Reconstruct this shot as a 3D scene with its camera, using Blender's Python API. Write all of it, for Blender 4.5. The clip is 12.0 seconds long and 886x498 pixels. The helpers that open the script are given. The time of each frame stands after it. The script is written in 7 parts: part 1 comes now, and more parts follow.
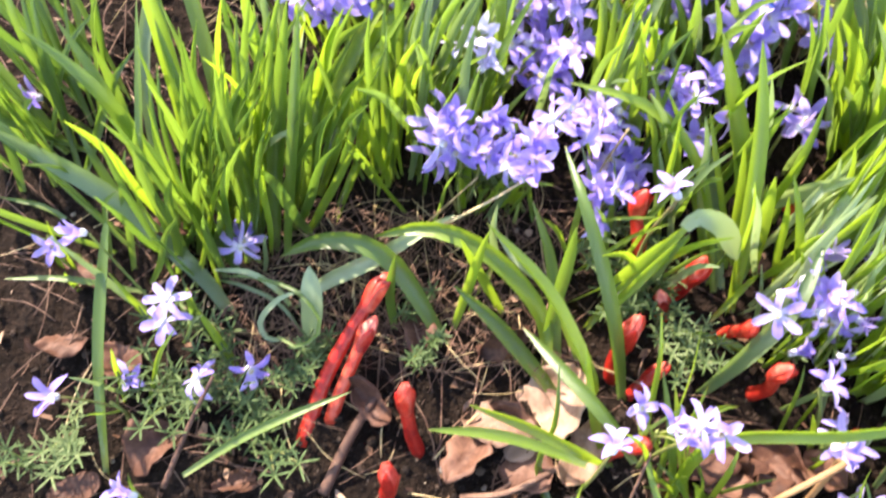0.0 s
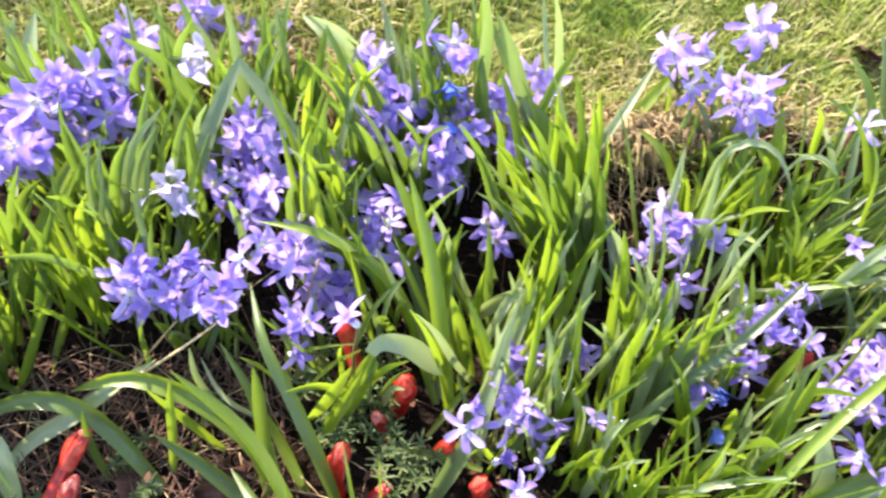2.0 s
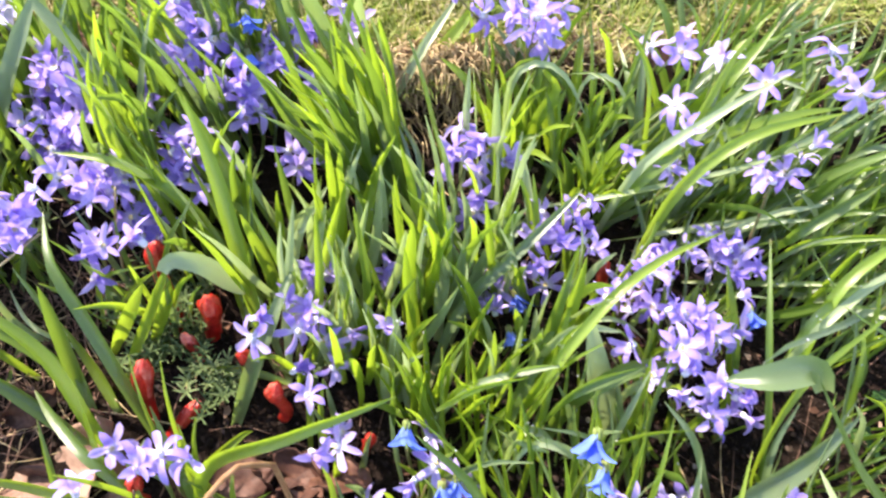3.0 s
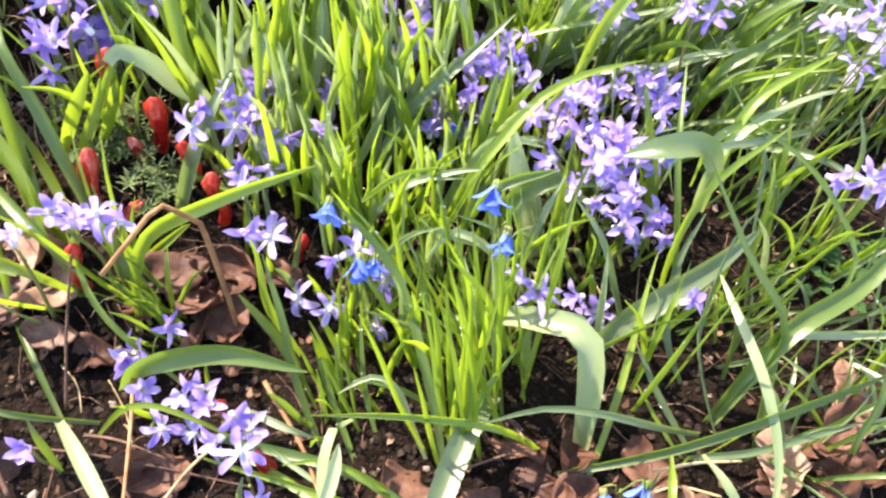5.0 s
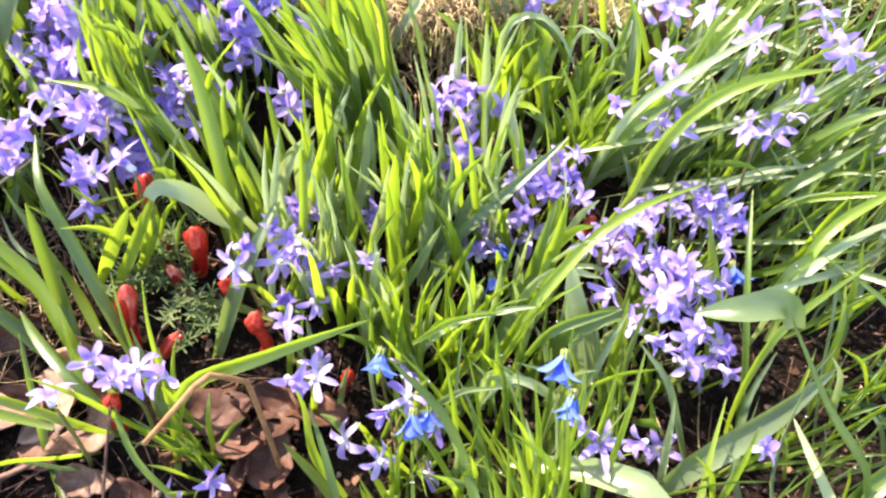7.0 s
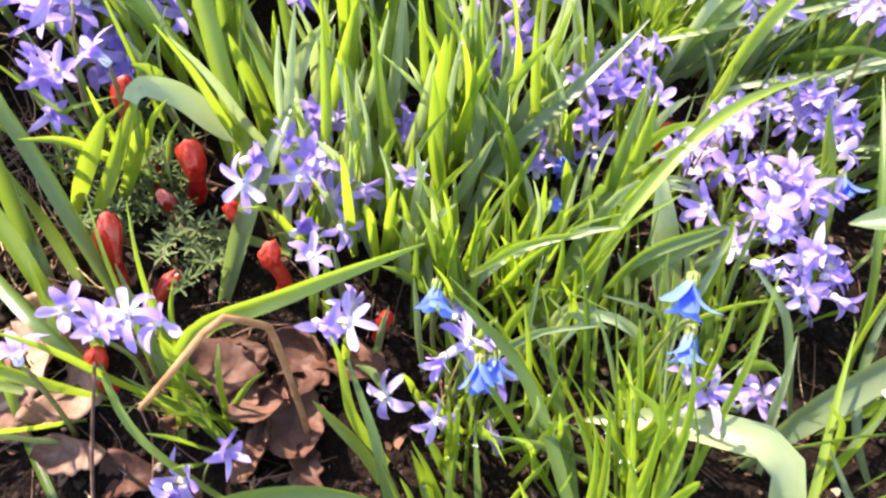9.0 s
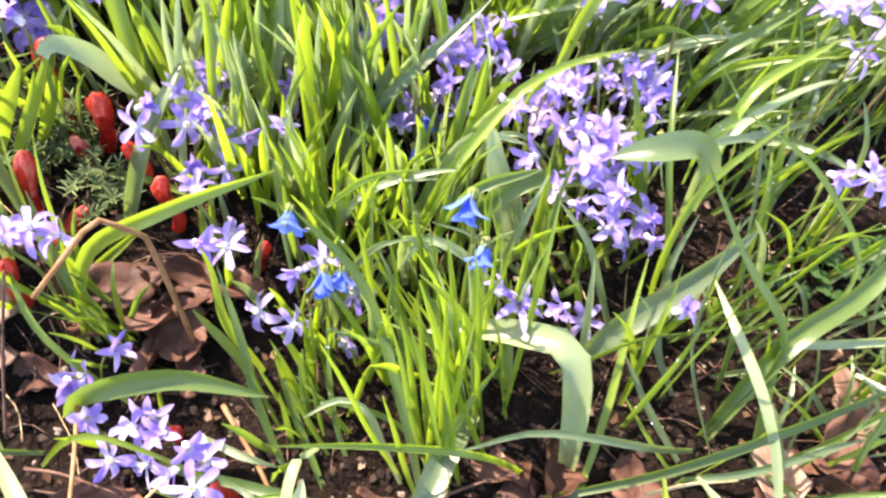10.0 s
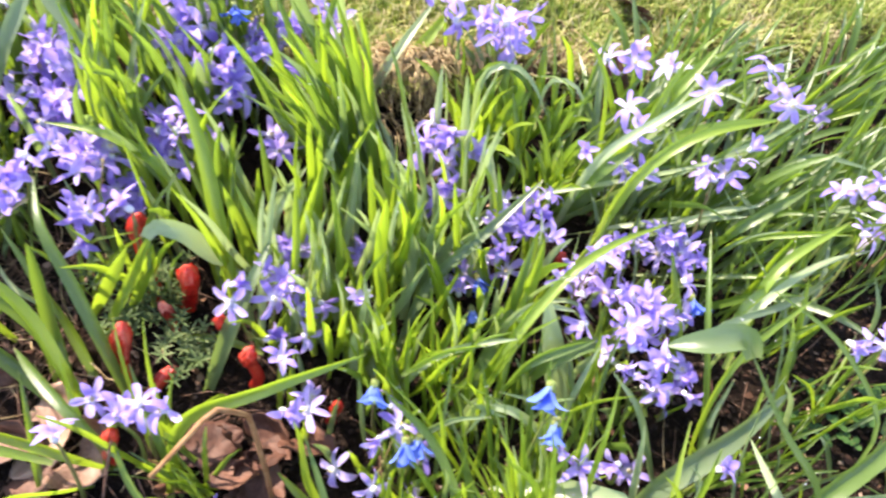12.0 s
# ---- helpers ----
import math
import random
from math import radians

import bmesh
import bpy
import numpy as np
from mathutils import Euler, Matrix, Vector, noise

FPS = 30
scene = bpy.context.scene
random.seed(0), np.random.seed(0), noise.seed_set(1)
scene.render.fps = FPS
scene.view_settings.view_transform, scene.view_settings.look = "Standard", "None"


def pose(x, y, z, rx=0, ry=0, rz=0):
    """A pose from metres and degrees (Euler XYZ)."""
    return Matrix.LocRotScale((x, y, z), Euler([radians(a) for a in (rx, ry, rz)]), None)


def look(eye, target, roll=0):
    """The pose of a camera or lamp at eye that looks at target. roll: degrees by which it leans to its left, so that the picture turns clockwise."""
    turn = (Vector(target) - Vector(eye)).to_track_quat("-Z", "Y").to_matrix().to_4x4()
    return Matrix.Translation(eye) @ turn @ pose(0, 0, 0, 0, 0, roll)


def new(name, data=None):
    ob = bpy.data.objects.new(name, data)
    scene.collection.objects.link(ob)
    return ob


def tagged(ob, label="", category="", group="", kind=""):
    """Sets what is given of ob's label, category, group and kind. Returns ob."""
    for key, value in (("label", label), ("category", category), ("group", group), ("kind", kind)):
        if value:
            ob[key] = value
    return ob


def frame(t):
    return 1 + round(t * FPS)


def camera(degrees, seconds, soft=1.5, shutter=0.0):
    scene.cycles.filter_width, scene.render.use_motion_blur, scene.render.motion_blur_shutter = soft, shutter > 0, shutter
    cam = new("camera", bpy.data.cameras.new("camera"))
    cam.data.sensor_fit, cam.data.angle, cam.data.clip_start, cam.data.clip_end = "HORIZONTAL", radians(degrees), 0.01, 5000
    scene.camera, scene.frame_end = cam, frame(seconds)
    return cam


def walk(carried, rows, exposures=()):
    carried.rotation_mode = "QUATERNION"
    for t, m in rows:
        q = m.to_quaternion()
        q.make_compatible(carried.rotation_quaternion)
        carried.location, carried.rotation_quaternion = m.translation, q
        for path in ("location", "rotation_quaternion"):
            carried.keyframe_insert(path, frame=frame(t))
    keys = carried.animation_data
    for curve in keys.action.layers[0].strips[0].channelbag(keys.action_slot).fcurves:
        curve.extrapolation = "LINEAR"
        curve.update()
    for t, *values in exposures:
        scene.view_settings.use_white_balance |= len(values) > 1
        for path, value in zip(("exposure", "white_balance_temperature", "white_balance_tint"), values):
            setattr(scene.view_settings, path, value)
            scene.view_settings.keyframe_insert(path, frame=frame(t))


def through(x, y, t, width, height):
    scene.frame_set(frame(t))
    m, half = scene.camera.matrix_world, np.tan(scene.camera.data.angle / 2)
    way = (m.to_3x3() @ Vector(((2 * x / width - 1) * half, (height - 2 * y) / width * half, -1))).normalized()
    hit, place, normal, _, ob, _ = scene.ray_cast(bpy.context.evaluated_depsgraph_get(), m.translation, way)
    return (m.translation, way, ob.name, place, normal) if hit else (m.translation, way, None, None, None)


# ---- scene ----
cam = camera(62.3, 12.0, soft=2.3, shutter=0.25)
PATH = [
    (0, (-0.002, 0.023, 0.509), (-0.001, 0.985, -1.245), -1.0),
    (0.2, (0.013, 0.033, 0.52), (0.006, 1.061, -1.196), -0.7),
    (0.5, (0.031, 0.045, 0.534), (0.071, 1.117, -1.155), -0.3),
    (1, (0.057, 0.049, 0.535), (0.179, 1.159, -1.124), 1.9),
    (1.5, (0.089, 0.048, 0.536), (0.254, 1.186, -1.1), 2.2),
    (1.8, (0.123, 0.04, 0.536), (0.307, 1.167, -1.106), 2.6),
    (2, (0.146, 0.035, 0.537), (0.369, 1.159, -1.102), 2.9),
    (2.5, (0.197, 0.004, 0.531), (0.5, 1.112, -1.106), 4.5),
    (3, (0.253, -0.039, 0.535), (0.56, 1.039, -1.122), 4.1),
    (3.5, (0.287, -0.085, 0.531), (0.625, 0.969, -1.135), 5.2),
    (3.7, (0.303, -0.103, 0.528), (0.658, 0.943, -1.139), 5.8),
    (5.3, (0.252, -0.169, 0.489), (0.552, 0.872, -1.192), 7.5),
    (5.5, (0.236, -0.156, 0.493), (0.524, 0.875, -1.196), 7.6),
    (6, (0.241, -0.145, 0.498), (0.508, 0.897, -1.188), 7.0),
    (6.5, (0.26, -0.117, 0.519), (0.537, 0.956, -1.145), 6.1),
    (6.7, (0.268, -0.102, 0.522), (0.546, 1.008, -1.118), 5.3),
    (8.3, (0.227, -0.034, 0.427), (0.523, 0.981, -1.271), 4.4),
    (8.5, (0.227, -0.027, 0.429), (0.515, 0.978, -1.276), 4.2),
    (9, (0.235, -0.042, 0.421), (0.539, 0.943, -1.293), 6.0),
    (9.5, (0.253, -0.103, 0.42), (0.559, 0.88, -1.295), 7.1),
    (10, (0.291, -0.131, 0.469), (0.643, 0.855, -1.235), 8.9),
    (10.3, (0.298, -0.162, 0.472), (0.666, 0.803, -1.241), 10.2),
    (10.5, (0.301, -0.168, 0.469), (0.687, 0.792, -1.242), 11.3),
    (11, (0.32, -0.145, 0.491), (0.753, 0.854, -1.187), 12.4),
    (11.5, (0.31, -0.103, 0.528), (0.746, 0.958, -1.11), 10.8),
    (12, (0.234, -0.088, 0.543), (0.664, 1.036, -1.055), 10.2),
]
walk(cam, [(t, look(eye, target, roll)) for t, eye, target, roll in PATH], exposures=[(0, 2.46, 7100, 15), (1.5, 2.20, 6980, 18), (3.0, 2.10, 6880, 17), (6.0, 2.34, 7300, 17), (8.5, 2.30, 7050, 20), (10.0, 2.36, 7250, 21), (12, 2.18, 7000, 17)])

# ---- daylight: spring sun from beyond the bed, clear sky ----
SUN_AZ, SUN_EL = radians(-38), radians(50)      # azimuth from +y towards +x
world = bpy.data.worlds.new("sky")
scene.world = world
world.use_nodes = True
nt = world.node_tree
sky = nt.nodes.new("ShaderNodeTexSky")
sky.sky_type = "NISHITA"
sky.sun_disc = False
sky.sun_elevation, sky.sun_rotation = SUN_EL, SUN_AZ
background = nt.nodes["Background"]
background.inputs["Strength"].default_value = 0.15
nt.links.new(sky.outputs["Color"], background.inputs["Color"])
sun = new("sun", bpy.data.lights.new("sun", "SUN"))
sun.data.energy, sun.data.angle, sun.data.color = 3.4, radians(0.53), (1.0, 0.935, 0.83)
sun.matrix_world = look((0, 0, 0), (-math.sin(SUN_AZ) * math.cos(SUN_EL), -math.cos(SUN_AZ) * math.cos(SUN_EL), -math.sin(SUN_EL)))

# ---- materials ----
def node_material(name):
    m = bpy.data.materials.new(name)
    m.use_nodes = True
    t = m.node_tree
    return m, t, t.nodes["Principled BSDF"], t.nodes["Material Output"]


def add(t, kind, **values):
    n = t.nodes.new(kind)
    for key, value in values.items():
        n.inputs[key].default_value = value
    return n


def noise_at(t, scale, detail=4.0, rough=0.6, vector=None):
    n = add(t, "ShaderNodeTexNoise", Scale=scale, Detail=detail, Roughness=rough)
    if vector is None:
        vector = t.nodes.new("ShaderNodeTexCoord").outputs["Object"]
    t.links.new(vector, n.inputs["Vector"])
    return n.outputs["Fac"]


def ramp(t, fac, *stops):
    n = t.nodes.new("ShaderNodeValToRGB")
    while len(n.color_ramp.elements) < len(stops):
        n.color_ramp.elements.new(0.5)
    for e, (place, colour) in zip(n.color_ramp.elements, stops):
        e.position, e.color = place, (*colour, 1.0)
    t.links.new(fac, n.inputs["Fac"])
    return n.outputs["Color"]


def math_node(t, op, a, b):
    n = t.nodes.new("ShaderNodeMath")
    n.operation = op
    for socket, v in zip(n.inputs, (a, b)):
        if isinstance(v, (int, float)):
            socket.default_value = v
        else:
            t.links.new(v, socket)
    return n.outputs["Value"]


def mix_colour(t, fac, a, b, blend="MIX"):
    n = t.nodes.new("ShaderNodeMixRGB")
    n.blend_type = blend
    for socket, v in zip(n.inputs, (fac, a, b)):
        if isinstance(v, (int, float)):
            socket.default_value = v
        elif isinstance(v, tuple):
            socket.default_value = (*v, 1.0)
        else:
            t.links.new(v, socket)
    return n.outputs["Color"]


def bump(t, height, strength, distance):
    n = add(t, "ShaderNodeBump", Strength=strength, Distance=distance)
    t.links.new(height, n.inputs["Height"])
    return n.outputs["Normal"]


def let_light_through(t, bsdf, out, colour, share):
    """Thin living tissue: part of the light passes to the other side."""
    tr = t.nodes.new("ShaderNodeBsdfTranslucent")
    t.links.new(colour, tr.inputs["Color"])
    mx = t.nodes.new("ShaderNodeMixShader")
    mx.inputs["Fac"].default_value = share
    t.links.new(bsdf.outputs["BSDF"], mx.inputs[1])
    t.links.new(tr.outputs["BSDF"], mx.inputs[2])
    t.links.new(mx.outputs["Shader"], out.inputs["Surface"])


def uv_axes(t):
    u = t.nodes.new("ShaderNodeUVMap")
    s = t.nodes.new("ShaderNodeSeparateXYZ")
    t.links.new(u.outputs["UV"], s.inputs["Vector"])
    return s.outputs["X"], s.outputs["Y"]


def object_random(t):
    return t.nodes.new("ShaderNodeObjectInfo").outputs["Random"]


def leaf_material(name, dark, light, through, gloss, share):
    m, t, b, out = node_material(name)
    across, along = uv_axes(t)
    vein = math_node(t, "SINE", math_node(t, "MULTIPLY", across, 75.0), 0.0)
    rnd = object_random(t)
    base = mix_colour(t, rnd, dark, light)
    mottled = mix_colour(t, noise_at(t, 90.0), base, mix_colour(t, 0.35, base, light), "MIX")
    fine = math_node(t, "ADD", math_node(t, "MULTIPLY", vein, 0.035), 0.96)
    shade = mix_colour(t, 1.0, mottled, mix_colour(t, fine, (0.6, 0.66, 0.6), (1.0, 1.0, 1.0)), "MULTIPLY")
    foot = ramp(t, along, (0.0, (0.5, 0.5, 0.5)), (0.16, (0, 0, 0)))
    shade = mix_colour(t, foot, shade, (0.36, 0.38, 0.16))
    # pale specks mixed into the colour for dust and dew sparkle
    pale_specks = math_node(t, "GREATER_THAN", noise_at(t, 420.0, 3.0, 0.7), 0.69)
    shade = mix_colour(t, math_node(t, "MULTIPLY", pale_specks, 0.35), shade, (0.42, 0.44, 0.30))
    tip = math_node(t, "GREATER_THAN", math_node(t, "ADD", along, math_node(t, "MULTIPLY", noise_at(t, 300.0), 0.02)), 0.995)
    colour = mix_colour(t, math_node(t, "MULTIPLY", tip, 0.55), shade, (0.42, 0.33, 0.12))
    t.links.new(colour, b.inputs["Base Color"])
    b.inputs["Roughness"].default_value = gloss
    b.inputs["Specular IOR Level"].default_value = 1.0
    t.links.new(bump(t, math_node(t, "ADD", vein, math_node(t, "MULTIPLY", noise_at(t, 260.0), 5.0)), 0.16, 0.0004), b.inputs["Normal"])
    let_light_through(t, b, out, mix_colour(t, rnd, through, mix_colour(t, 0.4, through, light)), share)
    return m


LEAF = {
    "g": leaf_material("strap_leaf_green", (0.066, 0.125, 0.020), (0.135, 0.215, 0.034), (0.21, 0.34, 0.028), 0.36, 0.48),
    # darker copy of the green leaf; shade is put into its colour
    "d": leaf_material("strap_leaf_shade_toned", (0.038, 0.082, 0.016), (0.085, 0.150, 0.028), (0.13, 0.24, 0.020), 0.36, 0.42),
    # yellower, lighter copy of the green leaf; sunlight is put into its colour
    "y": leaf_material("strap_leaf_sunlit", (0.145, 0.24, 0.018), (0.25, 0.36, 0.036), (0.36, 0.52, 0.027), 0.36, 0.52),
    # bluish wax bloom; in the drifts it also holds painted sky sheen
    "b": leaf_material("strap_leaf_bloom_sheen", (0.10, 0.155, 0.060), (0.20, 0.265, 0.130), (0.23, 0.35, 0.06), 0.33, 0.43),
    # for pale leaves, and for sun sheen put into the leaf colour
    "p": leaf_material("strap_leaf_pale_sheen", (0.26, 0.34, 0.15), (0.42, 0.49, 0.27), (0.34, 0.47, 0.11), 0.33, 0.42),
}


def petal_material(name, edge, inner, heart, through):
    m, t, b, out = node_material(name)
    across, along = uv_axes(t)
    rnd = object_random(t)
    body = mix_colour(t, rnd, edge, inner)
    mid = math_node(t, "ABSOLUTE", math_node(t, "SUBTRACT", across, 0.5), 0.0)
    stripe = math_node(t, "LESS_THAN", math_node(t, "ADD", mid, math_node(t, "MULTIPLY", noise_at(t, 400.0), 0.05)), 0.075)
    body = mix_colour(t, math_node(t, "MULTIPLY", stripe, 0.45), body, edge)
    veined = math_node(t, "MULTIPLY", math_node(t, "SINE", math_node(t, "MULTIPLY", across, 44.0), 0.0), 0.5)
    body = mix_colour(t, math_node(t, "MULTIPLY", math_node(t, "ADD", veined, 0.5), 0.25), body, inner)
    white = ramp(t, math_node(t, "ADD", along, math_node(t, "MULTIPLY", noise_at(t, 250.0), 0.12)), (0.16, (0.92, 0.92, 0.92)), (0.46, (0, 0, 0)))
    colour = mix_colour(t, white, body, heart)
    t.links.new(colour, b.inputs["Base Color"])
    b.inputs["Roughness"].default_value = 0.5
    b.inputs["Specular IOR Level"].default_value = 0.3
    t.links.new(bump(t, veined, 0.25, 0.0003), b.inputs["Normal"])
    let_light_through(t, b, out, mix_colour(t, 0.3, colour, through), 0.48)
    return m


PETAL = {
    "l": petal_material("lilac_petal", (0.25, 0.165, 0.66), (0.60, 0.49, 0.86), (0.84, 0.79, 0.90), (0.52, 0.32, 0.82)),
    "b": petal_material("blue_petal", (0.065, 0.13, 0.66), (0.20, 0.32, 0.84), (0.26, 0.39, 0.85), (0.11, 0.20, 0.88)),
    "w": petal_material("pale_petal", (0.54, 0.49, 0.82), (0.74, 0.70, 0.88), (0.86, 0.85, 0.90), (0.68, 0.61, 0.90)),
}


def plain_material(name, colours, scale, rough, bump_by=0.4, depth=0.001, share=0.0, specular=0.3):
    m, t, b, out = node_material(name)
    where = t.nodes.new("ShaderNodeTexCoord").outputs["Object"]
    big = noise_at(t, scale, 5.0, 0.65, where)
    small = noise_at(t, scale * 7.0, 3.0, 0.7, where)
    fac = math_node(t, "ADD", math_node(t, "MULTIPLY", big, 0.7), math_node(t, "MULTIPLY", small, 0.3))
    fac = math_node(t, "ADD", fac, math_node(t, "MULTIPLY", math_node(t, "SUBTRACT", object_random(t), 0.5), 0.22))
    n = len(colours)
    colour = ramp(t, fac, *[(0.32 + 0.36 * i / (n - 1), c) for i, c in enumerate(colours)])
    t.links.new(colour, b.inputs["Base Color"])
    b.inputs["Roughness"].default_value = rough
    b.inputs["Specular IOR Level"].default_value = specular
    t.links.new(bump(t, fac, bump_by, depth), b.inputs["Normal"])
    if share:
        let_light_through(t, b, out, colour, share)
    return m


STALK = plain_material("green_stalk", [(0.13, 0.20, 0.04), (0.22, 0.26, 0.07), (0.22, 0.14, 0.08)], 60.0, 0.45, share=0.2)
CROWN = plain_material("white_stamen", [(0.78, 0.76, 0.82), (0.85, 0.84, 0.86)], 300.0, 0.5, share=0.2)
ANTHER = plain_material("yellow_anther", [(0.55, 0.42, 0.10), (0.75, 0.66, 0.30)], 300.0, 0.6)
SHOOT = plain_material("red_shoot", [(0.26, 0.012, 0.012), (0.56, 0.034, 0.020), (0.72, 0.13, 0.07)], 60.0, 0.28, 0.5, 0.0012, share=0.38, specular=0.55)
BUD = plain_material("pink_bud", [(0.44, 0.024, 0.020), (0.68, 0.085, 0.055), (0.82, 0.30, 0.22)], 130.0, 0.28, 0.5, 0.0012, share=0.35, specular=0.55)
DEAD = plain_material("dead_leaf", [(0.048, 0.020, 0.013), (0.108, 0.048, 0.030), (0.20, 0.098, 0.062)], 45.0, 0.62, 0.7, 0.0012, share=0.22)
DEADPALE = plain_material("pale_dead_leaf", [(0.12, 0.06, 0.04), (0.24, 0.14, 0.095), (0.40, 0.26, 0.185)], 50.0, 0.6, 0.7, 0.0012, share=0.2)
STRAW = plain_material("dry_straw", [(0.26, 0.17, 0.08), (0.46, 0.34, 0.17), (0.60, 0.49, 0.29)], 80.0, 0.6, share=0.1)
BARK = plain_material("brown_stem", [(0.040, 0.020, 0.015), (0.090, 0.045, 0.030), (0.20, 0.115, 0.076)], 90.0, 0.7)
WEED = plain_material("grey_green_weed", [(0.045, 0.075, 0.022), (0.085, 0.13, 0.042), (0.16, 0.20, 0.08)], 120.0, 0.5, share=0.3)
CLOVER = plain_material("small_weed_green", [(0.028, 0.075, 0.014), (0.06, 0.13, 0.03)], 100.0, 0.45, share=0.35)


def bits_material(name, stops, rough):
    """Loose bits, each of its own shade."""
    m, t, b, out = node_material(name)
    rnd = t.nodes.new("ShaderNodeNewGeometry").outputs["Random Per Island"]
    grain = noise_at(t, 500.0, 4.0, 0.7)
    colour = ramp(t, math_node(t, "ADD", rnd, math_node(t, "MULTIPLY", math_node(t, "SUBTRACT", grain, 0.5), 0.15)), *stops)
    t.links.new(colour, b.inputs["Base Color"])
    b.inputs["Roughness"].default_value = rough
    b.inputs["Specular IOR Level"].default_value = 0.12
    t.links.new(bump(t, grain, 0.8, 0.001), b.inputs["Normal"])
    return m


CRUMB = bits_material("soil_crumb", [(0.0, (0.008, 0.005, 0.004)), (0.55, (0.022, 0.014, 0.010)), (0.90, (0.05, 0.032, 0.023)), (0.97, (0.10, 0.07, 0.05)), (1.0, (0.30, 0.25, 0.20))], 0.7)
BITS = bits_material("leaf_crumbs", [(0.0, (0.03, 0.014, 0.009)), (0.5, (0.10, 0.05, 0.03)), (0.85, (0.20, 0.115, 0.072)), (1.0, (0.36, 0.25, 0.175))], 0.6)
TAN = plain_material("tan_stalk", [(0.20, 0.095, 0.04), (0.34, 0.18, 0.08), (0.48, 0.29, 0.14)], 70.0, 0.5, share=0.35)
EARTH = plain_material("dry_bank_earth", [(0.10, 0.055, 0.040), (0.24, 0.145, 0.108), (0.42, 0.28, 0.21)], 90.0, 0.8, 0.9, 0.003)


def ground_material():
    m, t, b, out = node_material("bed_soil_and_lawn")
    where = t.nodes.new("ShaderNodeTexCoord").outputs["Object"]
    big = noise_at(t, 14.0, 6.0, 0.65, where)
    fine = noise_at(t, 220.0, 5.0, 0.7, where)
    soil = ramp(t, math_node(t, "ADD", math_node(t, "MULTIPLY", big, 0.45), math_node(t, "MULTIPLY", fine, 0.55)),
                (0.36, (0.007, 0.0045, 0.0035)), (0.52, (0.019, 0.0120, 0.0085)), (0.72, (0.052, 0.032, 0.023)))
    grit = math_node(t, "GREATER_THAN", noise_at(t, 800.0, 2.0, 0.5, where), 0.70)
    soil = mix_colour(t, math_node(t, "MULTIPLY", grit, 0.6), soil, (0.17, 0.13, 0.10))
    dry = ramp(t, fine, (0.35, (0.08, 0.042, 0.026)), (0.65, (0.22, 0.135, 0.085)))
    turf = ramp(t, noise_at(t, 130.0, 5.0, 0.7, where), (0.35, (0.06, 0.085, 0.018)), (0.5, (0.14, 0.165, 0.040)), (0.66, (0.28, 0.27, 0.10)))
    s = t.nodes.new("ShaderNodeSeparateXYZ")
    t.links.new(where, s.inputs["Vector"])
    rim = s.outputs["Y"]
    for start, stop, shift in ((0.32, 0.06, 0.075), (0.05, -0.22, 0.09)):
        back = t.nodes.new("ShaderNodeMapRange")
        for key, value in (("From Min", start), ("From Max", stop), ("To Min", 0.0), ("To Max", shift)):
            back.inputs[key].default_value = value
        t.links.new(s.outputs["X"], back.inputs["Value"])
        rim = math_node(t, "SUBTRACT", rim, back.outputs["Result"])
    rim = math_node(t, "ADD", rim, math_node(t, "MULTIPLY", noise_at(t, 25.0, 3.0, 0.6, where), 0.05))
    lawn = ramp(t, rim, (0.445, (0, 0, 0)), (0.475, (1, 1, 1)))
    edge = ramp(t, rim, (0.425, (0, 0, 0)), (0.440, (1, 1, 1)))
    t.links.new(mix_colour(t, lawn, mix_colour(t, edge, soil, dry), turf), b.inputs["Base Color"])
    b.inputs["Roughness"].default_value = 0.85
    b.inputs["Specular IOR Level"].default_value = 0.08
    crumbly = math_node(t, "ADD", math_node(t, "MULTIPLY", noise_at(t, 110.0, 4.0, 0.7, where), 1.4), fine)
    t.links.new(bump(t, math_node(t, "ADD", crumbly, big), 1.0, 0.007), b.inputs["Normal"])
    return m


def turf_material():
    m, t, b, out = node_material("lawn_grass")
    rnd = t.nodes.new("ShaderNodeNewGeometry").outputs["Random Per Island"]
    where = t.nodes.new("ShaderNodeTexCoord").outputs["Object"]
    patch = math_node(t, "SUBTRACT", noise_at(t, 16.0, 3.0, 0.6, where), 0.46)
    mixed = math_node(t, "ADD", math_node(t, "MULTIPLY", rnd, 0.75), math_node(t, "MULTIPLY", patch, 1.7))
    colour = ramp(t, mixed, (0.0, (0.13, 0.23, 0.025)), (0.38, (0.27, 0.34, 0.05)), (0.62, (0.42, 0.43, 0.12)), (0.80, (0.56, 0.49, 0.25)), (1.0, (0.66, 0.55, 0.36)))
    t.links.new(colour, b.inputs["Base Color"])
    b.inputs["Roughness"].default_value = 0.5
    let_light_through(t, b, out, colour, 0.4)
    return m


def dew_material():
    m, t, b, out = node_material("dew")
    # white and half diffuse: the sun's glint is partly put into the colour
    b.inputs["Base Color"].default_value = (0.95, 0.97, 1.0, 1.0)
    b.inputs["Roughness"].default_value = 0.12
    b.inputs["Transmission Weight"].default_value = 0.55
    b.inputs["IOR"].default_value = 1.33
    b.inputs["Specular IOR Level"].default_value = 0.8
    return m


SOIL, GRASS, WATER = ground_material(), turf_material(), dew_material()

# ---- building blocks ----
def smooth_step(a, b, v):
    s = min(1.0, max(0.0, (v - a) / (b - a)))
    return s * s * (3 - 2 * s)


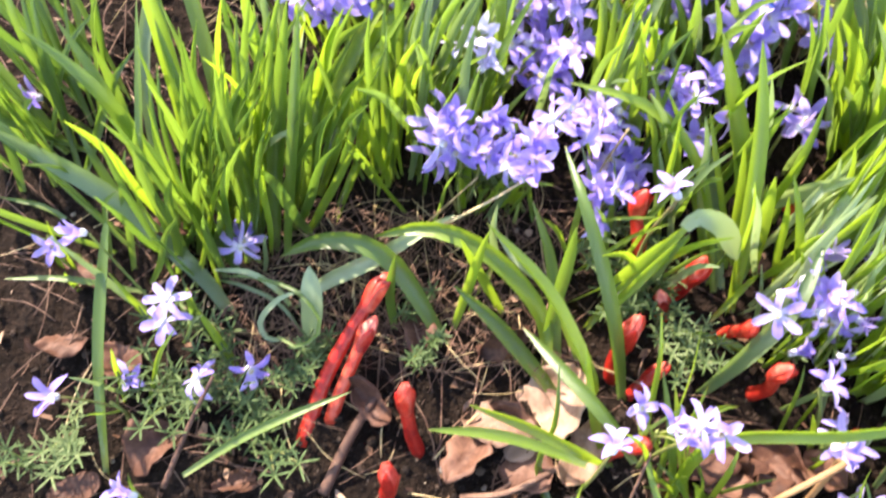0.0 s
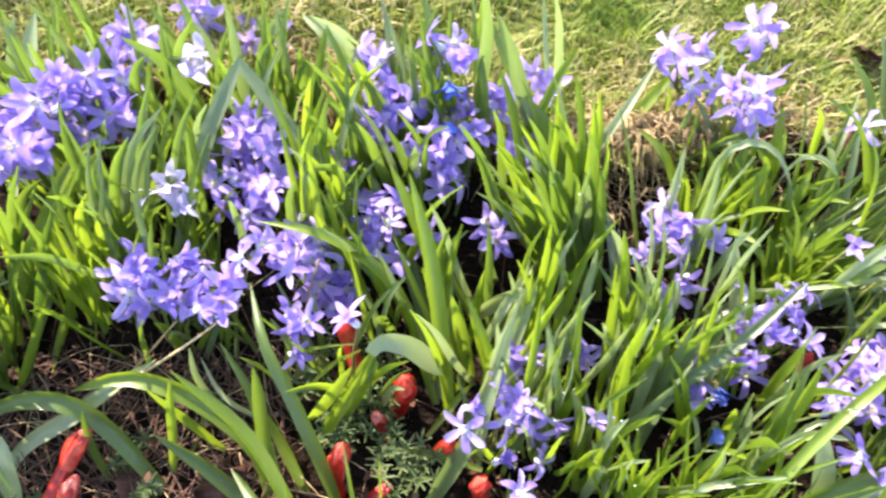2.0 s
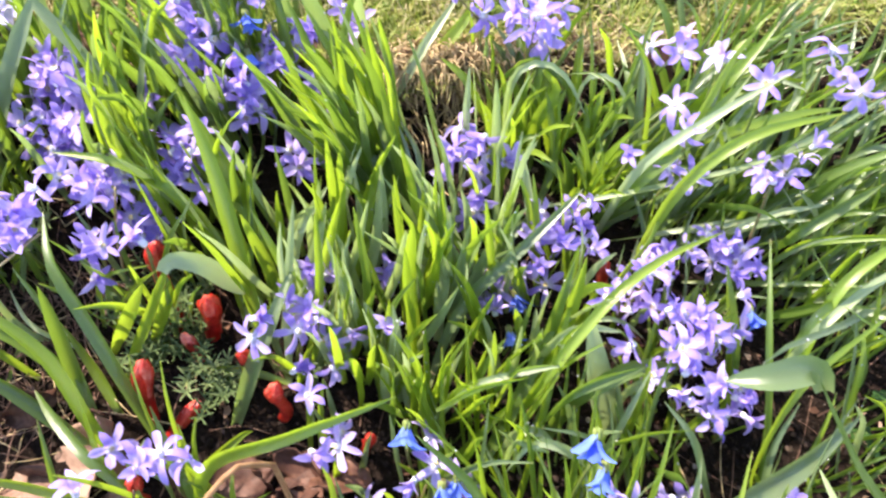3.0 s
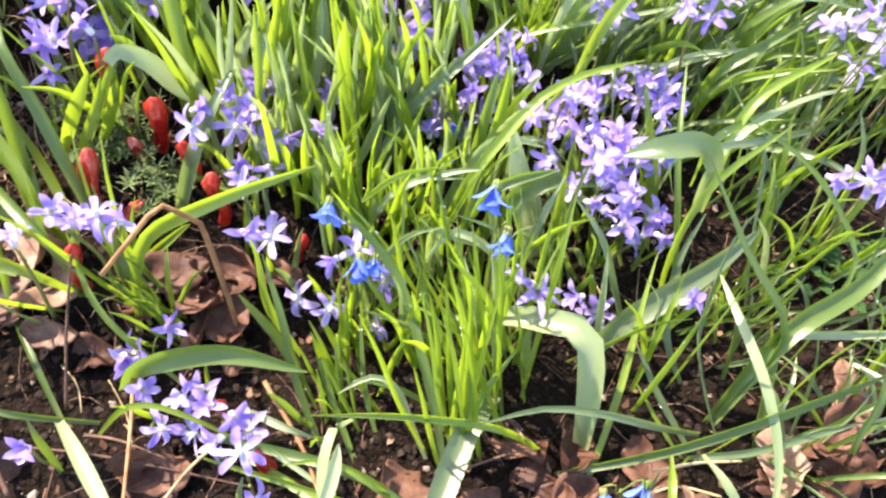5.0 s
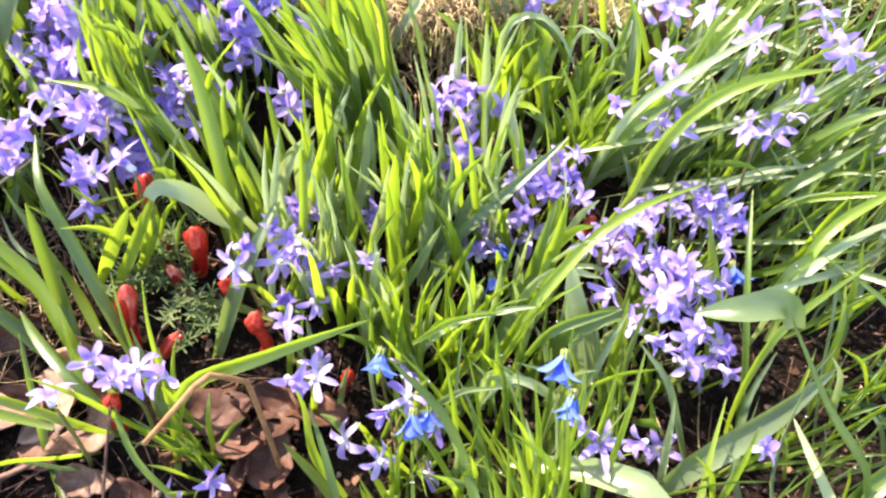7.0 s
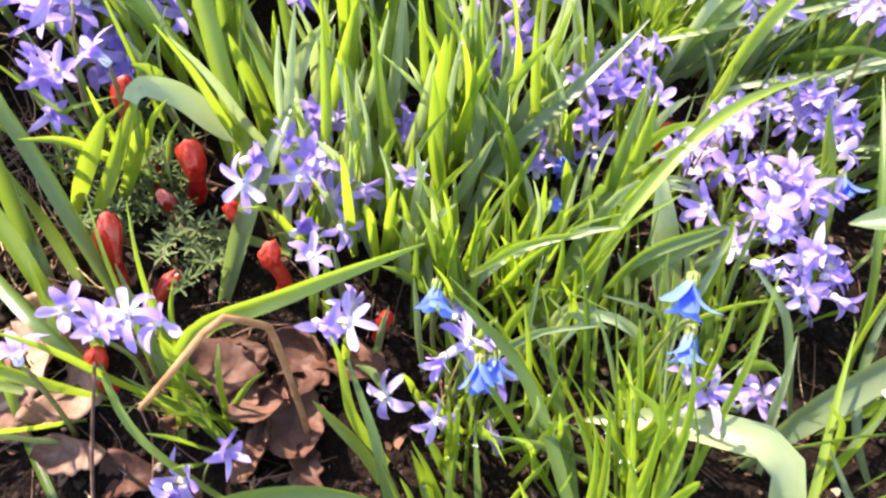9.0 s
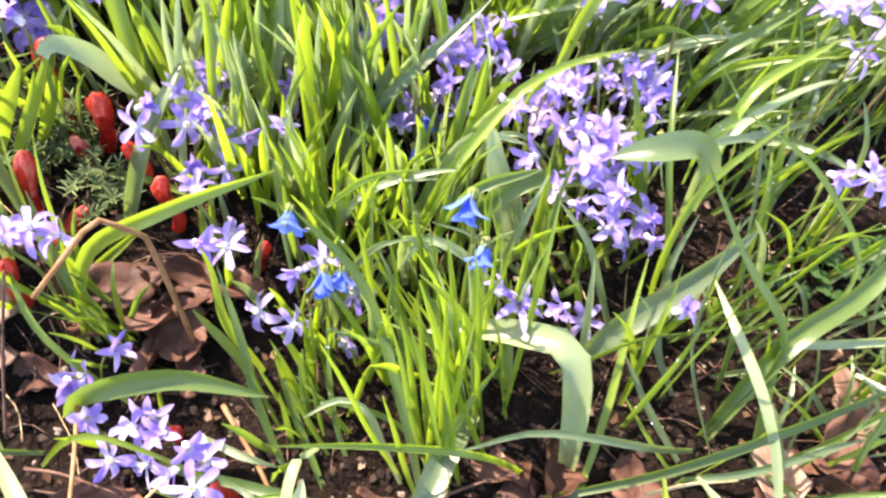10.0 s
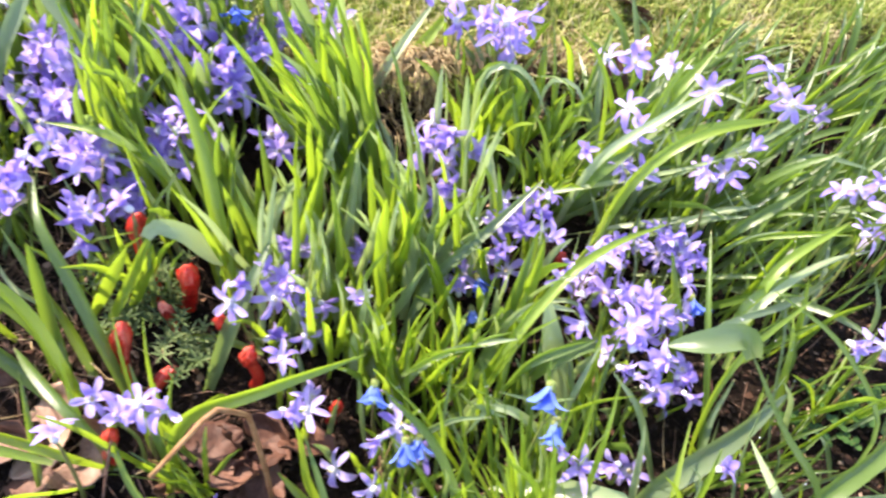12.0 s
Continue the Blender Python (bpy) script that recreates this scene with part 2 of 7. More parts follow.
def bed_z(x, y):
    """Height of the bed's general slope."""
    s = max(0.0, y - 0.08)
    return 0.26 * s if s < 0.5 else 0.13 + 0.05 * (1 - math.exp(-(s - 0.5) / 0.2))


def rim_y(x):
    """Where the lawn begins."""
    return 0.418 + 0.010 * math.sin(9 * x + 1) + 0.008 * math.sin(31 * x) + 0.075 * smooth_step(0.32, 0.06, x) + 0.09 * smooth_step(0.05, -0.22, x)


def ground_z(x, y):
    rough = 0.006 * noise.noise((x * 18, y * 18, 0)) + 0.0055 * noise.noise((x * 55, y * 55, 3)) + 0.0032 * noise.noise((x * 140, y * 140, 7))
    lip = 0.014 * smooth_step(rim_y(x) - 0.012, rim_y(x) + 0.006, y)
    return bed_z(x, y) + lip + rough * (1.0 if y < rim_y(x) else 0.6)


def mesh_of(name, verts, faces, material, uv=None, smooth=True):
    me = bpy.data.meshes.new(name)
    me.from_pydata([tuple(v) for v in verts], [], faces)
    me.materials.append(material)
    if uv is not None:
        layer = me.uv_layers.new(name="UVMap").data
        for loop in me.loops:
            layer[loop.index].uv = uv[loop.vertex_index]
    if smooth:
        me.shade_smooth()
    me.update()
    return me


def part(name, me, parent, label="", m=None):
    ob = new(name, me)
    ob.parent = parent
    if m is not None:
        ob.matrix_basis = m
    if label:
        tagged(ob, label)
    return ob


def thing(name, x, y, z, label, category, group=""):
    ob = new(name)
    ob.empty_display_size = 0.01
    ob.location = (x, y, z)
    return tagged(ob, label, category, group)


def spline(points, n):
    """n + 1 evenly spaced places on a smooth curve through the points."""
    p = [np.array(q, float) for q in points]
    if len(p) == 2:
        p = [p[0], (p[0] + p[1]) / 2, p[1]]
    p = [2 * p[0] - p[1]] + p + [2 * p[-1] - p[-2]]
    dense = []
    for i in range(1, len(p) - 2):
        a, b, c, d = p[i - 1:i + 3]
        for s in np.linspace(0, 1, 12, endpoint=False):
            dense.append(0.5 * (2 * b + (c - a) * s + (2 * a - 5 * b + 4 * c - d) * s * s + (3 * b - a - 3 * c + d) * s ** 3))
    dense.append(p[-2])
    dense = np.array(dense)
    run = np.concatenate([[0], np.cumsum(np.linalg.norm(np.diff(dense, axis=0), axis=1))])
    return np.stack([np.interp(np.linspace(0, run[-1], n + 1), run, dense[:, k]) for k in range(3)], 1)


def unit(v):
    return v / max(1e-9, np.linalg.norm(v))


def blade_mesh(points, width, facing, channel=0.28, n=13, tip=0.55, twist=0.0):
    """A strap leaf: widest in the middle, channelled, with a blunt point."""
    line = spline(points, n)
    verts, faces, uv = [], [], []
    for i, c in enumerate(line):
        s = i / n
        t = unit(line[min(i + 1, n)] - line[max(i - 1, 0)])
        side = unit(np.cross(t, facing))
        up = unit(np.cross(side, t))
        a = twist * (s - 0.3)
        side, up = side * math.cos(a) + up * math.sin(a), up * math.cos(a) - side * math.sin(a)
        w = 0.5 * width * (0.55 + 0.45 * math.sin(min(1.0, s / 0.5) * math.pi / 2)) * (1.0 if s < tip else max(0.0, 1 - ((s - tip) / (1 - tip)) ** 1.8) ** 0.72)
        w = max(w, 0.0003)
        for k in range(5):
            v = (k - 2) / 2
            verts.append(c + side * v * w + up * channel * w * (v * v - 0.35))
            uv.append((0.5 + v / 2, s))
    for i in range(n):
        for k in range(4):
            a = i * 5 + k
            faces.append((a, a + 1, a + 6, a + 5))
    return verts, faces, uv


def tube(points, r0, r1, n=10, sides=6):
    line = spline(points, n)
    verts, faces = [], []
    for i, c in enumerate(line):
        t = unit(line[min(i + 1, n)] - line[max(i - 1, 0)])
        a = unit(np.cross(t, (0.31, 0.22, 0.92) if abs(t[2]) < 0.8 else (1, 0.1, 0)))
        b = np.cross(t, a)
        r = r0 + (r1 - r0) * i / n
        for k in range(sides):
            q = 2 * math.pi * k / sides
            verts.append(c + r * (a * math.cos(q) + b * math.sin(q)))
    for i in range(n):
        for k in range(sides):
            faces.append((i * sides + k, i * sides + (k + 1) % sides, (i + 1) * sides + (k + 1) % sides, (i + 1) * sides + k))
    faces.append(tuple(range(sides))[::-1])
    faces.append(tuple(n * sides + k for k in range(sides)))
    return verts, faces


def join(pieces):
    verts, faces = [], []
    for v, f in pieces:
        k = len(verts)
        verts += list(v)
        faces += [tuple(i + k for i in q) for q in f]
    return verts, faces


# ---- bulb plants: leaves, stalks, flowers ----
rng = random.Random(11)
VIEW = np.array((0.0, -0.62, 0.78))      # leaves turn their broad side roughly towards the camera


DEW = []


def blade(plant, kind, width, *points, twist=None):
    base = np.array(plant.location)
    wild = 1.0 if twist is None else 0.25
    facing = unit(VIEW + wild * np.array((rng.uniform(-0.75, 0.75), rng.uniform(-0.4, 0.4), rng.uniform(-0.4, 0.4))))
    v, f, uv = blade_mesh([np.array(p) - base for p in points], width / 1000, facing, channel=rng.uniform(0.2, 0.7), twist=rng.uniform(-0.6, 0.6) if twist is None else twist, tip=rng.uniform(0.38, 0.68))
    if points[-1][0] > 0.24 and rng.random() < 0.2:
        for k in range(rng.randint(1, 3)):
            i = rng.randint(4, 12) * 5 + rng.randint(0, 4)
            DEW.append(tuple(v[i] + base))
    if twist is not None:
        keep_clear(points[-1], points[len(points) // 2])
    return part("leaf", mesh_of("leaf", v, f, LEAF[kind], uv), plant)


SIGHT_LINES = []


def camera_side(at):
    """Rough way to the camera; flowers lean to it and leaves clear it."""
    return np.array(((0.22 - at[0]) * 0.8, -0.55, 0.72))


# true if a leaf crosses the line from a kept place to the camera
def blocks_sight(points):
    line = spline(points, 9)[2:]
    for head, way in SIGHT_LINES:
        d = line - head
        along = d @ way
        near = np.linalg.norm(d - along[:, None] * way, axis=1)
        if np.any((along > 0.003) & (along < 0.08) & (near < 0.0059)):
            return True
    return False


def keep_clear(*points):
    """No wild leaf crosses the camera's view of these places."""
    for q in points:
        SIGHT_LINES.append((np.array(q), unit(camera_side(q))))


def wild_blade(plant, kind, width, length, lean, bend, x=0.0, y=0.0):
    """A leaf growing from (x, y) beside the plant's foot; lean: direction and amount; bend: droop towards the tip."""
    px, py = plant.location[0] + x, plant.location[1] + y
    base = np.array((px, py, bed_z(px, py) - 0.004))
    lx, ly = lean
    bend *= 0.55
    up = unit(np.array((lx, ly, 1.0)))
    out = unit(np.array((lx + 1e-3, ly, 0.0)))
    pts = [base, base + up * length * 0.35 + out * length * 0.02, base + up * length * 0.7 + out * length * bend * 0.25 - np.array((0, 0, length * bend * 0.08)),
           base + up * length * 0.93 + out * length * bend * 0.75 - np.array((0, 0, length * bend * 0.45))]
    # leaves that would cover a kept place from the camera are left out
    if blocks_sight(pts):
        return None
    return blade(plant, kind, width * 0.86, *pts)


def petal_mesh(kind, length, width, cup, reflex, turn):
    """A narrow petal, rising from the heart and rolled back at the tip."""
    verts, faces, uv = [], [], []
    n = 8
    for i in range(n + 1):
        s = i / n
        w = 0.5 * width * (0.40 + 0.60 * math.sin(math.pi * min(1.0, s / 0.58) / 2)) * (1 if s < 0.60 else math.sqrt(max(0.0, 1 - ((s - 0.60) / 0.40) ** 3.0)))
        w = max(w, 0.0002)
        z = length * (cup * s * (1 - s) - reflex * max(0.0, s - 0.35) ** 2)
        x = length * (s - 0.45 * abs(reflex) * max(0.0, s - 0.5) ** 2)
        a = turn * s
        sway = 0.06 * length * math.sin(2.6 * s) * turn
        for k in range(5):
            v = (k - 2) / 2
            lift = 0.30 * w * v * v + (0.06 * w if k == 2 else 0) + 0.10 * w * math.sin(5 * s + 2 * v + 9 * turn) * abs(v)
            verts.append((0.0010 + x, v * w * math.cos(a) + sway, z + lift + v * w * math.sin(a)))
            uv.append((0.5 + v / 2, s))
    for i in range(n):
        for k in range(4):
            a = i * 5 + k
            faces.append((a, a + 1, a + 6, a + 5))
    return mesh_of("petal", verts, faces, PETAL[kind], uv)


def crown_mesh(material):
    pieces, tips = [], []
    for k in range(6):
        q = math.pi / 3 * (k + 0.5)
        c, s = math.cos(q), math.sin(q)
        pieces.append(tube([(0.0012 * c, 0.0012 * s, -0.001), (0.0017 * c, 0.0017 * s, 0.002), (0.0011 * c, 0.0011 * s, 0.0045)], 0.0009, 0.0006, 3, 5))
    v, f = join(pieces)
    me = mesh_of("stamen_crown", v, f, material)
    me.materials.append(ANTHER)
    for p in me.polygons:
        if p.center.z > 0.0040:
            p.material_index = 1
    return me


SHAPES = [(0.0158, 0.0053, 0.35, 0.5, 0.2), (0.0168, 0.0047, 0.20, 0.9, -0.3), (0.0150, 0.0060, 0.50, 0.2, 0.1), (0.0163, 0.0050, 0.10, 1.3, 0.4),
          (0.0156, 0.0055, 0.60, 0.8, -0.5), (0.0170, 0.0046, 0.30, 0.0, 0.6), (0.0150, 0.0058, -0.10, 0.3, -0.2), (0.0160, 0.0051, 0.45, 1.6, -0.1)]
PETALS = {(k, i): petal_mesh(k, *dims) for k in "lbw" for i, dims in enumerate(SHAPES)}
CROWNS = {"l": crown_mesh(CROWN), "w": crown_mesh(CROWN), "b": crown_mesh(STALK)}


def flower(plant, kind, place, axis, open_by, size):
    z = Vector(axis).normalized()
    q = z.to_track_quat("Z", "Y").to_matrix().to_4x4()
    local = Vector(place) - plant.location
    m = Matrix.Translation(local) @ q @ pose(0, 0, 0, 0, 0, rng.uniform(0, 60)) @ Matrix.Diagonal((size, size, size, 1))
    head = part("flower", CROWNS[kind], plant, "", m)
    shapes = rng.sample(range(8), 3) if kind != "b" else (2, 6, 2)
    for k in range(6):
        tilt = open_by + (9 if k % 2 else -5) + rng.uniform(-11, 11)
        long = rng.uniform(0.88, 1.10)
        part("petal", PETALS[kind, rng.choice(shapes)], head, "", pose(0, 0, 0, 0, 0, 60 * k + rng.uniform(-10, 10)) @ pose(0, 0, 0, rng.uniform(-14, 14), -tilt, 0) @ Matrix.Diagonal((long, rng.uniform(0.9, 1.15), long, 1)))
    return head


def blooms(plant, *flowers):
    """Starry flowers on shared stalks: each is x, y, z and a letter for its colour."""
    foot = np.array(plant.location)
    order = sorted(flowers)
    for k in range(0, len(order), 3):
        group = order[k:k + 3]
        mean = np.mean([g[:3] for g in group], axis=0)
        root = np.array((foot[0] + rng.uniform(-0.008, 0.008), foot[1] + rng.uniform(-0.008, 0.008), foot[2] - 0.004))
        top = np.array((mean[0], mean[1], min(g[2] for g in group) - 0.006))
        top[2] = max(top[2], foot[2] + 0.012)
        mid = root * 0.5 + top * 0.5 + np.array((rng.uniform(-0.006, 0.006), rng.uniform(-0.006, 0.006), 0.0))
        pieces = [tube([root - np.array(foot), mid - foot, top - foot], 0.0015, 0.0011, 8)]
        lower = []
        for x, y, z, kind in group:
            if kind == "l" and (y > 0.27 or (x > 0.40 and y > 0.10)) and z > foot[2] + 0.045 and len(flowers) > 1 and rng.random() < 0.55:
                lower.append((x + rng.choice((-1, 1)) * rng.uniform(0.007, 0.014), y + rng.uniform(-0.010, 0.012), z - rng.uniform(0.0, 0.011), kind))
        for x, y, z, kind in group + lower:
            at = np.array((x, y, z))
            if kind == "b":
                at = at + (0, 0, 0.004)
                # bells aim down in the camera's view, further forward than a true nod
                axis = np.array((rng.uniform(-0.35, 0.35), rng.uniform(-1.0, -0.7), rng.uniform(-0.6, -0.3)))
                opened, size = rng.uniform(50, 64), rng.uniform(1.12, 1.22)
            else:
                axis = unit(camera_side(at)) * 0.42 + np.array((rng.uniform(-0.95, 0.95), rng.uniform(-0.75, 0.65), rng.uniform(-0.1, 0.8)))
                opened, size = (rng.uniform(-6, 34) if rng.random() < 0.55 else rng.uniform(40, 68)), rng.uniform(0.86, 1.08) * (1.0 + 0.26 * smooth_step(0.24, 0.42, y))
            axis = unit(axis)
            back = at - axis * 0.002
            pieces.append(tube([top - foot - (0, 0, 0.012), (top + back) / 2 - foot + (0, 0, -0.002 if kind != "b" else 0.008), back - foot], 0.0008, 0.0006, 6, 5))
            flower(plant, kind, at, axis, opened, size)
            SIGHT_LINES.append((at, unit(camera_side(at))))
        part("stalk", mesh_of("stalk", *join(pieces), STALK), plant)


TUFTS = []


def squill(x, y, label, leaves=4, reach=0.11):
    p = thing("squill_plant", x, y, bed_z(x, y), label, "flower", "squill plants in the bed")
    TUFTS.append((p, leaves, reach))
    return p


def grow_tufts():
    """The squills' own leaves, once all flowers stand."""
    for p, leaves, reach in TUFTS:
        made = 0
        for trial in range(leaves * 3):
            a, lean = rng.uniform(0, 2 * math.pi), rng.uniform(0.06, 0.52)
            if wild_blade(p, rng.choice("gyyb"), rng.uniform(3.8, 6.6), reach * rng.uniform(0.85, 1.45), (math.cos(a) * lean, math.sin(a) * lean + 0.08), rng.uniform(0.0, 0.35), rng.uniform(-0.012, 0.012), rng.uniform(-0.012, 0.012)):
                made += 1
            if made == leaves:
                break


CLUMPS = []


def clump(x, y, label="clump of green strap-shaped bulb leaves in dark soil"):
    for other in CLUMPS:
        if math.hypot(other.location[0] - x, other.location[1] - y) < 0.030:
            return other
    p = thing("leaf_clump", x, y, bed_z(x, y), label, "plant", "leaf clumps in the bed")
    CLUMPS.append(p)
    return p


def drift(n, cx, cy, rx, ry, low, high, lean, widths, kinds, bend=(0.0, 0.35), spread=0.25, label="clump of upright narrow bulb leaves catching the sun", each=8):
    """n leaves in clumps over an oval of the bed."""
    for j in range(max(1, n // each)):
        while True:
            u, v = rng.uniform(-1, 1), rng.uniform(-1, 1)
            if u * u + v * v < 1:
                break
        p = thing("leaf_clump", cx + u * rx, cy + v * ry, bed_z(cx + u * rx, cy + v * ry), label, "plant", "leaf clumps in the bed")
        made = 0
        for trial in range(each * 3):
            tilt = (lean[0] + rng.gauss(0, spread), lean[1] + rng.gauss(0, spread))
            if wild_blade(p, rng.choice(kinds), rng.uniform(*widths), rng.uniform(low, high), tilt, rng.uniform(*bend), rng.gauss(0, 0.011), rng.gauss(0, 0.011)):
                made += 1
            if made == each:
                break
        if not made:
            bpy.data.objects.remove(p)

# ---- the ground: one sheet, fine in the bed and coarse far away ----
def steps(a, b, fine):
    inner = list(np.arange(a, b, fine))
    out, d, lo, hi = [], fine * 1.5, a, b
    low, high = [], []
    while hi < 80:
        high.append(hi)
        low.append(lo - d)
        hi, lo, d = hi + d, lo - d, d * 1.32
    return sorted(low) + inner + high


gx, gy = steps(-0.42, 0.95, 0.0042), steps(-0.32, 0.72, 0.0042)
verts = [(x, y, ground_z(x, y) if abs(x) < 3 and abs(y) < 3 else bed_z(x, y)) for y in gy for x in gx]
nx = len(gx)
faces = [(j * nx + i, j * nx + i + 1, (j + 1) * nx + i + 1, (j + 1) * nx + i) for j in range(len(gy) - 1) for i in range(nx - 1)]
ground = new("ground", mesh_of("ground", verts, faces, SOIL))
tagged(ground, "dark crumbly garden soil rising to a straw-strewn lawn", "ground", kind="structure")


def spread_stuff(name, label, category, n, make, material, smooth=True):
    pieces = [make(i) for i in range(n)]
    ob = new(name, mesh_of(name, *join(pieces), material, smooth=smooth))
    return tagged(ob, label, category, kind="stuff")


stuff = random.Random(5)
ICO_V = [(0, 0, -1), (0.72, -0.53, -0.45), (-0.28, -0.85, -0.45), (-0.89, 0, -0.45), (-0.28, 0.85, -0.45), (0.72, 0.53, -0.45), (0.28, -0.85, 0.45), (-0.72, -0.53, 0.45), (-0.72, 0.53, 0.45), (0.28, 0.85, 0.45), (0.89, 0, 0.45), (0, 0, 1)]
ICO_F = [(0, 1, 2), (1, 0, 5), (0, 2, 3), (0, 3, 4), (0, 4, 5), (1, 5, 10), (2, 1, 6), (3, 2, 7), (4, 3, 8), (5, 4, 9), (1, 10, 6), (2, 6, 7), (3, 7, 8), (4, 8, 9), (5, 9, 10), (6, 10, 11), (7, 6, 11), (8, 7, 11), (9, 8, 11), (10, 9, 11)]


def crumb(i):
    x, y = stuff.uniform(-0.40, 0.92), stuff.uniform(-0.22, 0.44)
    if i % 2:
        x, y = stuff.uniform(-0.10, 0.80), stuff.uniform(-0.14, 0.18)
    r = 0.0006 + 0.0030 * stuff.random() ** 5
    z = ground_z(x, y) + r * 0.3
    return [(x + r * a * stuff.uniform(0.5, 1.5), y + r * b * stuff.uniform(0.5, 1.5), z + r * c * stuff.uniform(0.4, 1.1)) for a, b, c in ICO_V], ICO_F


spread_stuff("soil_crumbs", "small dark crumbs of garden soil", "soil", 18000, crumb, CRUMB, False)


def flake(i):
    """A broken, cupped bit of an old leaf."""
    x, y = stuff.uniform(-0.35, 0.80), stuff.uniform(-0.16, 0.30)
    if i % 4 == 0:
        x, y = stuff.uniform(-0.45, 0.05), stuff.uniform(0.38, 0.62)
    r, a, h = stuff.uniform(0.0015, 0.0055), stuff.uniform(0, 6.28), stuff.uniform(0.0, 0.003)
    c, s = math.cos(a), math.sin(a)
    z = ground_z(x, y) + 0.002
    tip, roll = stuff.uniform(-0.7, 0.7), stuff.uniform(-0.7, 0.7)
    ring = [(math.cos(q) * r * stuff.uniform(0.7, 1.3), math.sin(q) * r * stuff.uniform(0.35, 0.7)) for q in sorted(stuff.uniform(0, 6.28) for k in range(6))]
    top = [(x + u * c - v * s, y + u * s + v * c, z + h + tip * u + roll * v + 40 * v * v) for u, v in ring]
    mid = (x, y, z + h - 0.0003)
    return [mid] + top, [(0, k + 1, (k + 1) % 6 + 1) for k in range(6)]


spread_stuff("leaf_crumbs", "small broken brown bits of old leaves strewn over the soil", "litter", 1700, flake, BITS)


def straw(i):
    """Dead stems lying on the ground, thickest on the left of the bed and along the lawn's rim."""
    k = stuff.random()
    if k < 0.15:
        x, y = stuff.uniform(-0.45, 0.02), stuff.uniform(0.40, 0.62)
    elif k < 0.25:
        x, y = stuff.uniform(-0.40, 0.16), stuff.uniform(0.10, 0.42)
    elif k < 0.45:
        x, y = stuff.uniform(-0.16, 0.08), stuff.uniform(0.19, 0.30)
    elif k < 0.8:
        x = stuff.uniform(-0.35, 0.85)
        y = rim_y(x) + stuff.gauss(0.0, 0.022)
    else:
        x, y = stuff.uniform(-0.3, 0.85), stuff.uniform(-0.25, 0.4)
    a, n = stuff.uniform(0, math.pi * 2), stuff.uniform(0.02, 0.075)
    if 0.5 <= k < 0.8:
        a = stuff.gauss(-math.pi / 2, 0.7)
        n *= 0.6
    dx, dy = math.cos(a) * n / 2, math.sin(a) * n / 2
    bow = stuff.uniform(-0.012, 0.012)
    lift = stuff.uniform(0.001, 0.009)
    pts = [(x - dx, y - dy, ground_z(x - dx, y - dy) + 0.0015), (x + bow * dy / n, y - bow * dx / n, ground_z(x, y) + lift), (x + dx, y + dy, ground_z(x + dx, y + dy) + stuff.uniform(0.001, 0.010))]
    r = stuff.uniform(0.0003, 0.0007)
    return tube(pts, r, r * 0.6, 5, 4)


spread_stuff("dead_stems", "tangled thin brown dead stems lying on the soil", "litter", 1900, straw, BARK)


def dry_tuft(i):
    """Bleached grass hanging over the cut edge of the lawn."""
    x = stuff.choice((stuff.uniform(-0.1, 0.75), stuff.gauss(0.37, 0.05), stuff.gauss(0.10, 0.06)))
    y = rim_y(x) + stuff.gauss(0.006, 0.022)
    a, n = stuff.gauss(-math.pi / 2, 0.9), stuff.uniform(0.010, 0.036)
    if i % 3 == 0:
        x, y = stuff.gauss(0.37, 0.045), stuff.gauss(0.420, 0.008)
    z = ground_z(x, y) + (0.018 if i % 3 == 0 else 0.0)
    ex, ey = x + math.cos(a) * n, y + math.sin(a) * n
    pts = [(x, y, z), ((x + ex) / 2, (y + ey) / 2, z + stuff.uniform(0.004, 0.014)), (ex, ey, max(ground_z(ex, ey) + 0.001, z - stuff.uniform(0.0, 0.02)))]
    return tube(pts, stuff.uniform(0.0005, 0.0010), 0.0003, 5, 4)


spread_stuff("dry_grass", "bleached dry grass hanging over the cut lawn edge", "grass", 1300, dry_tuft, STRAW)
spread_stuff("dry_straw", "pale dry straw scattered along the lawn edge and bed", "litter", 300, straw, STRAW)


def turf_clod(x, y, long, deep, high):
    """A broken bank of dry earth and roots where the lawn was cut."""
    verts, faces = [], []
    nu, nv = 90, 26
    for i in range(nu + 1):
        u = -1 + 2 * i / nu
        for j in range(nv + 1):
            q = math.pi * j / nv
            k = math.sqrt(max(0.0, 1 - abs(u) ** 2.6))
            r = 1 + 0.40 * noise.noise((u * 6, q * 2, 3)) + 0.30 * noise.noise((u * 17, q * 5, 8)) + 0.18 * noise.noise((u * 40, q * 12, 1))
            verts.append((u * long / 2, -math.cos(q) * deep * k * r, max(0.0, math.sin(q)) ** 0.7 * high * k * r - 0.004 + 0.3 * deep * -math.cos(q)))
    for i in range(nu):
        for j in range(nv):
            m = i * (nv + 1) + j
            faces.append((m, m + 1, m + nv + 2, m + nv + 1))
    ob = new("turf_clod", mesh_of("turf_clod", verts, faces, EARTH))
    ob.location = (x, y, ground_z(x, y) - 0.006)
    return tagged(ob, "crumbling pinkish-brown clod of dry earth at the cut lawn edge", "clod")


turf_clod(0.372, 0.418, 0.130, 0.022, 0.026)
turf_clod(0.225, 0.452, 0.110, 0.016, 0.018)
turf_clod(0.560, 0.426, 0.100, 0.014, 0.016)
turf_clod(0.110, 0.492, 0.090, 0.014, 0.016)

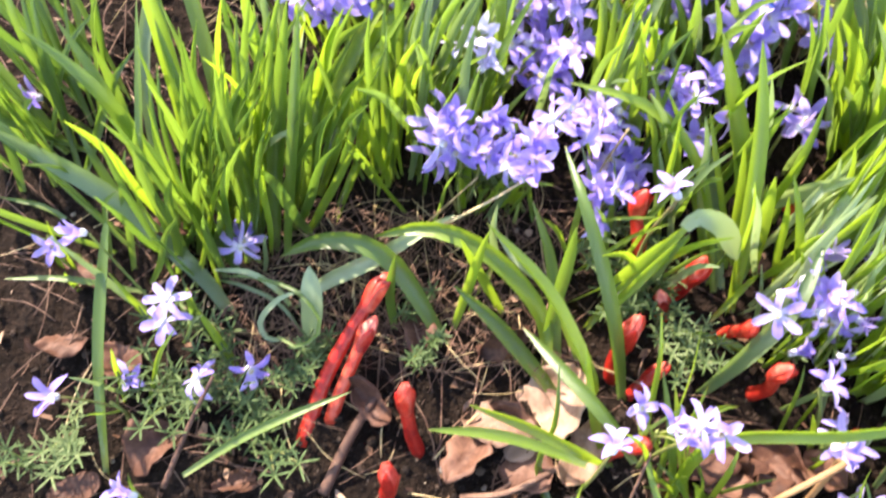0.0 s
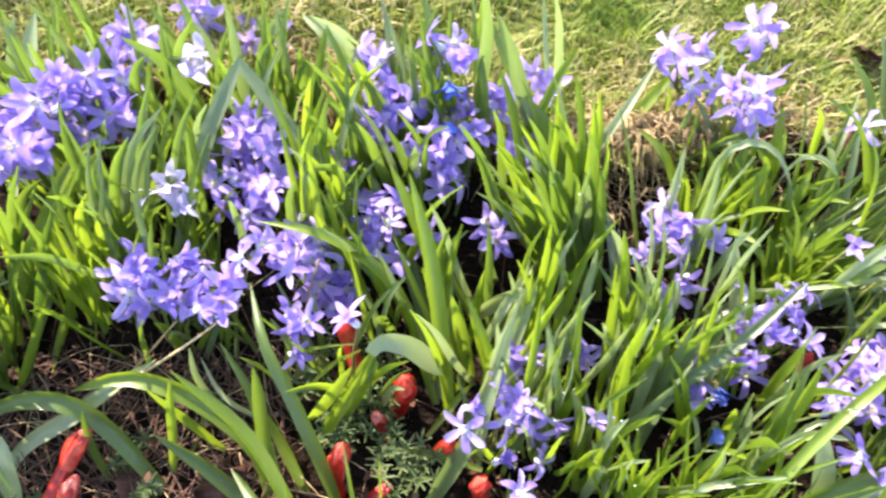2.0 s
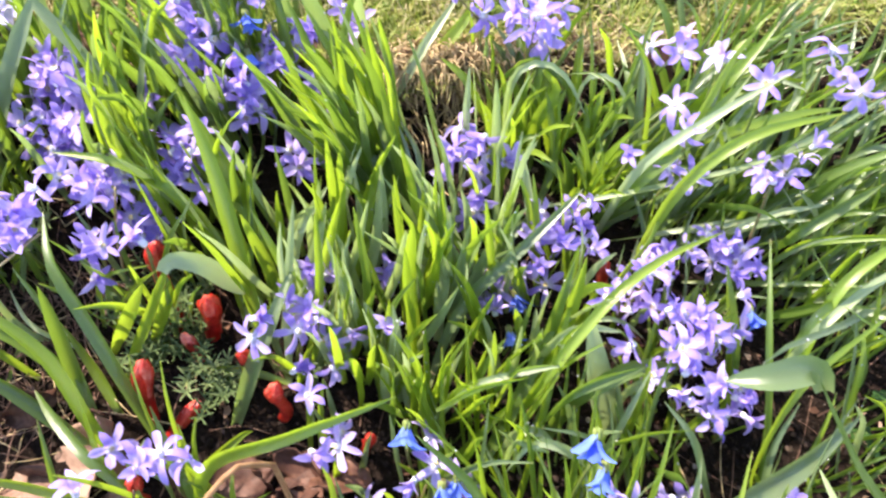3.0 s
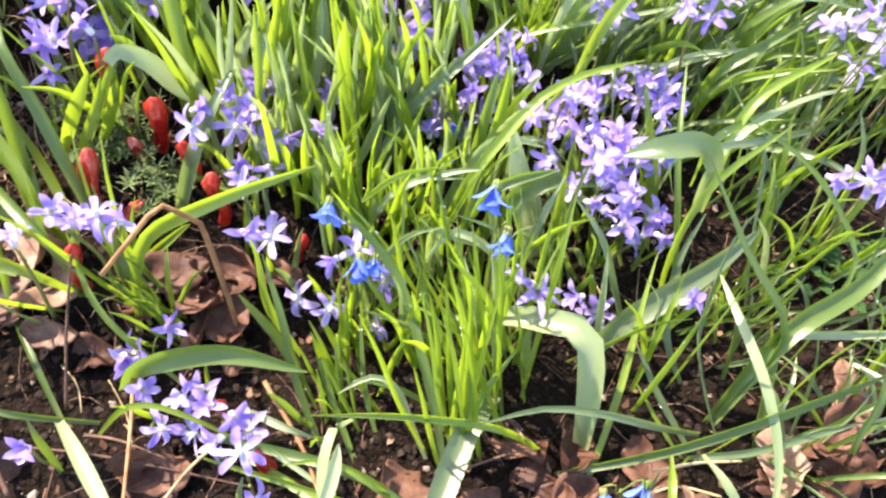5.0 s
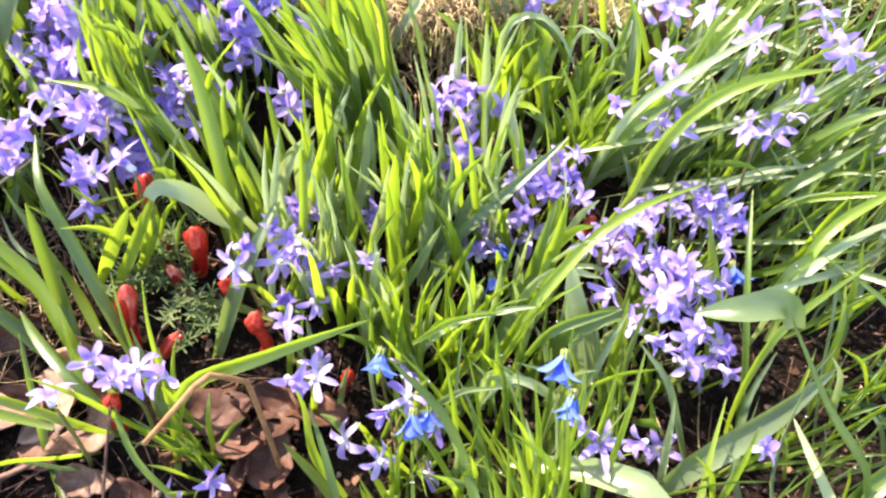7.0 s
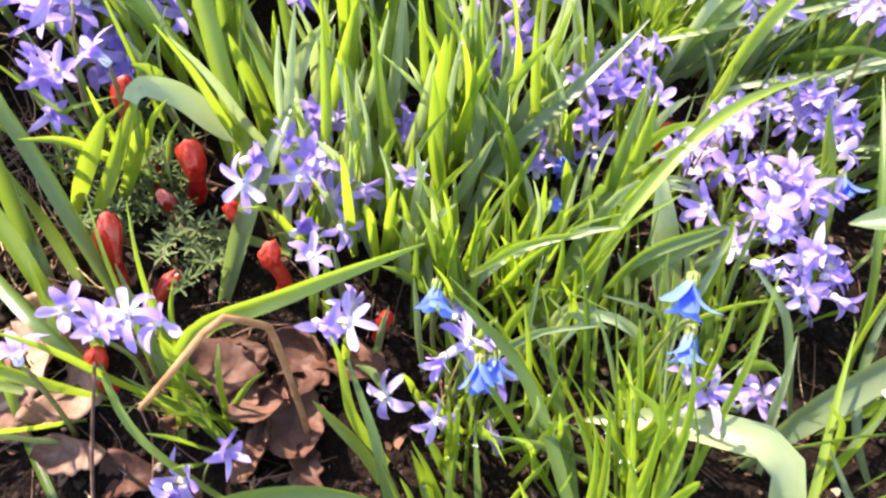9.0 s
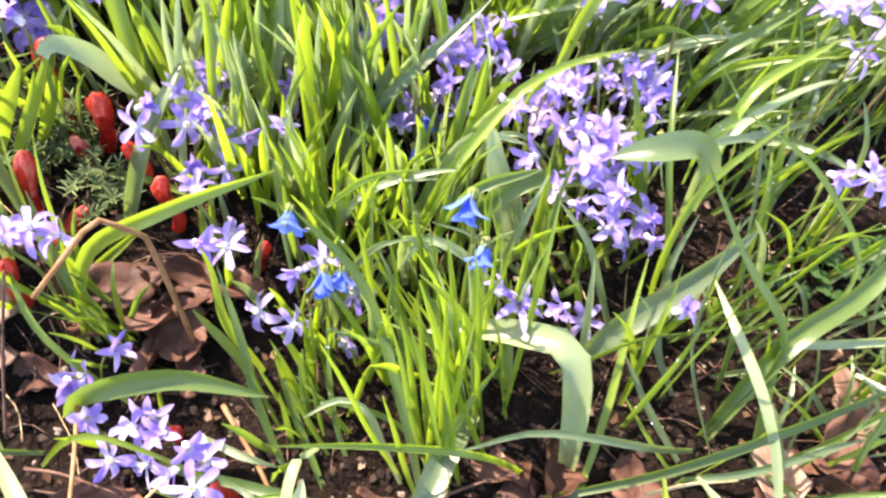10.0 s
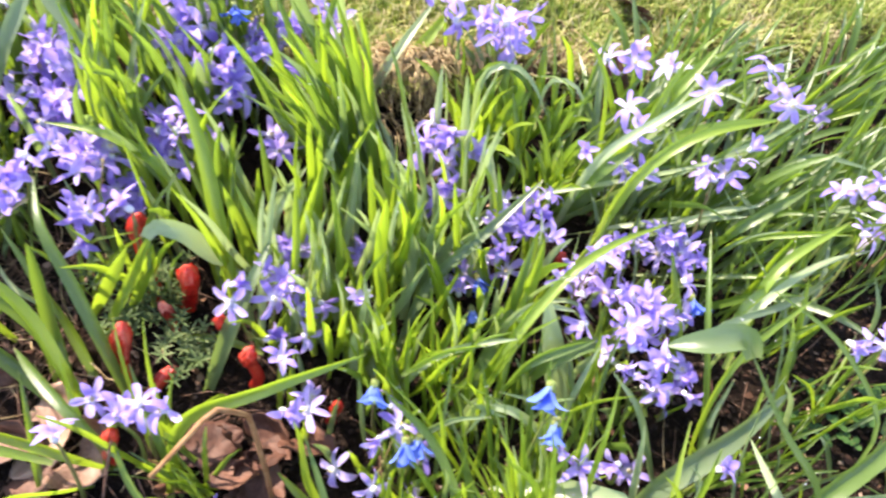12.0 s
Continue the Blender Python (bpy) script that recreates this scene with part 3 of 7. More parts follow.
# ---- lawn grass ----
def lawn(count):
    g = np.random.default_rng(3)
    verts, faces = [], []
    made = 0
    while made < count:
        x, y = g.uniform(-0.45, 1.15), 0.405 + 0.75 * g.random() ** 1.4
        if made % 5 == 0:
            x, y = 0.35 + g.normal(0, 0.75), 0.405 + abs(g.normal(0, 0.85))
        over = y - rim_y(x)
        if over < -0.012 + 0.015 * g.random() or noise.noise((x * 9, y * 9, 5)) + 0.75 < g.random() * 0.9:
            continue
        made += 1
        z = ground_z(x, y) - 0.002
        h = g.uniform(0.008, 0.030) * (1.0 + 0.9 * noise.noise((x * 14, y * 14, 1)))
        a, lean = g.uniform(0, 6.28), g.uniform(0.2, 1.5)
        if over < 0.02 and g.random() < 0.35:
            a, lean = g.normal(-1.57, 0.9), g.uniform(0.8, 1.8)
        w = g.uniform(0.0006, 0.0016)
        dx, dy = math.cos(a), math.sin(a)
        k = len(verts)
        for s in (0.0, 0.5, 1.0):
            ox, oz = h * lean * s * s * 0.8, h * s * (1 - 0.25 * lean * s)
            ww = w * (1 - 0.9 * s)
            verts += [(x + dx * ox - dy * ww, y + dy * ox + dx * ww, z + oz), (x + dx * ox + dy * ww, y + dy * ox - dx * ww, z + oz)]
        faces += [(k, k + 1, k + 3, k + 2), (k + 2, k + 3, k + 5, k + 4)]
    return tagged(new("lawn_grass", mesh_of("lawn_grass", verts, faces, GRASS)), "short yellow-green lawn grass mixed with dry straw", "grass", kind="stuff")


lawn(90000)


# ---- litter and small plants of the bed ----
def dead_leaf(x, y, length, turn, pale=False, lift=0.004, tilt=(0, 0), lobes=0.0, curl=0.3, label=""):
    r = random.Random(int(x * 7919 + y * 104729))
    n, c = 20, 10
    wide, curl = length * r.uniform(0.26, 0.40), curl * 1.45
    verts, faces, uv = [], [], []
    ph, k, roll, bend = r.uniform(0, 6), r.uniform(2.5, 4.5), r.uniform(0.2, 1.0), r.uniform(-0.5, 0.5)
    for side in (0, 1):
        for i in range(n + 1):
            u = -1 + 2 * i / n
            w = wide * max(0.02, (1 - abs(u) ** 2.2)) ** 0.62 * (1 + lobes * math.sin(k * math.pi * u + ph)) * (1 - 0.2 * u)
            for j in range(c + 1):
                v = -1 + 2 * j / c
                wv = w * (1 + 0.24 * noise.noise((u * 4 + ph, v, 5)))
                z = curl * wide * abs(v) ** 1.7 * (0.6 + 0.8 * math.sin(2.3 * u + ph)) * (1 + roll * v) + bend * curl * length * u * u
                z += 0.16 * wide * noise.noise((u * 2.2 + ph, v * 2.2, 1)) + 0.05 * wide * noise.noise((u * 6 + ph, v * 6, 2)) - 0.05 * wide * math.exp(-(v * 7) ** 2)
                verts.append((u * length / 2, v * wv * (1 - 0.2 * curl * abs(v)) + 0.06 * length * math.sin(1.5 * u + ph), z - side * 0.0005))
    s = (n + 1) * (c + 1)
    for i in range(n):
        for j in range(c):
            a = i * (c + 1) + j
            faces += [(a, a + c + 1, a + c + 2, a + 1), (s + a, s + a + 1, s + a + c + 2, s + a + c + 1)]
    rim = [j for j in range(c + 1)] + [i * (c + 1) + c for i in range(1, n + 1)] + [n * (c + 1) + j for j in range(c - 1, -1, -1)] + [i * (c + 1) for i in range(n - 1, 0, -1)]
    for a, b in zip(rim, rim[1:] + rim[:1]):
        faces.append((a, b, s + b, s + a))
    ob = new("dead_leaf", mesh_of("dead_leaf", verts, faces, DEADPALE if pale else DEAD))
    ob.matrix_basis = pose(x, y, ground_z(x, y) + lift, tilt[0], tilt[1], turn)
    return tagged(ob, label or ("pale tan dry fallen leaf curled on dark soil" if pale else "brown dry fallen leaf curled on dark soil"), "leaf", "fallen leaves on the bed")


def peony_shoot(foot, top, bud=0.011, girth=0.0042, label="glossy red peony shoot pushing up through dark soil"):
    """A fleshy red stem that ends in a pointed bud of folded leaves."""
    x, y = foot
    base = np.array((x, y, ground_z(x, y) - 0.004))
    p = thing("peony_shoot", *base, label, "shoot", "red shoots in the bed")
    tip = np.array(top) - base
    d = unit(tip)
    size = min(bud * 2.9, 0.6 * float(np.linalg.norm(tip)))
    neck = tip - d * size
    bow = np.array((rng.uniform(-0.005, 0.005), rng.uniform(-0.005, 0.005), 0))
    part("stem", mesh_of("stem", *tube([(0, 0, 0), neck * 0.5 + bow, neck + d * size * 0.3], girth * 1.05, girth * 0.86, 10, 14), SHOOT), p)
    a = unit(np.cross(d, (0.2, 1, 0.1)))
    b = np.cross(d, a)
    nod, twist = rng.uniform(0.5, 1.1) * girth * rng.choice((-1, 1)), rng.uniform(-1.2, 1.2)

    def skin(s, q, out):
        """A place on the bud: s runs up, q round."""
        belly = girth * (0.88 + 0.24 * math.sin(math.pi * min(1.0, s * 1.05)) ** 1.3)
        close = 1.0 if s < 0.55 else math.sqrt(max(0.0, 1 - ((s - 0.55) / 0.45) ** 2.4))
        r = belly * close * (1 + 0.15 * s * math.cos(5 * q + 3 * twist * s) + 0.06 * s * math.cos(11 * q)) + out
        c = neck + d * (size * s) + a * nod * s * s
        return c + r * (a * math.cos(q) + b * math.sin(q))

    rows, cols = 14, 32
    verts = [skin(i / rows, 2 * math.pi * j / cols, 0.0) for i in range(rows + 1) for j in range(cols)]
    faces = [(i * cols + j, i * cols + (j + 1) % cols, (i + 1) * cols + (j + 1) % cols, (i + 1) * cols + j) for i in range(rows) for j in range(cols)]
    part("bud", mesh_of("bud", verts, faces, BUD), p, "pinkish folded leaf bud")
    # sheathing scales, each pressed against the bud and pointed
    for k in range(4):
        off, reach, wide = 1.6 * k + rng.uniform(-0.4, 0.4), rng.uniform(0.5, 1.0), rng.uniform(0.7, 1.1)
        verts, faces = [], []
        for i in range(10):
            s = i / 9
            half = wide * math.sqrt(max(0.002, 1 - s ** 1.8))
            for j in range(8):
                v = j / 3.5 - 1
                verts.append(skin(s * reach, off + v * half + twist * s * 0.4, girth * (0.06 + 0.26 * s * s * (1 - v * v) + 0.10 * abs(v))))
        for i in range(9):
            for j in range(7):
                m = i * 8 + j
                faces.append((m, m + 1, m + 9, m + 8))
        part("bud_scale", mesh_of("bud_scale", verts, faces, SHOOT), p)
    return p


def dry_stalk(name, label, r0, r1, *points, material=None):
    base = np.array(points[0])
    ob = new(name, mesh_of(name, *tube([np.array(q) - base for q in points], r0 * 0.8, r1 * 0.8, 18, 7), material or STRAW))
    ob.location = base
    return tagged(ob, label, "stalk" if "stalk" in name else "twig")


def bedstraw(x, y, size=0.022):
    """Grey-green seedling with whorls of narrow leaves."""
    p = thing("weed_seedling", x, y, ground_z(x, y), "small grey-green weed with whorls of narrow leaves", "weed", "small weeds in the bed")
    stems, leaves = [], []
    for k in range(rng.randint(3, 5)):
        a = rng.uniform(0, 6.28)
        tip = np.array((math.cos(a) * size * rng.uniform(0.4, 1.1), math.sin(a) * size * rng.uniform(0.4, 1.1), size * rng.uniform(0.6, 1.2)))
        line = [(0, 0, 0), tip * np.array((0.45, 0.45, 0.65)), tip]
        stems.append(tube(line, 0.0006, 0.0004, 5, 4))
        for s in (0.4, 0.7, 1.0):
            c = spline(line, 10)[int(s * 10)]
            for j in range(6):
                q = j * 1.047 + rng.uniform(-0.2, 0.2)
                d = np.array((math.cos(q), math.sin(q), 0.45))
                n = size * rng.uniform(0.28, 0.48)
                v, f, uv = blade_mesh([c, c + d * n * 0.5 + (0, 0, 0.0006), c + d * n], 0.0016, (0, 0, 1), n=3)
                leaves.append((v, f))
    part("stem", mesh_of("stem", *join(stems), STALK), p)
    part("foliage", mesh_of("foliage", *join(leaves), WEED), p)
    return p


def clover(x, y, size=0.02):
    p = thing("clover_weed", x, y, ground_z(x, y), "low green weed with small rounded leaflets", "weed", "small weeds in the bed")
    for k in range(6):
        a = rng.uniform(0, 6.28)
        tip = np.array((math.cos(a), math.sin(a), 0)) * size * rng.uniform(0.3, 1.0) + (0, 0, size * rng.uniform(0.5, 1.1))
        part("stem", mesh_of("stem", *tube([(0, 0, 0), tip * np.array((0.5, 0.5, 0.8)), tip], 0.0005, 0.0004, 5, 4), STALK), p)
        for j in range(3):
            q = j * 2.09 + rng.uniform(0, 1)
            d = np.array((math.cos(q), math.sin(q), rng.uniform(-0.1, 0.3)))
            v, f, uv = blade_mesh([tip, tip + d * 0.004, tip + d * 0.0065], 0.0058, (0, 0, 1), n=6, tip=0.5, channel=0.1)
            part("leaflet", mesh_of("leaflet", v, f, CLOVER, uv), p)
    return p


# ---- squills and their neighbours, from the near side to the lawn ----
p = squill(0.440, -0.078, "blue squill with nodding bell flowers on a short stalk", 1, 0.050)
blooms(p, (0.428, -0.071, 0.030, "b"), (0.457, -0.071, 0.030, "b"))
blade(p, "y", 5.2, (0.421, -0.07, -0.003), (0.459, -0.011, 0.03), (0.483, 0.036, 0.06), (0.499, 0.066, 0.08))
blade(p, "p", 6.7, (0.447, -0.109, 0.025), (0.464, -0.096, 0.04), (0.482, -0.095, 0.045), (0.498, -0.094, 0.04))
p = squill(0.211, -0.035, "lilac-blue squill with starry white-centred flowers on a short stalk", 1, 0.050)
blooms(p, (0.213, -0.040, 0.030, "l"), (0.212, -0.018, 0.056, "l"))
p = squill(0.642, -0.028, "lilac-blue squill with starry white-centred flowers on a slender stalk", 3, 0.120)
blooms(p, (0.647, -0.025, 0.131, "l"))
blade(p, "g", 4.4, (0.624, -0.027, 0.01), (0.646, -0.03, 0.03), (0.678, -0.032, 0.04), (0.721, -0.048, 0.03))
blade(p, "b", 5.2, (0.658, -0.048, 0.04), (0.656, -0.042, 0.065), (0.665, -0.029, 0.07), (0.662, -0.021, 0.065), (0.647, -0.026, 0.045))
blade(p, "p", 5.9, (0.619, -0.023, 0.05), (0.634, -0.048, 0.06), (0.651, -0.064, 0.055), (0.673, -0.081, 0.04))
blade(p, "b", 5.9, (0.63, -0.021, 0.05), (0.644, -0.042, 0.065), (0.676, -0.062, 0.06))
p = squill(0.694, -0.017, "lilac-blue squill with starry white-centred flowers on a slender stalk", 3, 0.103)
blooms(p, (0.689, -0.019, 0.090, "l"))
p = squill(0.027, -0.004, "lilac-blue squill with starry white-centred flowers on a short stalk", 1, 0.050)
blooms(p, (0.024, 0.001, 0.035, "l"))
p = squill(0.084, 0.009, "lilac-blue squill with starry white-centred flowers on a short stalk", 1, 0.050)
blooms(p, (0.084, 0.013, 0.035, "l"))
blade(p, "p", 9.6, (0.097, 0.031, 0.025), (0.115, 0.002, 0.04), (0.135, -0.033, 0.05), (0.154, -0.061, 0.06))
blade(p, "g", 5.2, (0.092, 0.036, -0.003), (0.075, 0.078, 0.015), (0.057, 0.124, 0.02), (0.064, 0.144, 0.07), (0.065, 0.169, 0.1))
blade(p, "y", 4.4, (0.111, 0.028, -0.003), (0.137, 0.028, 0.035), (0.157, 0.025, 0.045), (0.183, 0.012, 0.045), (0.22, -0.009, 0.03))
p = squill(0.186, 0.007, "lilac-blue squill with starry white-centred flowers and strap leaves", 1, 0.050)
blooms(p, (0.161, 0.014, 0.031, "l"), (0.180, 0.011, 0.023, "l"), (0.194, 0.022, 0.035, "l"), (0.199, 0.001, 0.035, "l"), (0.207, 0.010, 0.048, "l"), (0.215, 0.005, 0.030, "l"), (0.176, 0.030, 0.035, "l"))
blade(p, "y", 5.9, (0.203, 0, 0.01), (0.25, -0.043, 0.02), (0.279, -0.08, 0.03))
blade(p, "g", 6.7, (0.185, 0.007, 0.03), (0.232, -0.014, 0.035), (0.275, -0.036, 0.04), (0.307, -0.058, 0.03))
blade(p, "p", 5.9, (0.214, 0.018, 0.03), (0.236, 0.001, 0.038), (0.256, -0.008, 0.03))
p = squill(0.509, 0.039, "lilac-blue squill with starry white-centred flowers on a slender stalk", 3, 0.069)
blooms(p, (0.513, 0.036, 0.060, "l"))
blade(p, "b", 17, (0.51, 0.07, 0.162), (0.503, 0.079, 0.174), (0.476, 0.078, 0.178), (0.455, 0.086, 0.166))
blade(p, "g", 4.4, (0.533, 0.056, -0.003), (0.524, 0.085, 0.07), (0.522, 0.124, 0.12), (0.544, 0.184, 0.14))
blade(p, "y", 6.7, (0.522, 0.045, -0.003), (0.511, 0.062, 0.05), (0.533, 0.091, 0.11), (0.594, 0.116, 0.14))
p = squill(0.190, 0.040, "lilac-blue squill with starry white-centred flowers on a short stalk", 1, 0.050)
blooms(p, (0.186, 0.038, 0.031, "l"))
blade(p, "y", 4.4, (0.172, 0.052, -0.003), (0.127, 0.092, 0.05), (0.111, 0.14, 0.08))
p = squill(0.152, 0.035, "lilac-blue squill with starry white-centred flowers on a short stalk", 1, 0.050)
blooms(p, (0.149, 0.041, 0.035, "l"))
blade(p, "g", 15.5, (0.135, 0.049, 0.02), (0.156, 0.047, 0.055), (0.206, 0.043, 0.066), (0.256, 0.025, 0.06))
blade(p, "g", 4.4, (0.124, 0.035, -0.003), (0.069, 0.039, 0.03), (0.041, 0.053, 0.03), (-0.001, 0.068, 0.02))
p = squill(0.401, 0.053, "lilac-blue squill with starry white-centred flowers on a slender stalk", 4, 0.086)
blooms(p, (0.398, 0.057, 0.081, "l"), (0.410, 0.050, 0.068, "l"))
p = squill(0.463, 0.060, "lilac-blue squill with starry white-centred flowers on a short stalk", 1, 0.050)
blooms(p, (0.447, 0.054, 0.055, "l"), (0.474, 0.061, 0.009, "l"))
blade(p, "g", 4.4, (0.445, 0.07, -0.003), (0.447, 0.106, 0.07), (0.469, 0.138, 0.11))
p = squill(0.384, 0.061, "blue squill with nodding bell flowers on a slender stalk", 4, 0.120)
blooms(p, (0.374, 0.071, 0.169, "b"), (0.384, 0.064, 0.132, "b"))
blade(p, "y", 3.7, (0.362, 0.043, -0.003), (0.365, 0.07, 0.03), (0.371, 0.106, 0.07))
p = squill(0.149, 0.073, "lilac-blue squill with starry white-centred flowers and strap leaves", 1, 0.050)
blooms(p, (0.137, 0.068, 0.033, "l"), (0.144, 0.074, 0.024, "l"), (0.164, 0.075, 0.046, "l"))
blade(p, "y", 4.8, (0.156, 0.099, 0.002), (0.146, 0.127, 0.04), (0.14, 0.163, 0.07))
p = squill(0.294, 0.077, "lilac-blue squill with starry white-centred flowers and strap leaves", 5, 0.066)
blooms(p, (0.274, 0.068, 0.060, "l"), (0.301, 0.063, 0.031, "l"), (0.283, 0.092, 0.083, "l"), (0.297, 0.099, 0.077, "l"), (0.315, 0.094, 0.045, "l"))
p = squill(0.659, 0.076, "lilac-blue squill with starry white-centred flowers on a slender stalk", 4, 0.120)
blooms(p, (0.653, 0.085, 0.110, "l"), (0.664, 0.082, 0.106, "l"))
p = squill(0.308, 0.087, "blue squill with nodding bell flowers on a slender stalk", 4, 0.101)
blooms(p, (0.297, 0.082, 0.095, "b"), (0.308, 0.087, 0.084, "b"))
p = squill(0.624, 0.086, "lilac-blue squill with starry white-centred flowers on a slender stalk", 3, 0.120)
blooms(p, (0.624, 0.091, 0.112, "l"))
blade(p, "g", 4.4, (0.599, 0.092, 0.02), (0.618, 0.109, 0.06), (0.59, 0.146, 0.11), (0.576, 0.177, 0.13))
p = squill(0.258, 0.094, "lilac-blue squill with starry white-centred flowers on a short stalk", 1, 0.050)
blooms(p, (0.253, 0.095, 0.032, "l"))
blade(p, "y", 6.7, (0.25, 0.066, -0.003), (0.234, 0.08, 0.05), (0.232, 0.1, 0.08), (0.229, 0.106, 0.1))
p = squill(0.671, 0.099, "blue squill with nodding bell flowers on a slender stalk", 3, 0.120)
blooms(p, (0.666, 0.097, 0.150, "b"))
p = squill(0.517, 0.101, "lilac-blue squill with starry white-centred flowers on a short stalk", 4, 0.055)
blooms(p, (0.516, 0.110, 0.056, "l"), (0.519, 0.098, 0.052, "l"))
p = squill(-0.190, 0.105, "lilac-blue squill with starry white-centred flowers on a short stalk", 1, 0.050)
blooms(p, (-0.191, 0.108, 0.050, "l"))
blade(p, "g", 5.9, (-0.167, 0.122, 0.04), (-0.132, 0.141, 0.05), (-0.101, 0.152, 0.06), (-0.061, 0.166, 0.065))
p = squill(0.488, 0.104, "lilac-blue squill with starry white-centred flowers and strap leaves", 6, 0.067)
blooms(p, (0.471, 0.121, 0.092, "l"), (0.471, 0.105, 0.080, "l"), (0.488, 0.108, 0.053, "l"), (0.497, 0.095, 0.051, "l"), (0.499, 0.111, 0.090, "l"), (0.505, 0.118, 0.049, "l"), (0.511, 0.102, 0.045, "l"))
p = squill(0.287, 0.110, "blue squill with nodding bell flowers on a slender stalk", 3, 0.116)
blooms(p, (0.283, 0.117, 0.110, "b"))
p = squill(0.084, 0.118, "lilac-blue squill with starry white-centred flowers on a slender stalk", 3, 0.104)
blooms(p, (0.090, 0.118, 0.100, "l"))
blade(p, "y", 6.7, (0.08, 0.117, 0.07), (0.046, 0.127, 0.085), (0.018, 0.131, 0.095), (-0.012, 0.132, 0.1))
p = squill(0.295, 0.124, "lilac-blue squill with starry white-centred flowers on a short stalk", 1, 0.050)
blooms(p, (0.298, 0.126, 0.051, "l"))
blade(p, "y", 4.4, (0.304, 0.13, 0.09), (0.329, 0.129, 0.115), (0.361, 0.128, 0.12))
p = squill(0.129, 0.126, "lilac-blue squill with starry white-centred flowers and strap leaves", 5, 0.103)
blooms(p, (0.125, 0.121, 0.110, "l"), (0.107, 0.143, 0.097, "l"), (0.124, 0.129, 0.100, "l"), (0.139, 0.130, 0.107, "l"), (0.153, 0.127, 0.100, "l"))
blade(p, "y", 9.6, (0.138, 0.101, 0.002), (0.157, 0.129, 0.07), (0.213, 0.12, 0.12), (0.278, 0.124, 0.14))
blade(p, "y", 8.7, (0.106, 0.129, 0.01), (0.083, 0.128, 0.05), (0.046, 0.143, 0.065), (0.012, 0.152, 0.08))
blade(p, "y", 6.7, (0.109, 0.122, 0.008), (0.098, 0.14, 0.03), (0.09, 0.152, 0.06), (0.084, 0.185, 0.09))
blade(p, "g", 5.8, (0.146, 0.104, 0.003), (0.138, 0.132, 0.05), (0.128, 0.169, 0.09))
p = squill(0.240, 0.126, "lilac-blue squill with starry white-centred flowers and strap leaves", 4, 0.060)
blooms(p, (0.223, 0.123, 0.080, "l"), (0.240, 0.130, 0.060, "l"), (0.241, 0.141, 0.056, "l"))
p = squill(0.470, 0.133, "lilac-blue squill with starry white-centred flowers and strap leaves", 6, 0.083)
blooms(p, (0.446, 0.149, 0.090, "l"), (0.457, 0.128, 0.080, "l"), (0.472, 0.136, 0.101, "l"), (0.473, 0.134, 0.090, "l"), (0.484, 0.140, 0.090, "l"), (0.492, 0.142, 0.073, "l"))
p = squill(0.533, 0.145, "lilac-blue squill with starry white-centred flowers on a slender stalk", 3, 0.066)
blooms(p, (0.532, 0.149, 0.075, "l"))
blade(p, "g", 5.9, (0.543, 0.118, 0.08), (0.541, 0.119, 0.12), (0.563, 0.133, 0.122), (0.61, 0.15, 0.12))
p = squill(0.652, 0.153, "lilac-blue squill with starry white-centred flowers on a slender stalk", 4, 0.120)
blooms(p, (0.643, 0.142, 0.211, "l"), (0.664, 0.163, 0.138, "l"))
p = squill(0.498, 0.155, "lilac-blue squill with starry white-centred flowers and strap leaves", 6, 0.084)
blooms(p, (0.474, 0.165, 0.100, "l"), (0.492, 0.172, 0.080, "l"), (0.500, 0.146, 0.100, "l"), (0.502, 0.152, 0.084, "l"), (0.509, 0.144, 0.083, "l"), (0.523, 0.161, 0.110, "l"))
p = squill(0.228, 0.151, "lilac-blue squill with starry white-centred flowers on a slender stalk", 3, 0.073)
blooms(p, (0.224, 0.158, 0.084, "l"))
p = squill(0.675, 0.161, "lilac-blue squill with starry white-centred flowers on a slender stalk", 3, 0.120)
blooms(p, (0.680, 0.166, 0.159, "l"))
blade(p, "b", 5.9, (0.694, 0.175, 0.06), (0.596, 0.13, 0.11), (0.51, 0.108, 0.13), (0.521, 0.101, 0.09))
p = squill(-0.214, 0.167, "lilac-blue squill with starry white-centred flowers on a slender stalk", 4, 0.064)
blooms(p, (-0.226, 0.155, 0.100, "l"), (-0.209, 0.179, 0.056, "l"))
p = squill(0.546, 0.164, "blue squill with nodding bell flowers on a short stalk", 3, 0.054)
blooms(p, (0.549, 0.168, 0.070, "b"))
p = squill(0.758, 0.166, "lilac-blue squill with starry white-centred flowers on a slender stalk", 4, 0.106)
blooms(p, (0.759, 0.158, 0.130, "l"), (0.765, 0.179, 0.100, "l"))
p = squill(0.729, 0.180, "lilac-blue squill with starry white-centred flowers on a slender stalk", 3, 0.120)
blooms(p, (0.735, 0.180, 0.160, "l"))
p = squill(-0.140, 0.186, "lilac-blue squill with starry white-centred flowers on a short stalk", 1, 0.050)
blooms(p, (-0.159, 0.177, 0.063, "l"), (-0.131, 0.188, 0.050, "l"))
blade(p, "g", 3, (-0.112, 0.206, 0.06), (-0.094, 0.195, 0.07), (-0.08, 0.204, 0.08), (-0.093, 0.224, 0.085), (-0.123, 0.239, 0.08), (-0.146, 0.241, 0.08))
p = squill(0.673, 0.191, "lilac-blue squill with starry white-centred flowers on a slender stalk", 4, 0.120)
blooms(p, (0.668, 0.194, 0.155, "l"), (0.672, 0.181, 0.170, "l"))
p = squill(0.367, 0.187, "blue squill with nodding bell flowers on a short stalk", 1, 0.050)
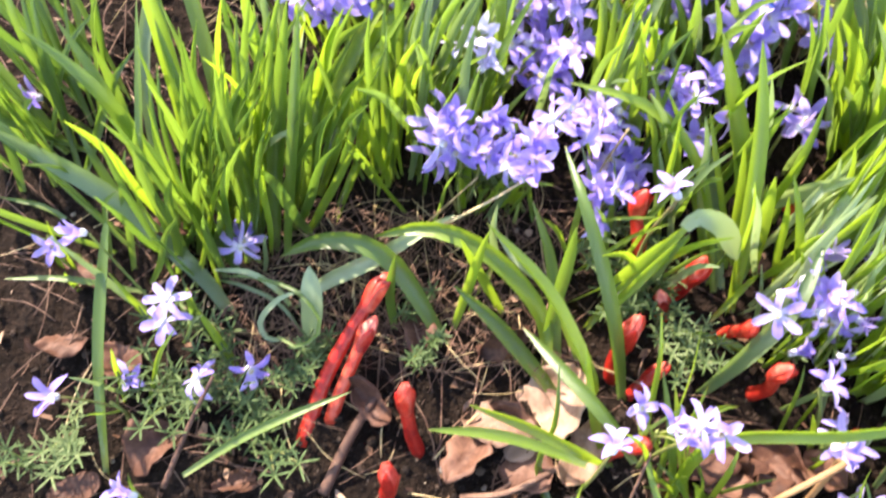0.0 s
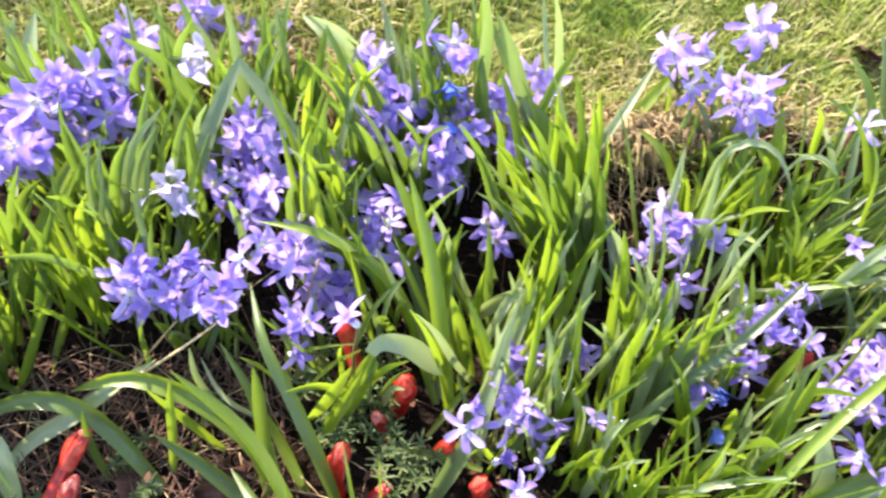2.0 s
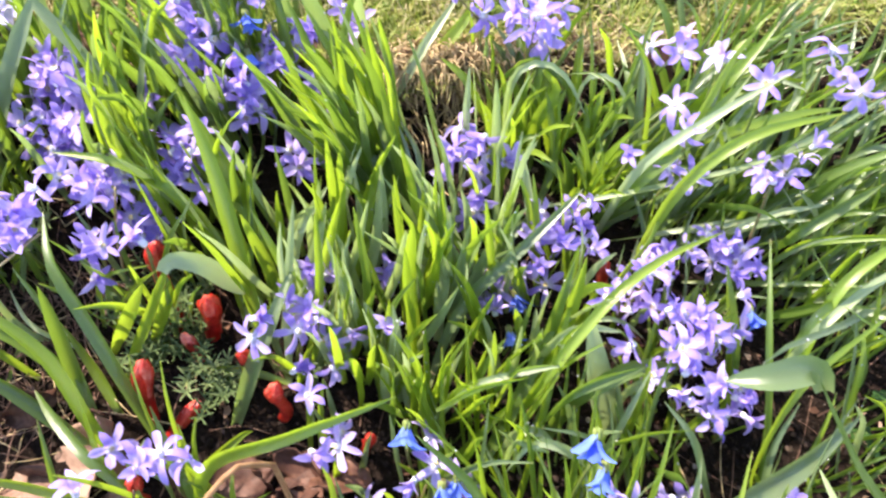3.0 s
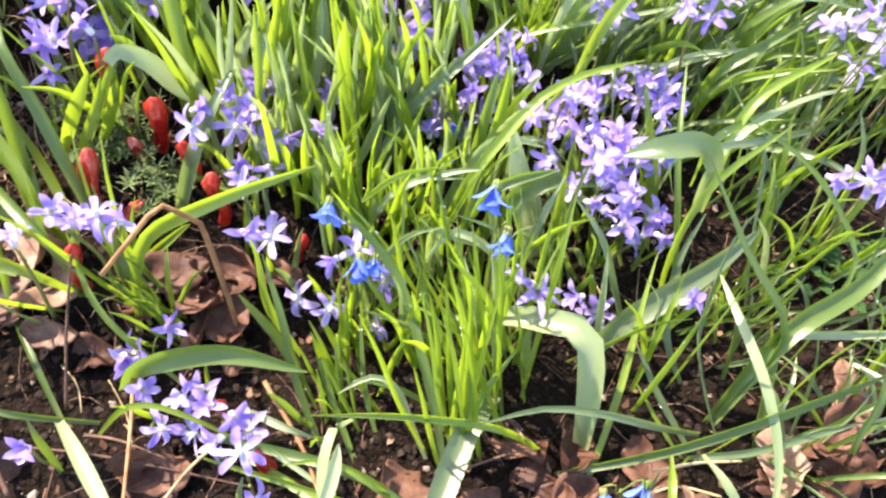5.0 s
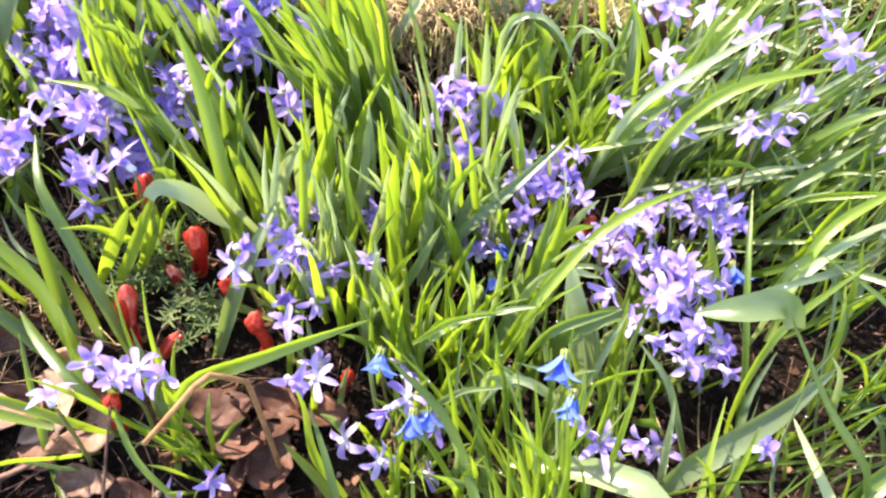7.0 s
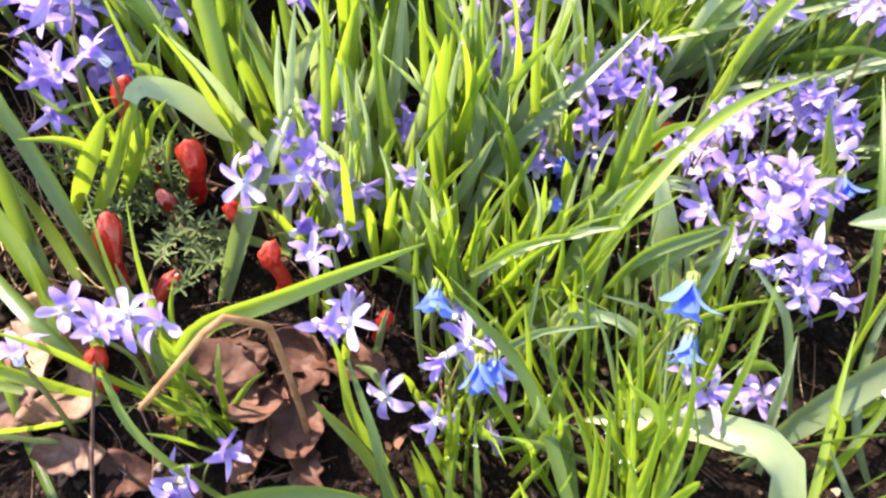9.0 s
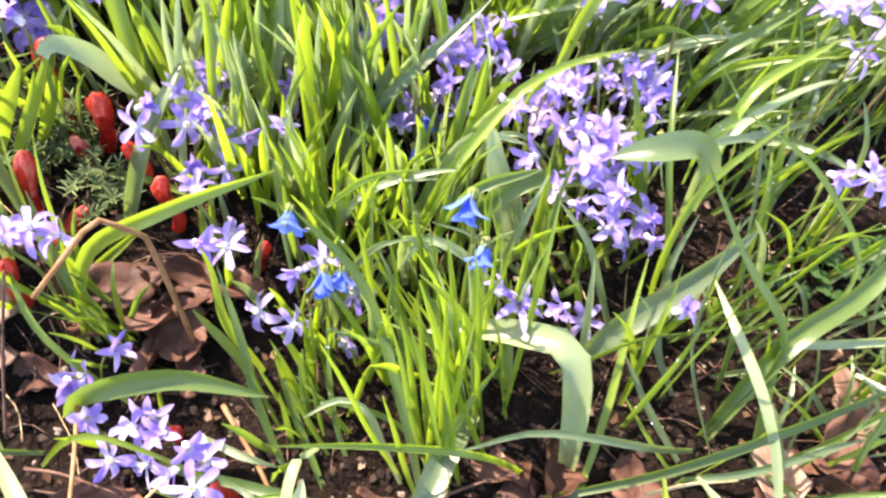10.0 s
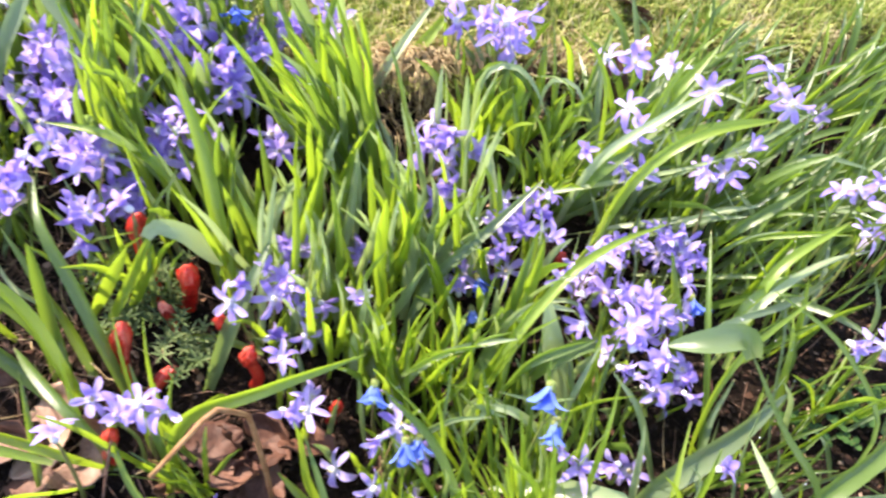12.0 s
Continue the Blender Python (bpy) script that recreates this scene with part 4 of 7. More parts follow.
blooms(p, (0.372, 0.191, 0.060, "b"))
p = squill(0.253, 0.196, "lilac-blue squill with starry white-centred flowers and strap leaves", 4, 0.056)
blooms(p, (0.243, 0.200, 0.080, "l"), (0.243, 0.180, 0.076, "l"), (0.258, 0.203, 0.080, "l"))
p = squill(0.282, 0.198, "lilac-blue squill with starry white-centred flowers on a slender stalk", 3, 0.065)
blooms(p, (0.283, 0.194, 0.086, "l"))
p = squill(0.467, 0.198, "lilac-blue squill with starry white-centred flowers and strap leaves", 6, 0.061)
blooms(p, (0.444, 0.183, 0.100, "l"), (0.461, 0.181, 0.075, "l"), (0.463, 0.190, 0.110, "l"), (0.464, 0.205, 0.070, "l"), (0.476, 0.212, 0.064, "l"), (0.483, 0.209, 0.083, "l"))
blade(p, "y", 5.2, (0.445, 0.193, 0.026), (0.453, 0.201, 0.08), (0.487, 0.226, 0.1), (0.506, 0.257, 0.11))
p = squill(0.215, 0.197, "lilac-blue squill with starry white-centred flowers and strap leaves", 6, 0.077)
blooms(p, (0.197, 0.196, 0.107, "l"), (0.198, 0.207, 0.111, "l"), (0.216, 0.184, 0.070, "l"), (0.232, 0.226, 0.080, "l"), (0.217, 0.218, 0.106, "l"), (0.224, 0.199, 0.100, "l"), (0.235, 0.213, 0.096, "l"), (0.240, 0.203, 0.102, "l"))
blade(p, "y", 5.9, (0.212, 0.19, 0.04), (0.183, 0.201, 0.05), (0.157, 0.208, 0.05))
p = squill(0.545, 0.200, "lilac-blue squill with starry white-centred flowers and strap leaves", 6, 0.061)
blooms(p, (0.533, 0.223, 0.092, "l"), (0.541, 0.215, 0.091, "l"), (0.542, 0.195, 0.080, "l"), (0.543, 0.208, 0.076, "l"), (0.551, 0.203, 0.084, "l"), (0.555, 0.207, 0.093, "l"), (0.555, 0.193, 0.085, "l"))
p = squill(-0.184, 0.221, "lilac-blue squill with starry white-centred flowers and strap leaves", 4, 0.092)
blooms(p, (-0.180, 0.210, 0.079, "l"), (-0.170, 0.214, 0.104, "l"), (-0.198, 0.227, 0.163, "l"))
blade(p, "g", 4.4, (-0.204, 0.24, 0.06), (-0.249, 0.241, 0.08), (-0.29, 0.242, 0.08))
p = squill(0.499, 0.210, "lilac-blue squill with starry white-centred flowers on a short stalk", 1, 0.051)
blooms(p, (0.497, 0.213, 0.082, "l"), (0.505, 0.222, 0.078, "l"))
p = squill(0.379, 0.214, "blue squill with nodding bell flowers on a short stalk", 1, 0.050)
blooms(p, (0.384, 0.220, 0.059, "b"))
p = squill(0.566, 0.220, "lilac-blue squill with starry white-centred flowers on a slender stalk", 3, 0.120)
blooms(p, (0.563, 0.224, 0.148, "l"))
blade(p, "y", 6.5, (0.588, 0.206, 0.03), (0.596, 0.202, 0.09), (0.626, 0.18, 0.125), (0.654, 0.163, 0.14))
p = squill(0.364, 0.219, "lilac-blue squill with starry white-centred flowers and strap leaves", 1, 0.050)
blooms(p, (0.366, 0.205, 0.062, "l"), (0.360, 0.228, 0.055, "l"), (0.364, 0.231, 0.067, "l"), (0.371, 0.238, 0.070, "l"), (0.373, 0.226, 0.058, "l"))
p = squill(0.415, 0.239, "lilac-blue squill with starry white-centred flowers and strap leaves", 1, 0.050)
blooms(p, (0.397, 0.234, 0.063, "l"), (0.404, 0.245, 0.100, "l"), (0.407, 0.230, 0.084, "l"), (0.413, 0.226, 0.054, "l"), (0.413, 0.256, 0.097, "l"), (0.414, 0.267, 0.093, "l"), (0.419, 0.237, 0.089, "l"))
p = squill(0.590, 0.240, "lilac-blue squill with starry white-centred flowers and strap leaves", 4, 0.109)
blooms(p, (0.580, 0.252, 0.123, "l"), (0.593, 0.238, 0.162, "l"), (0.608, 0.252, 0.130, "l"))
blade(p, "g", 4.4, (0.593, 0.256, 0.043), (0.57, 0.286, 0.09), (0.536, 0.319, 0.13))
p = squill(0.437, 0.242, "lilac-blue squill with starry white-centred flowers and strap leaves", 5, 0.057)
blooms(p, (0.438, 0.237, 0.092, "l"), (0.440, 0.258, 0.099, "l"), (0.441, 0.257, 0.087, "l"), (0.443, 0.230, 0.087, "l"), (0.450, 0.261, 0.100, "l"))
p = squill(0.247, 0.243, "lilac-blue squill with starry white-centred flowers and strap leaves", 1, 0.050)
blooms(p, (0.238, 0.254, 0.091, "l"), (0.245, 0.250, 0.081, "l"), (0.249, 0.245, 0.090, "l"))
blade(p, "y", 4.4, (0.261, 0.258, 0.05), (0.289, 0.273, 0.09), (0.312, 0.3, 0.12))
blade(p, "g", 5.2, (0.23, 0.271, 0.047), (0.25, 0.286, 0.09), (0.283, 0.306, 0.12))
p = squill(0.288, 0.249, "lilac-blue squill with starry white-centred flowers on a short stalk", 1, 0.050)
blooms(p, (0.290, 0.255, 0.066, "l"), (0.296, 0.247, 0.067, "l"))
blade(p, "b", 6.7, (0.311, 0.223, 0.034), (0.323, 0.276, 0.075), (0.324, 0.319, 0.11), (0.321, 0.356, 0.118))
blade(p, "b", 6.7, (0.318, 0.236, 0.05), (0.326, 0.27, 0.09), (0.33, 0.322, 0.12))
p = squill(-0.255, 0.260, "lilac-blue squill with starry white-centred flowers on a slender stalk", 3, 0.062)
blooms(p, (-0.252, 0.256, 0.100, "l"))
blade(p, "g", 3.7, (-0.253, 0.285, 0.049), (-0.286, 0.308, 0.06), (-0.319, 0.313, 0.07))
p = squill(0.135, 0.256, "lilac-blue squill with starry white-centred flowers on a slender stalk", 3, 0.108)
blooms(p, (0.139, 0.258, 0.140, "l"))
blade(p, "y", 8.1, (0.118, 0.231, 0.05), (0.139, 0.243, 0.09), (0.149, 0.242, 0.12))
p = squill(0.515, 0.256, "lilac-blue squill with starry white-centred flowers and strap leaves", 5, 0.098)
blooms(p, (0.504, 0.261, 0.132, "l"), (0.509, 0.264, 0.166, "l"), (0.516, 0.249, 0.134, "l"), (0.517, 0.261, 0.095, "l"))
blade(p, "p", 3.7, (0.538, 0.261, 0.1), (0.567, 0.26, 0.12), (0.616, 0.268, 0.13))
blade(p, "p", 4.4, (0.519, 0.237, 0.08), (0.562, 0.228, 0.095), (0.626, 0.223, 0.11))
p = squill(-0.130, 0.262, "lilac-blue squill with starry white-centred flowers on a short stalk", 1, 0.050)
blooms(p, (-0.136, 0.259, 0.087, "l"), (-0.135, 0.268, 0.081, "l"))
blade(p, "g", 7.4, (-0.113, 0.265, 0.045), (-0.094, 0.294, 0.14), (-0.079, 0.336, 0.22))
blade(p, "y", 6.7, (-0.137, 0.288, 0.051), (-0.116, 0.328, 0.13), (-0.115, 0.371, 0.19))
blade(p, "y", 5.2, (-0.099, 0.261, 0.044), (-0.076, 0.301, 0.06), (-0.054, 0.33, 0.1), (-0.042, 0.339, 0.11))
blade(p, "g", 3.7, (-0.112, 0.275, 0.048), (-0.14, 0.322, 0.06), (-0.157, 0.309, 0.055))
p = squill(0.095, 0.267, "lilac-blue squill with starry white-centred flowers and strap leaves", 4, 0.079)
blooms(p, (0.093, 0.266, 0.098, "l"), (0.106, 0.275, 0.121, "l"), (0.099, 0.283, 0.115, "l"))
blade(p, "y", 9.6, (0.087, 0.237, 0.038), (0.109, 0.231, 0.085), (0.133, 0.238, 0.125))
p = squill(0.642, 0.271, "lilac-blue squill with starry white-centred flowers on a slender stalk", 3, 0.120)
blooms(p, (0.647, 0.274, 0.171, "l"))
blade(p, "b", 5.9, (0.659, 0.265, 0.1), (0.68, 0.251, 0.13), (0.741, 0.234, 0.12))
p = squill(0.478, 0.280, "lilac-blue squill with starry white-centred flowers on a slender stalk", 3, 0.099)
blooms(p, (0.481, 0.277, 0.137, "l"))
blade(p, "y", 7.4, (0.476, 0.277, 0.048), (0.484, 0.266, 0.11), (0.513, 0.268, 0.16), (0.556, 0.308, 0.185), (0.585, 0.327, 0.2))
blade(p, "p", 4.4, (0.475, 0.262, 0.044), (0.513, 0.239, 0.08), (0.567, 0.235, 0.09))
p = squill(0.782, 0.279, "lilac-blue squill with starry white-centred flowers on a slender stalk", 3, 0.120)
blooms(p, (0.778, 0.281, 0.170, "l"))
p = squill(0.566, 0.279, "lilac-blue squill with starry white-centred flowers on a slender stalk", 3, 0.120)
blooms(p, (0.572, 0.284, 0.183, "l"))
p = squill(0.509, 0.285, "lilac-blue squill with starry white-centred flowers on a slender stalk", 3, 0.120)
blooms(p, (0.512, 0.291, 0.164, "l"))
p = squill(0.053, 0.296, "lilac-blue squill with starry white-centred flowers and strap leaves", 5, 0.075)
blooms(p, (0.040, 0.293, 0.124, "l"), (0.052, 0.305, 0.135, "l"), (0.056, 0.291, 0.134, "l"), (0.062, 0.312, 0.130, "l"), (0.069, 0.316, 0.141, "l"))
p = squill(0.360, 0.291, "lilac-blue squill with starry white-centred flowers and strap leaves", 1, 0.050)
blooms(p, (0.353, 0.279, 0.077, "l"), (0.354, 0.307, 0.097, "l"), (0.358, 0.322, 0.115, "l"), (0.367, 0.283, 0.080, "l"), (0.374, 0.286, 0.103, "l"), (0.380, 0.312, 0.113, "l"))
p = squill(0.014, 0.302, "lilac-blue squill with starry white-centred flowers and strap leaves", 6, 0.069)
blooms(p, (-0.002, 0.330, 0.132, "l"), (-0.002, 0.306, 0.134, "l"), (0.004, 0.319, 0.140, "l"), (0.006, 0.307, 0.121, "l"), (0.011, 0.312, 0.139, "l"), (0.019, 0.304, 0.125, "l"), (0.026, 0.317, 0.118, "l"))
p = squill(0.040, 0.308, "lilac-blue squill with starry white-centred flowers on a slender stalk", 4, 0.072)
blooms(p, (0.027, 0.325, 0.137, "l"), (0.041, 0.316, 0.133, "l"))
p = squill(0.125, 0.315, "lilac-blue squill with starry white-centred flowers and strap leaves", 1, 0.050)
blooms(p, (0.096, 0.317, 0.120, "l"), (0.114, 0.324, 0.078, "l"), (0.116, 0.324, 0.088, "l"), (0.121, 0.306, 0.083, "l"), (0.127, 0.311, 0.075, "l"), (0.131, 0.319, 0.087, "l"), (0.134, 0.303, 0.081, "l"))
p = squill(0.658, 0.318, "lilac-blue squill with starry white-centred flowers and strap leaves", 4, 0.086)
blooms(p, (0.640, 0.314, 0.100, "l"), (0.665, 0.310, 0.150, "l"), (0.659, 0.328, 0.160, "l"))
p = squill(0.563, 0.315, "lilac-blue squill with starry white-centred flowers on a slender stalk", 3, 0.120)
blooms(p, (0.563, 0.322, 0.172, "l"))
p = squill(0.377, 0.326, "lilac-blue squill with starry white-centred flowers and strap leaves", 5, 0.061)
blooms(p, (0.383, 0.324, 0.123, "l"), (0.394, 0.310, 0.107, "l"), (0.370, 0.336, 0.120, "l"), (0.374, 0.326, 0.116, "l"))
p = squill(0.745, 0.332, "lilac-blue squill with starry white-centred flowers on a short stalk", 1, 0.050)
blooms(p, (0.740, 0.329, 0.100, "l"))
p = squill(0.110, 0.335, "lilac-blue squill with starry white-centred flowers and strap leaves", 6, 0.054)
blooms(p, (0.099, 0.332, 0.120, "l"), (0.107, 0.335, 0.124, "l"), (0.108, 0.325, 0.118, "l"), (0.111, 0.348, 0.113, "l"), (0.117, 0.341, 0.119, "l"), (0.130, 0.330, 0.085, "l"))
p = squill(0.185, 0.336, "lilac-blue squill with starry white-centred flowers and strap leaves", 4, 0.064)
blooms(p, (0.175, 0.327, 0.106, "l"), (0.176, 0.351, 0.134, "l"), (0.191, 0.330, 0.126, "l"))
p = squill(0.242, 0.336, "lilac-blue squill with starry white-centred flowers on a short stalk", 1, 0.052)
blooms(p, (0.236, 0.344, 0.115, "l"), (0.241, 0.331, 0.109, "l"))
p = squill(0.161, 0.350, "lilac-blue squill with starry white-centred flowers and strap leaves", 6, 0.053)
blooms(p, (0.150, 0.366, 0.119, "l"), (0.153, 0.350, 0.122, "l"), (0.153, 0.349, 0.105, "l"), (0.161, 0.349, 0.112, "l"), (0.161, 0.336, 0.112, "l"), (0.168, 0.356, 0.114, "l"), (0.169, 0.342, 0.128, "l"))
p = squill(0.525, 0.371, "lilac-blue squill with starry white-centred flowers on a slender stalk", 3, 0.087)
blooms(p, (0.528, 0.368, 0.150, "l"), (0.539, 0.345, 0.163, "l"))
p = squill(0.035, 0.367, "lilac-blue squill with starry white-centred flowers and strap leaves", 5, 0.071)
blooms(p, (0.018, 0.373, 0.149, "w"), (0.025, 0.360, 0.140, "w"), (0.029, 0.381, 0.151, "w"), (0.047, 0.384, 0.114, "l"))
p = squill(0.095, 0.381, "lilac-blue squill with starry white-centred flowers on a short stalk", 3, 0.052)
blooms(p, (0.090, 0.378, 0.123, "l"))
p = squill(-0.289, 0.371, "lilac-blue squill with starry white-centred flowers on a short stalk", 1, 0.050)
blooms(p, (-0.291, 0.378, 0.100, "l"))
p = squill(0.082, 0.374, "lilac-blue squill with starry white-centred flowers and strap leaves", 1, 0.051)
blooms(p, (0.070, 0.370, 0.121, "l"), (0.077, 0.371, 0.109, "l"), (0.060, 0.396, 0.126, "l"), (0.077, 0.380, 0.121, "l"), (0.084, 0.377, 0.114, "l"), (0.086, 0.381, 0.134, "l"), (0.088, 0.391, 0.132, "l"))
p = squill(0.443, 0.389, "lilac-blue squill with starry white-centred flowers on a slender stalk", 4, 0.088)
blooms(p, (0.425, 0.383, 0.183, "l"), (0.429, 0.391, 0.162, "l"), (0.446, 0.388, 0.151, "l"))
p = squill(0.215, 0.383, "lilac-blue squill with starry white-centred flowers and strap leaves", 5, 0.067)
blooms(p, (0.208, 0.381, 0.136, "l"), (0.214, 0.386, 0.144, "l"), (0.218, 0.377, 0.128, "l"), (0.224, 0.398, 0.143, "l"), (0.237, 0.405, 0.143, "l"))
p = squill(0.271, 0.399, "lilac-blue squill with starry white-centred flowers and strap leaves", 1, 0.050)
blooms(p, (0.264, 0.390, 0.120, "l"), (0.271, 0.402, 0.131, "l"), (0.272, 0.407, 0.122, "l"))
p = squill(-0.067, 0.413, "lilac-blue squill with starry white-centred flowers and strap leaves", 6, 0.096)
blooms(p, (-0.082, 0.400, 0.175, "l"), (-0.080, 0.416, 0.164, "l"), (-0.073, 0.409, 0.155, "l"), (-0.072, 0.407, 0.169, "l"), (-0.068, 0.418, 0.154, "l"), (-0.067, 0.397, 0.179, "l"), (-0.051, 0.423, 0.191, "l"))
p = squill(0.162, 0.403, "lilac-blue squill with starry white-centred flowers and strap leaves", 5, 0.064)
blooms(p, (0.143, 0.400, 0.130, "l"), (0.163, 0.413, 0.130, "l"), (0.172, 0.418, 0.153, "l"), (0.183, 0.399, 0.144, "l"), (0.168, 0.426, 0.152, "l"))
p = squill(0.404, 0.405, "lilac-blue squill with starry white-centred flowers on a slender stalk", 3, 0.089)
blooms(p, (0.399, 0.412, 0.164, "l"), (0.385, 0.428, 0.189, "l"), (0.424, 0.433, 0.173, "l"))
blade(p, "g", 5.9, (0.404, 0.391, 0.078), (0.411, 0.389, 0.11), (0.42, 0.375, 0.14), (0.436, 0.376, 0.144), (0.456, 0.365, 0.13), (0.475, 0.362, 0.09))
p = squill(0.079, 0.411, "lilac-blue squill with starry white-centred flowers and strap leaves", 6, 0.052)
blooms(p, (0.064, 0.421, 0.132, "l"), (0.065, 0.424, 0.141, "l"), (0.074, 0.407, 0.116, "l"), (0.079, 0.417, 0.150, "l"), (0.089, 0.403, 0.146, "l"), (0.092, 0.421, 0.125, "l"), (0.057, 0.428, 0.120, "l"))
p = squill(0.468, 0.419, "lilac-blue squill with starry white-centred flowers on a slender stalk", 3, 0.083)
blooms(p, (0.464, 0.417, 0.160, "l"), (0.459, 0.446, 0.186, "l"), (0.472, 0.441, 0.181, "l"))
p = squill(0.224, 0.418, "blue squill with nodding bell flowers on a slender stalk", 4, 0.086)
blooms(p, (0.217, 0.412, 0.151, "b"), (0.221, 0.428, 0.174, "b"))
p = squill(0.437, 0.419, "lilac-blue squill with starry white-centred flowers on a slender stalk", 3, 0.068)
blooms(p, (0.432, 0.425, 0.149, "l"))
p = squill(0.191, 0.421, "lilac-blue squill with starry white-centred flowers and strap leaves", 5, 0.078)
blooms(p, (0.193, 0.423, 0.161, "l"), (0.198, 0.408, 0.149, "l"), (0.181, 0.431, 0.157, "l"), (0.186, 0.437, 0.165, "l"))
p = squill(0.084, 0.435, "lilac-blue squill with starry white-centred flowers and strap leaves", 4, 0.055)
blooms(p, (0.070, 0.434, 0.121, "l"), (0.078, 0.436, 0.151, "l"), (0.089, 0.431, 0.148, "l"))
p = squill(-0.085, 0.433, "lilac-blue squill with starry white-centred flowers and strap leaves", 6, 0.078)
blooms(p, (-0.100, 0.429, 0.158, "l"), (-0.091, 0.443, 0.165, "l"), (-0.088, 0.431, 0.165, "l"), (-0.080, 0.430, 0.149, "l"), (-0.080, 0.437, 0.158, "l"), (-0.080, 0.427, 0.160, "l"), (-0.070, 0.446, 0.164, "l"))
blade(p, "p", 13.8, (-0.111, 0.427, 0.087), (-0.101, 0.477, 0.13), (-0.081, 0.481, 0.18), (-0.07, 0.491, 0.21))
p = squill(0.230, 0.433, "lilac-blue squill with starry white-centred flowers and strap leaves", 6, 0.080)
blooms(p, (0.220, 0.448, 0.188, "l"), (0.229, 0.429, 0.136, "l"), (0.230, 0.457, 0.184, "l"), (0.233, 0.444, 0.178, "l"), (0.244, 0.426, 0.146, "l"), (0.255, 0.438, 0.148, "l"))
blade(p, "g", 9.6, (0.253, 0.456, 0.095), (0.258, 0.495, 0.15), (0.26, 0.504, 0.2))
p = squill(-0.045, 0.443, "lilac-blue squill with starry white-centred flowers and strap leaves", 6, 0.088)
blooms(p, (-0.064, 0.434, 0.162, "l"), (-0.056, 0.442, 0.162, "l"), (-0.049, 0.444, 0.180, "l"), (-0.043, 0.450, 0.170, "l"), (-0.041, 0.463, 0.171, "l"), (-0.041, 0.436, 0.189, "l"), (-0.031, 0.451, 0.169, "l"))
p = squill(-0.012, 0.447, "lilac-blue squill with starry white-centred flowers and strap leaves", 5, 0.078)
blooms(p, (-0.026, 0.447, 0.189, "l"), (-0.020, 0.440, 0.159, "l"), (-0.018, 0.447, 0.150, "l"), (-0.012, 0.465, 0.165, "l"), (-0.004, 0.440, 0.154, "l"))
p = squill(0.300, 0.447, "lilac-blue squill with starry white-centred flowers on a short stalk", 4, 0.057)
blooms(p, (0.298, 0.457, 0.151, "l"), (0.310, 0.445, 0.140, "l"))
blade(p, "g", 8.9, (0.299, 0.454, 0.094), (0.275, 0.459, 0.15), (0.258, 0.483, 0.19))
blade(p, "p", 5.9, (0.316, 0.453, 0.094), (0.306, 0.464, 0.15), (0.307, 0.502, 0.19))
p = squill(0.174, 0.450, "lilac-blue squill with starry white-centred flowers and strap leaves", 5, 0.088)
blooms(p, (0.163, 0.464, 0.177, "l"), (0.170, 0.446, 0.178, "l"), (0.171, 0.440, 0.164, "l"), (0.177, 0.455, 0.174, "l"))
blade(p, "p", 10.4, (0.179, 0.478, 0.1), (0.161, 0.492, 0.14), (0.138, 0.503, 0.165), (0.121, 0.523, 0.17))
p = squill(-0.132, 0.455, "lilac-blue squill with starry white-centred flowers on a slender stalk", 3, 0.072)
blooms(p, (-0.126, 0.453, 0.160, "l"))
p = squill(0.044, 0.469, "pale lilac squill with starry flowers and strap leaves", 4, 0.072)
blooms(p, (0.044, 0.465, 0.162, "w"), (0.034, 0.478, 0.169, "w"), (0.043, 0.486, 0.165, "w"))
p = squill(-0.015, 0.475, "lilac-blue squill with starry white-centred flowers on a slender stalk", 3, 0.064)
blooms(p, (-0.016, 0.478, 0.159, "l"))
p = squill(-0.174, 0.489, "lilac-blue squill with starry white-centred flowers and strap leaves", 1, 0.050)
blooms(p, (-0.188, 0.497, 0.126, "l"), (-0.177, 0.491, 0.128, "l"), (-0.167, 0.492, 0.124, "l"))
p = squill(-0.016, 0.507, "lilac-blue squill with starry white-centred flowers and strap leaves", 4, 0.063)
blooms(p, (-0.022, 0.512, 0.170, "l"), (-0.010, 0.502, 0.159, "l"), (-0.007, 0.514, 0.172, "l"))
p = squill(0.087, 0.535, "lilac-blue squill with starry white-centred flowers and strap leaves", 1, 0.050)
blooms(p, (0.071, 0.548, 0.135, "l"), (0.079, 0.535, 0.138, "l"), (0.094, 0.542, 0.134, "l"))
p = squill(0.036, 0.552, "lilac-blue squill with starry white-centred flowers and strap leaves", 1, 0.050)
blooms(p, (0.034, 0.550, 0.160, "l"), (0.041, 0.552, 0.149, "l"), (0.048, 0.554, 0.158, "l"))

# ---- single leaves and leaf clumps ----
p = clump(0.552, -0.150, "pale green strap leaf with sun glare in its colour")
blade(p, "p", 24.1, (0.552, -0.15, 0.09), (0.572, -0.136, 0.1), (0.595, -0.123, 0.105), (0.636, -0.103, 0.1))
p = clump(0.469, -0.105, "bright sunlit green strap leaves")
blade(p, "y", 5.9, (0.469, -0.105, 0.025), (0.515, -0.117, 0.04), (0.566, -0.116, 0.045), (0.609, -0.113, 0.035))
p = clump(0.537, -0.102, "pale green strap leaf with sun glare in its colour")
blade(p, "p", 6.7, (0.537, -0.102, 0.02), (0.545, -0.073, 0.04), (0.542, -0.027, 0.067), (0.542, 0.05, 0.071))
p = clump(0.599, -0.094, "green strap leaves arching over the soil")
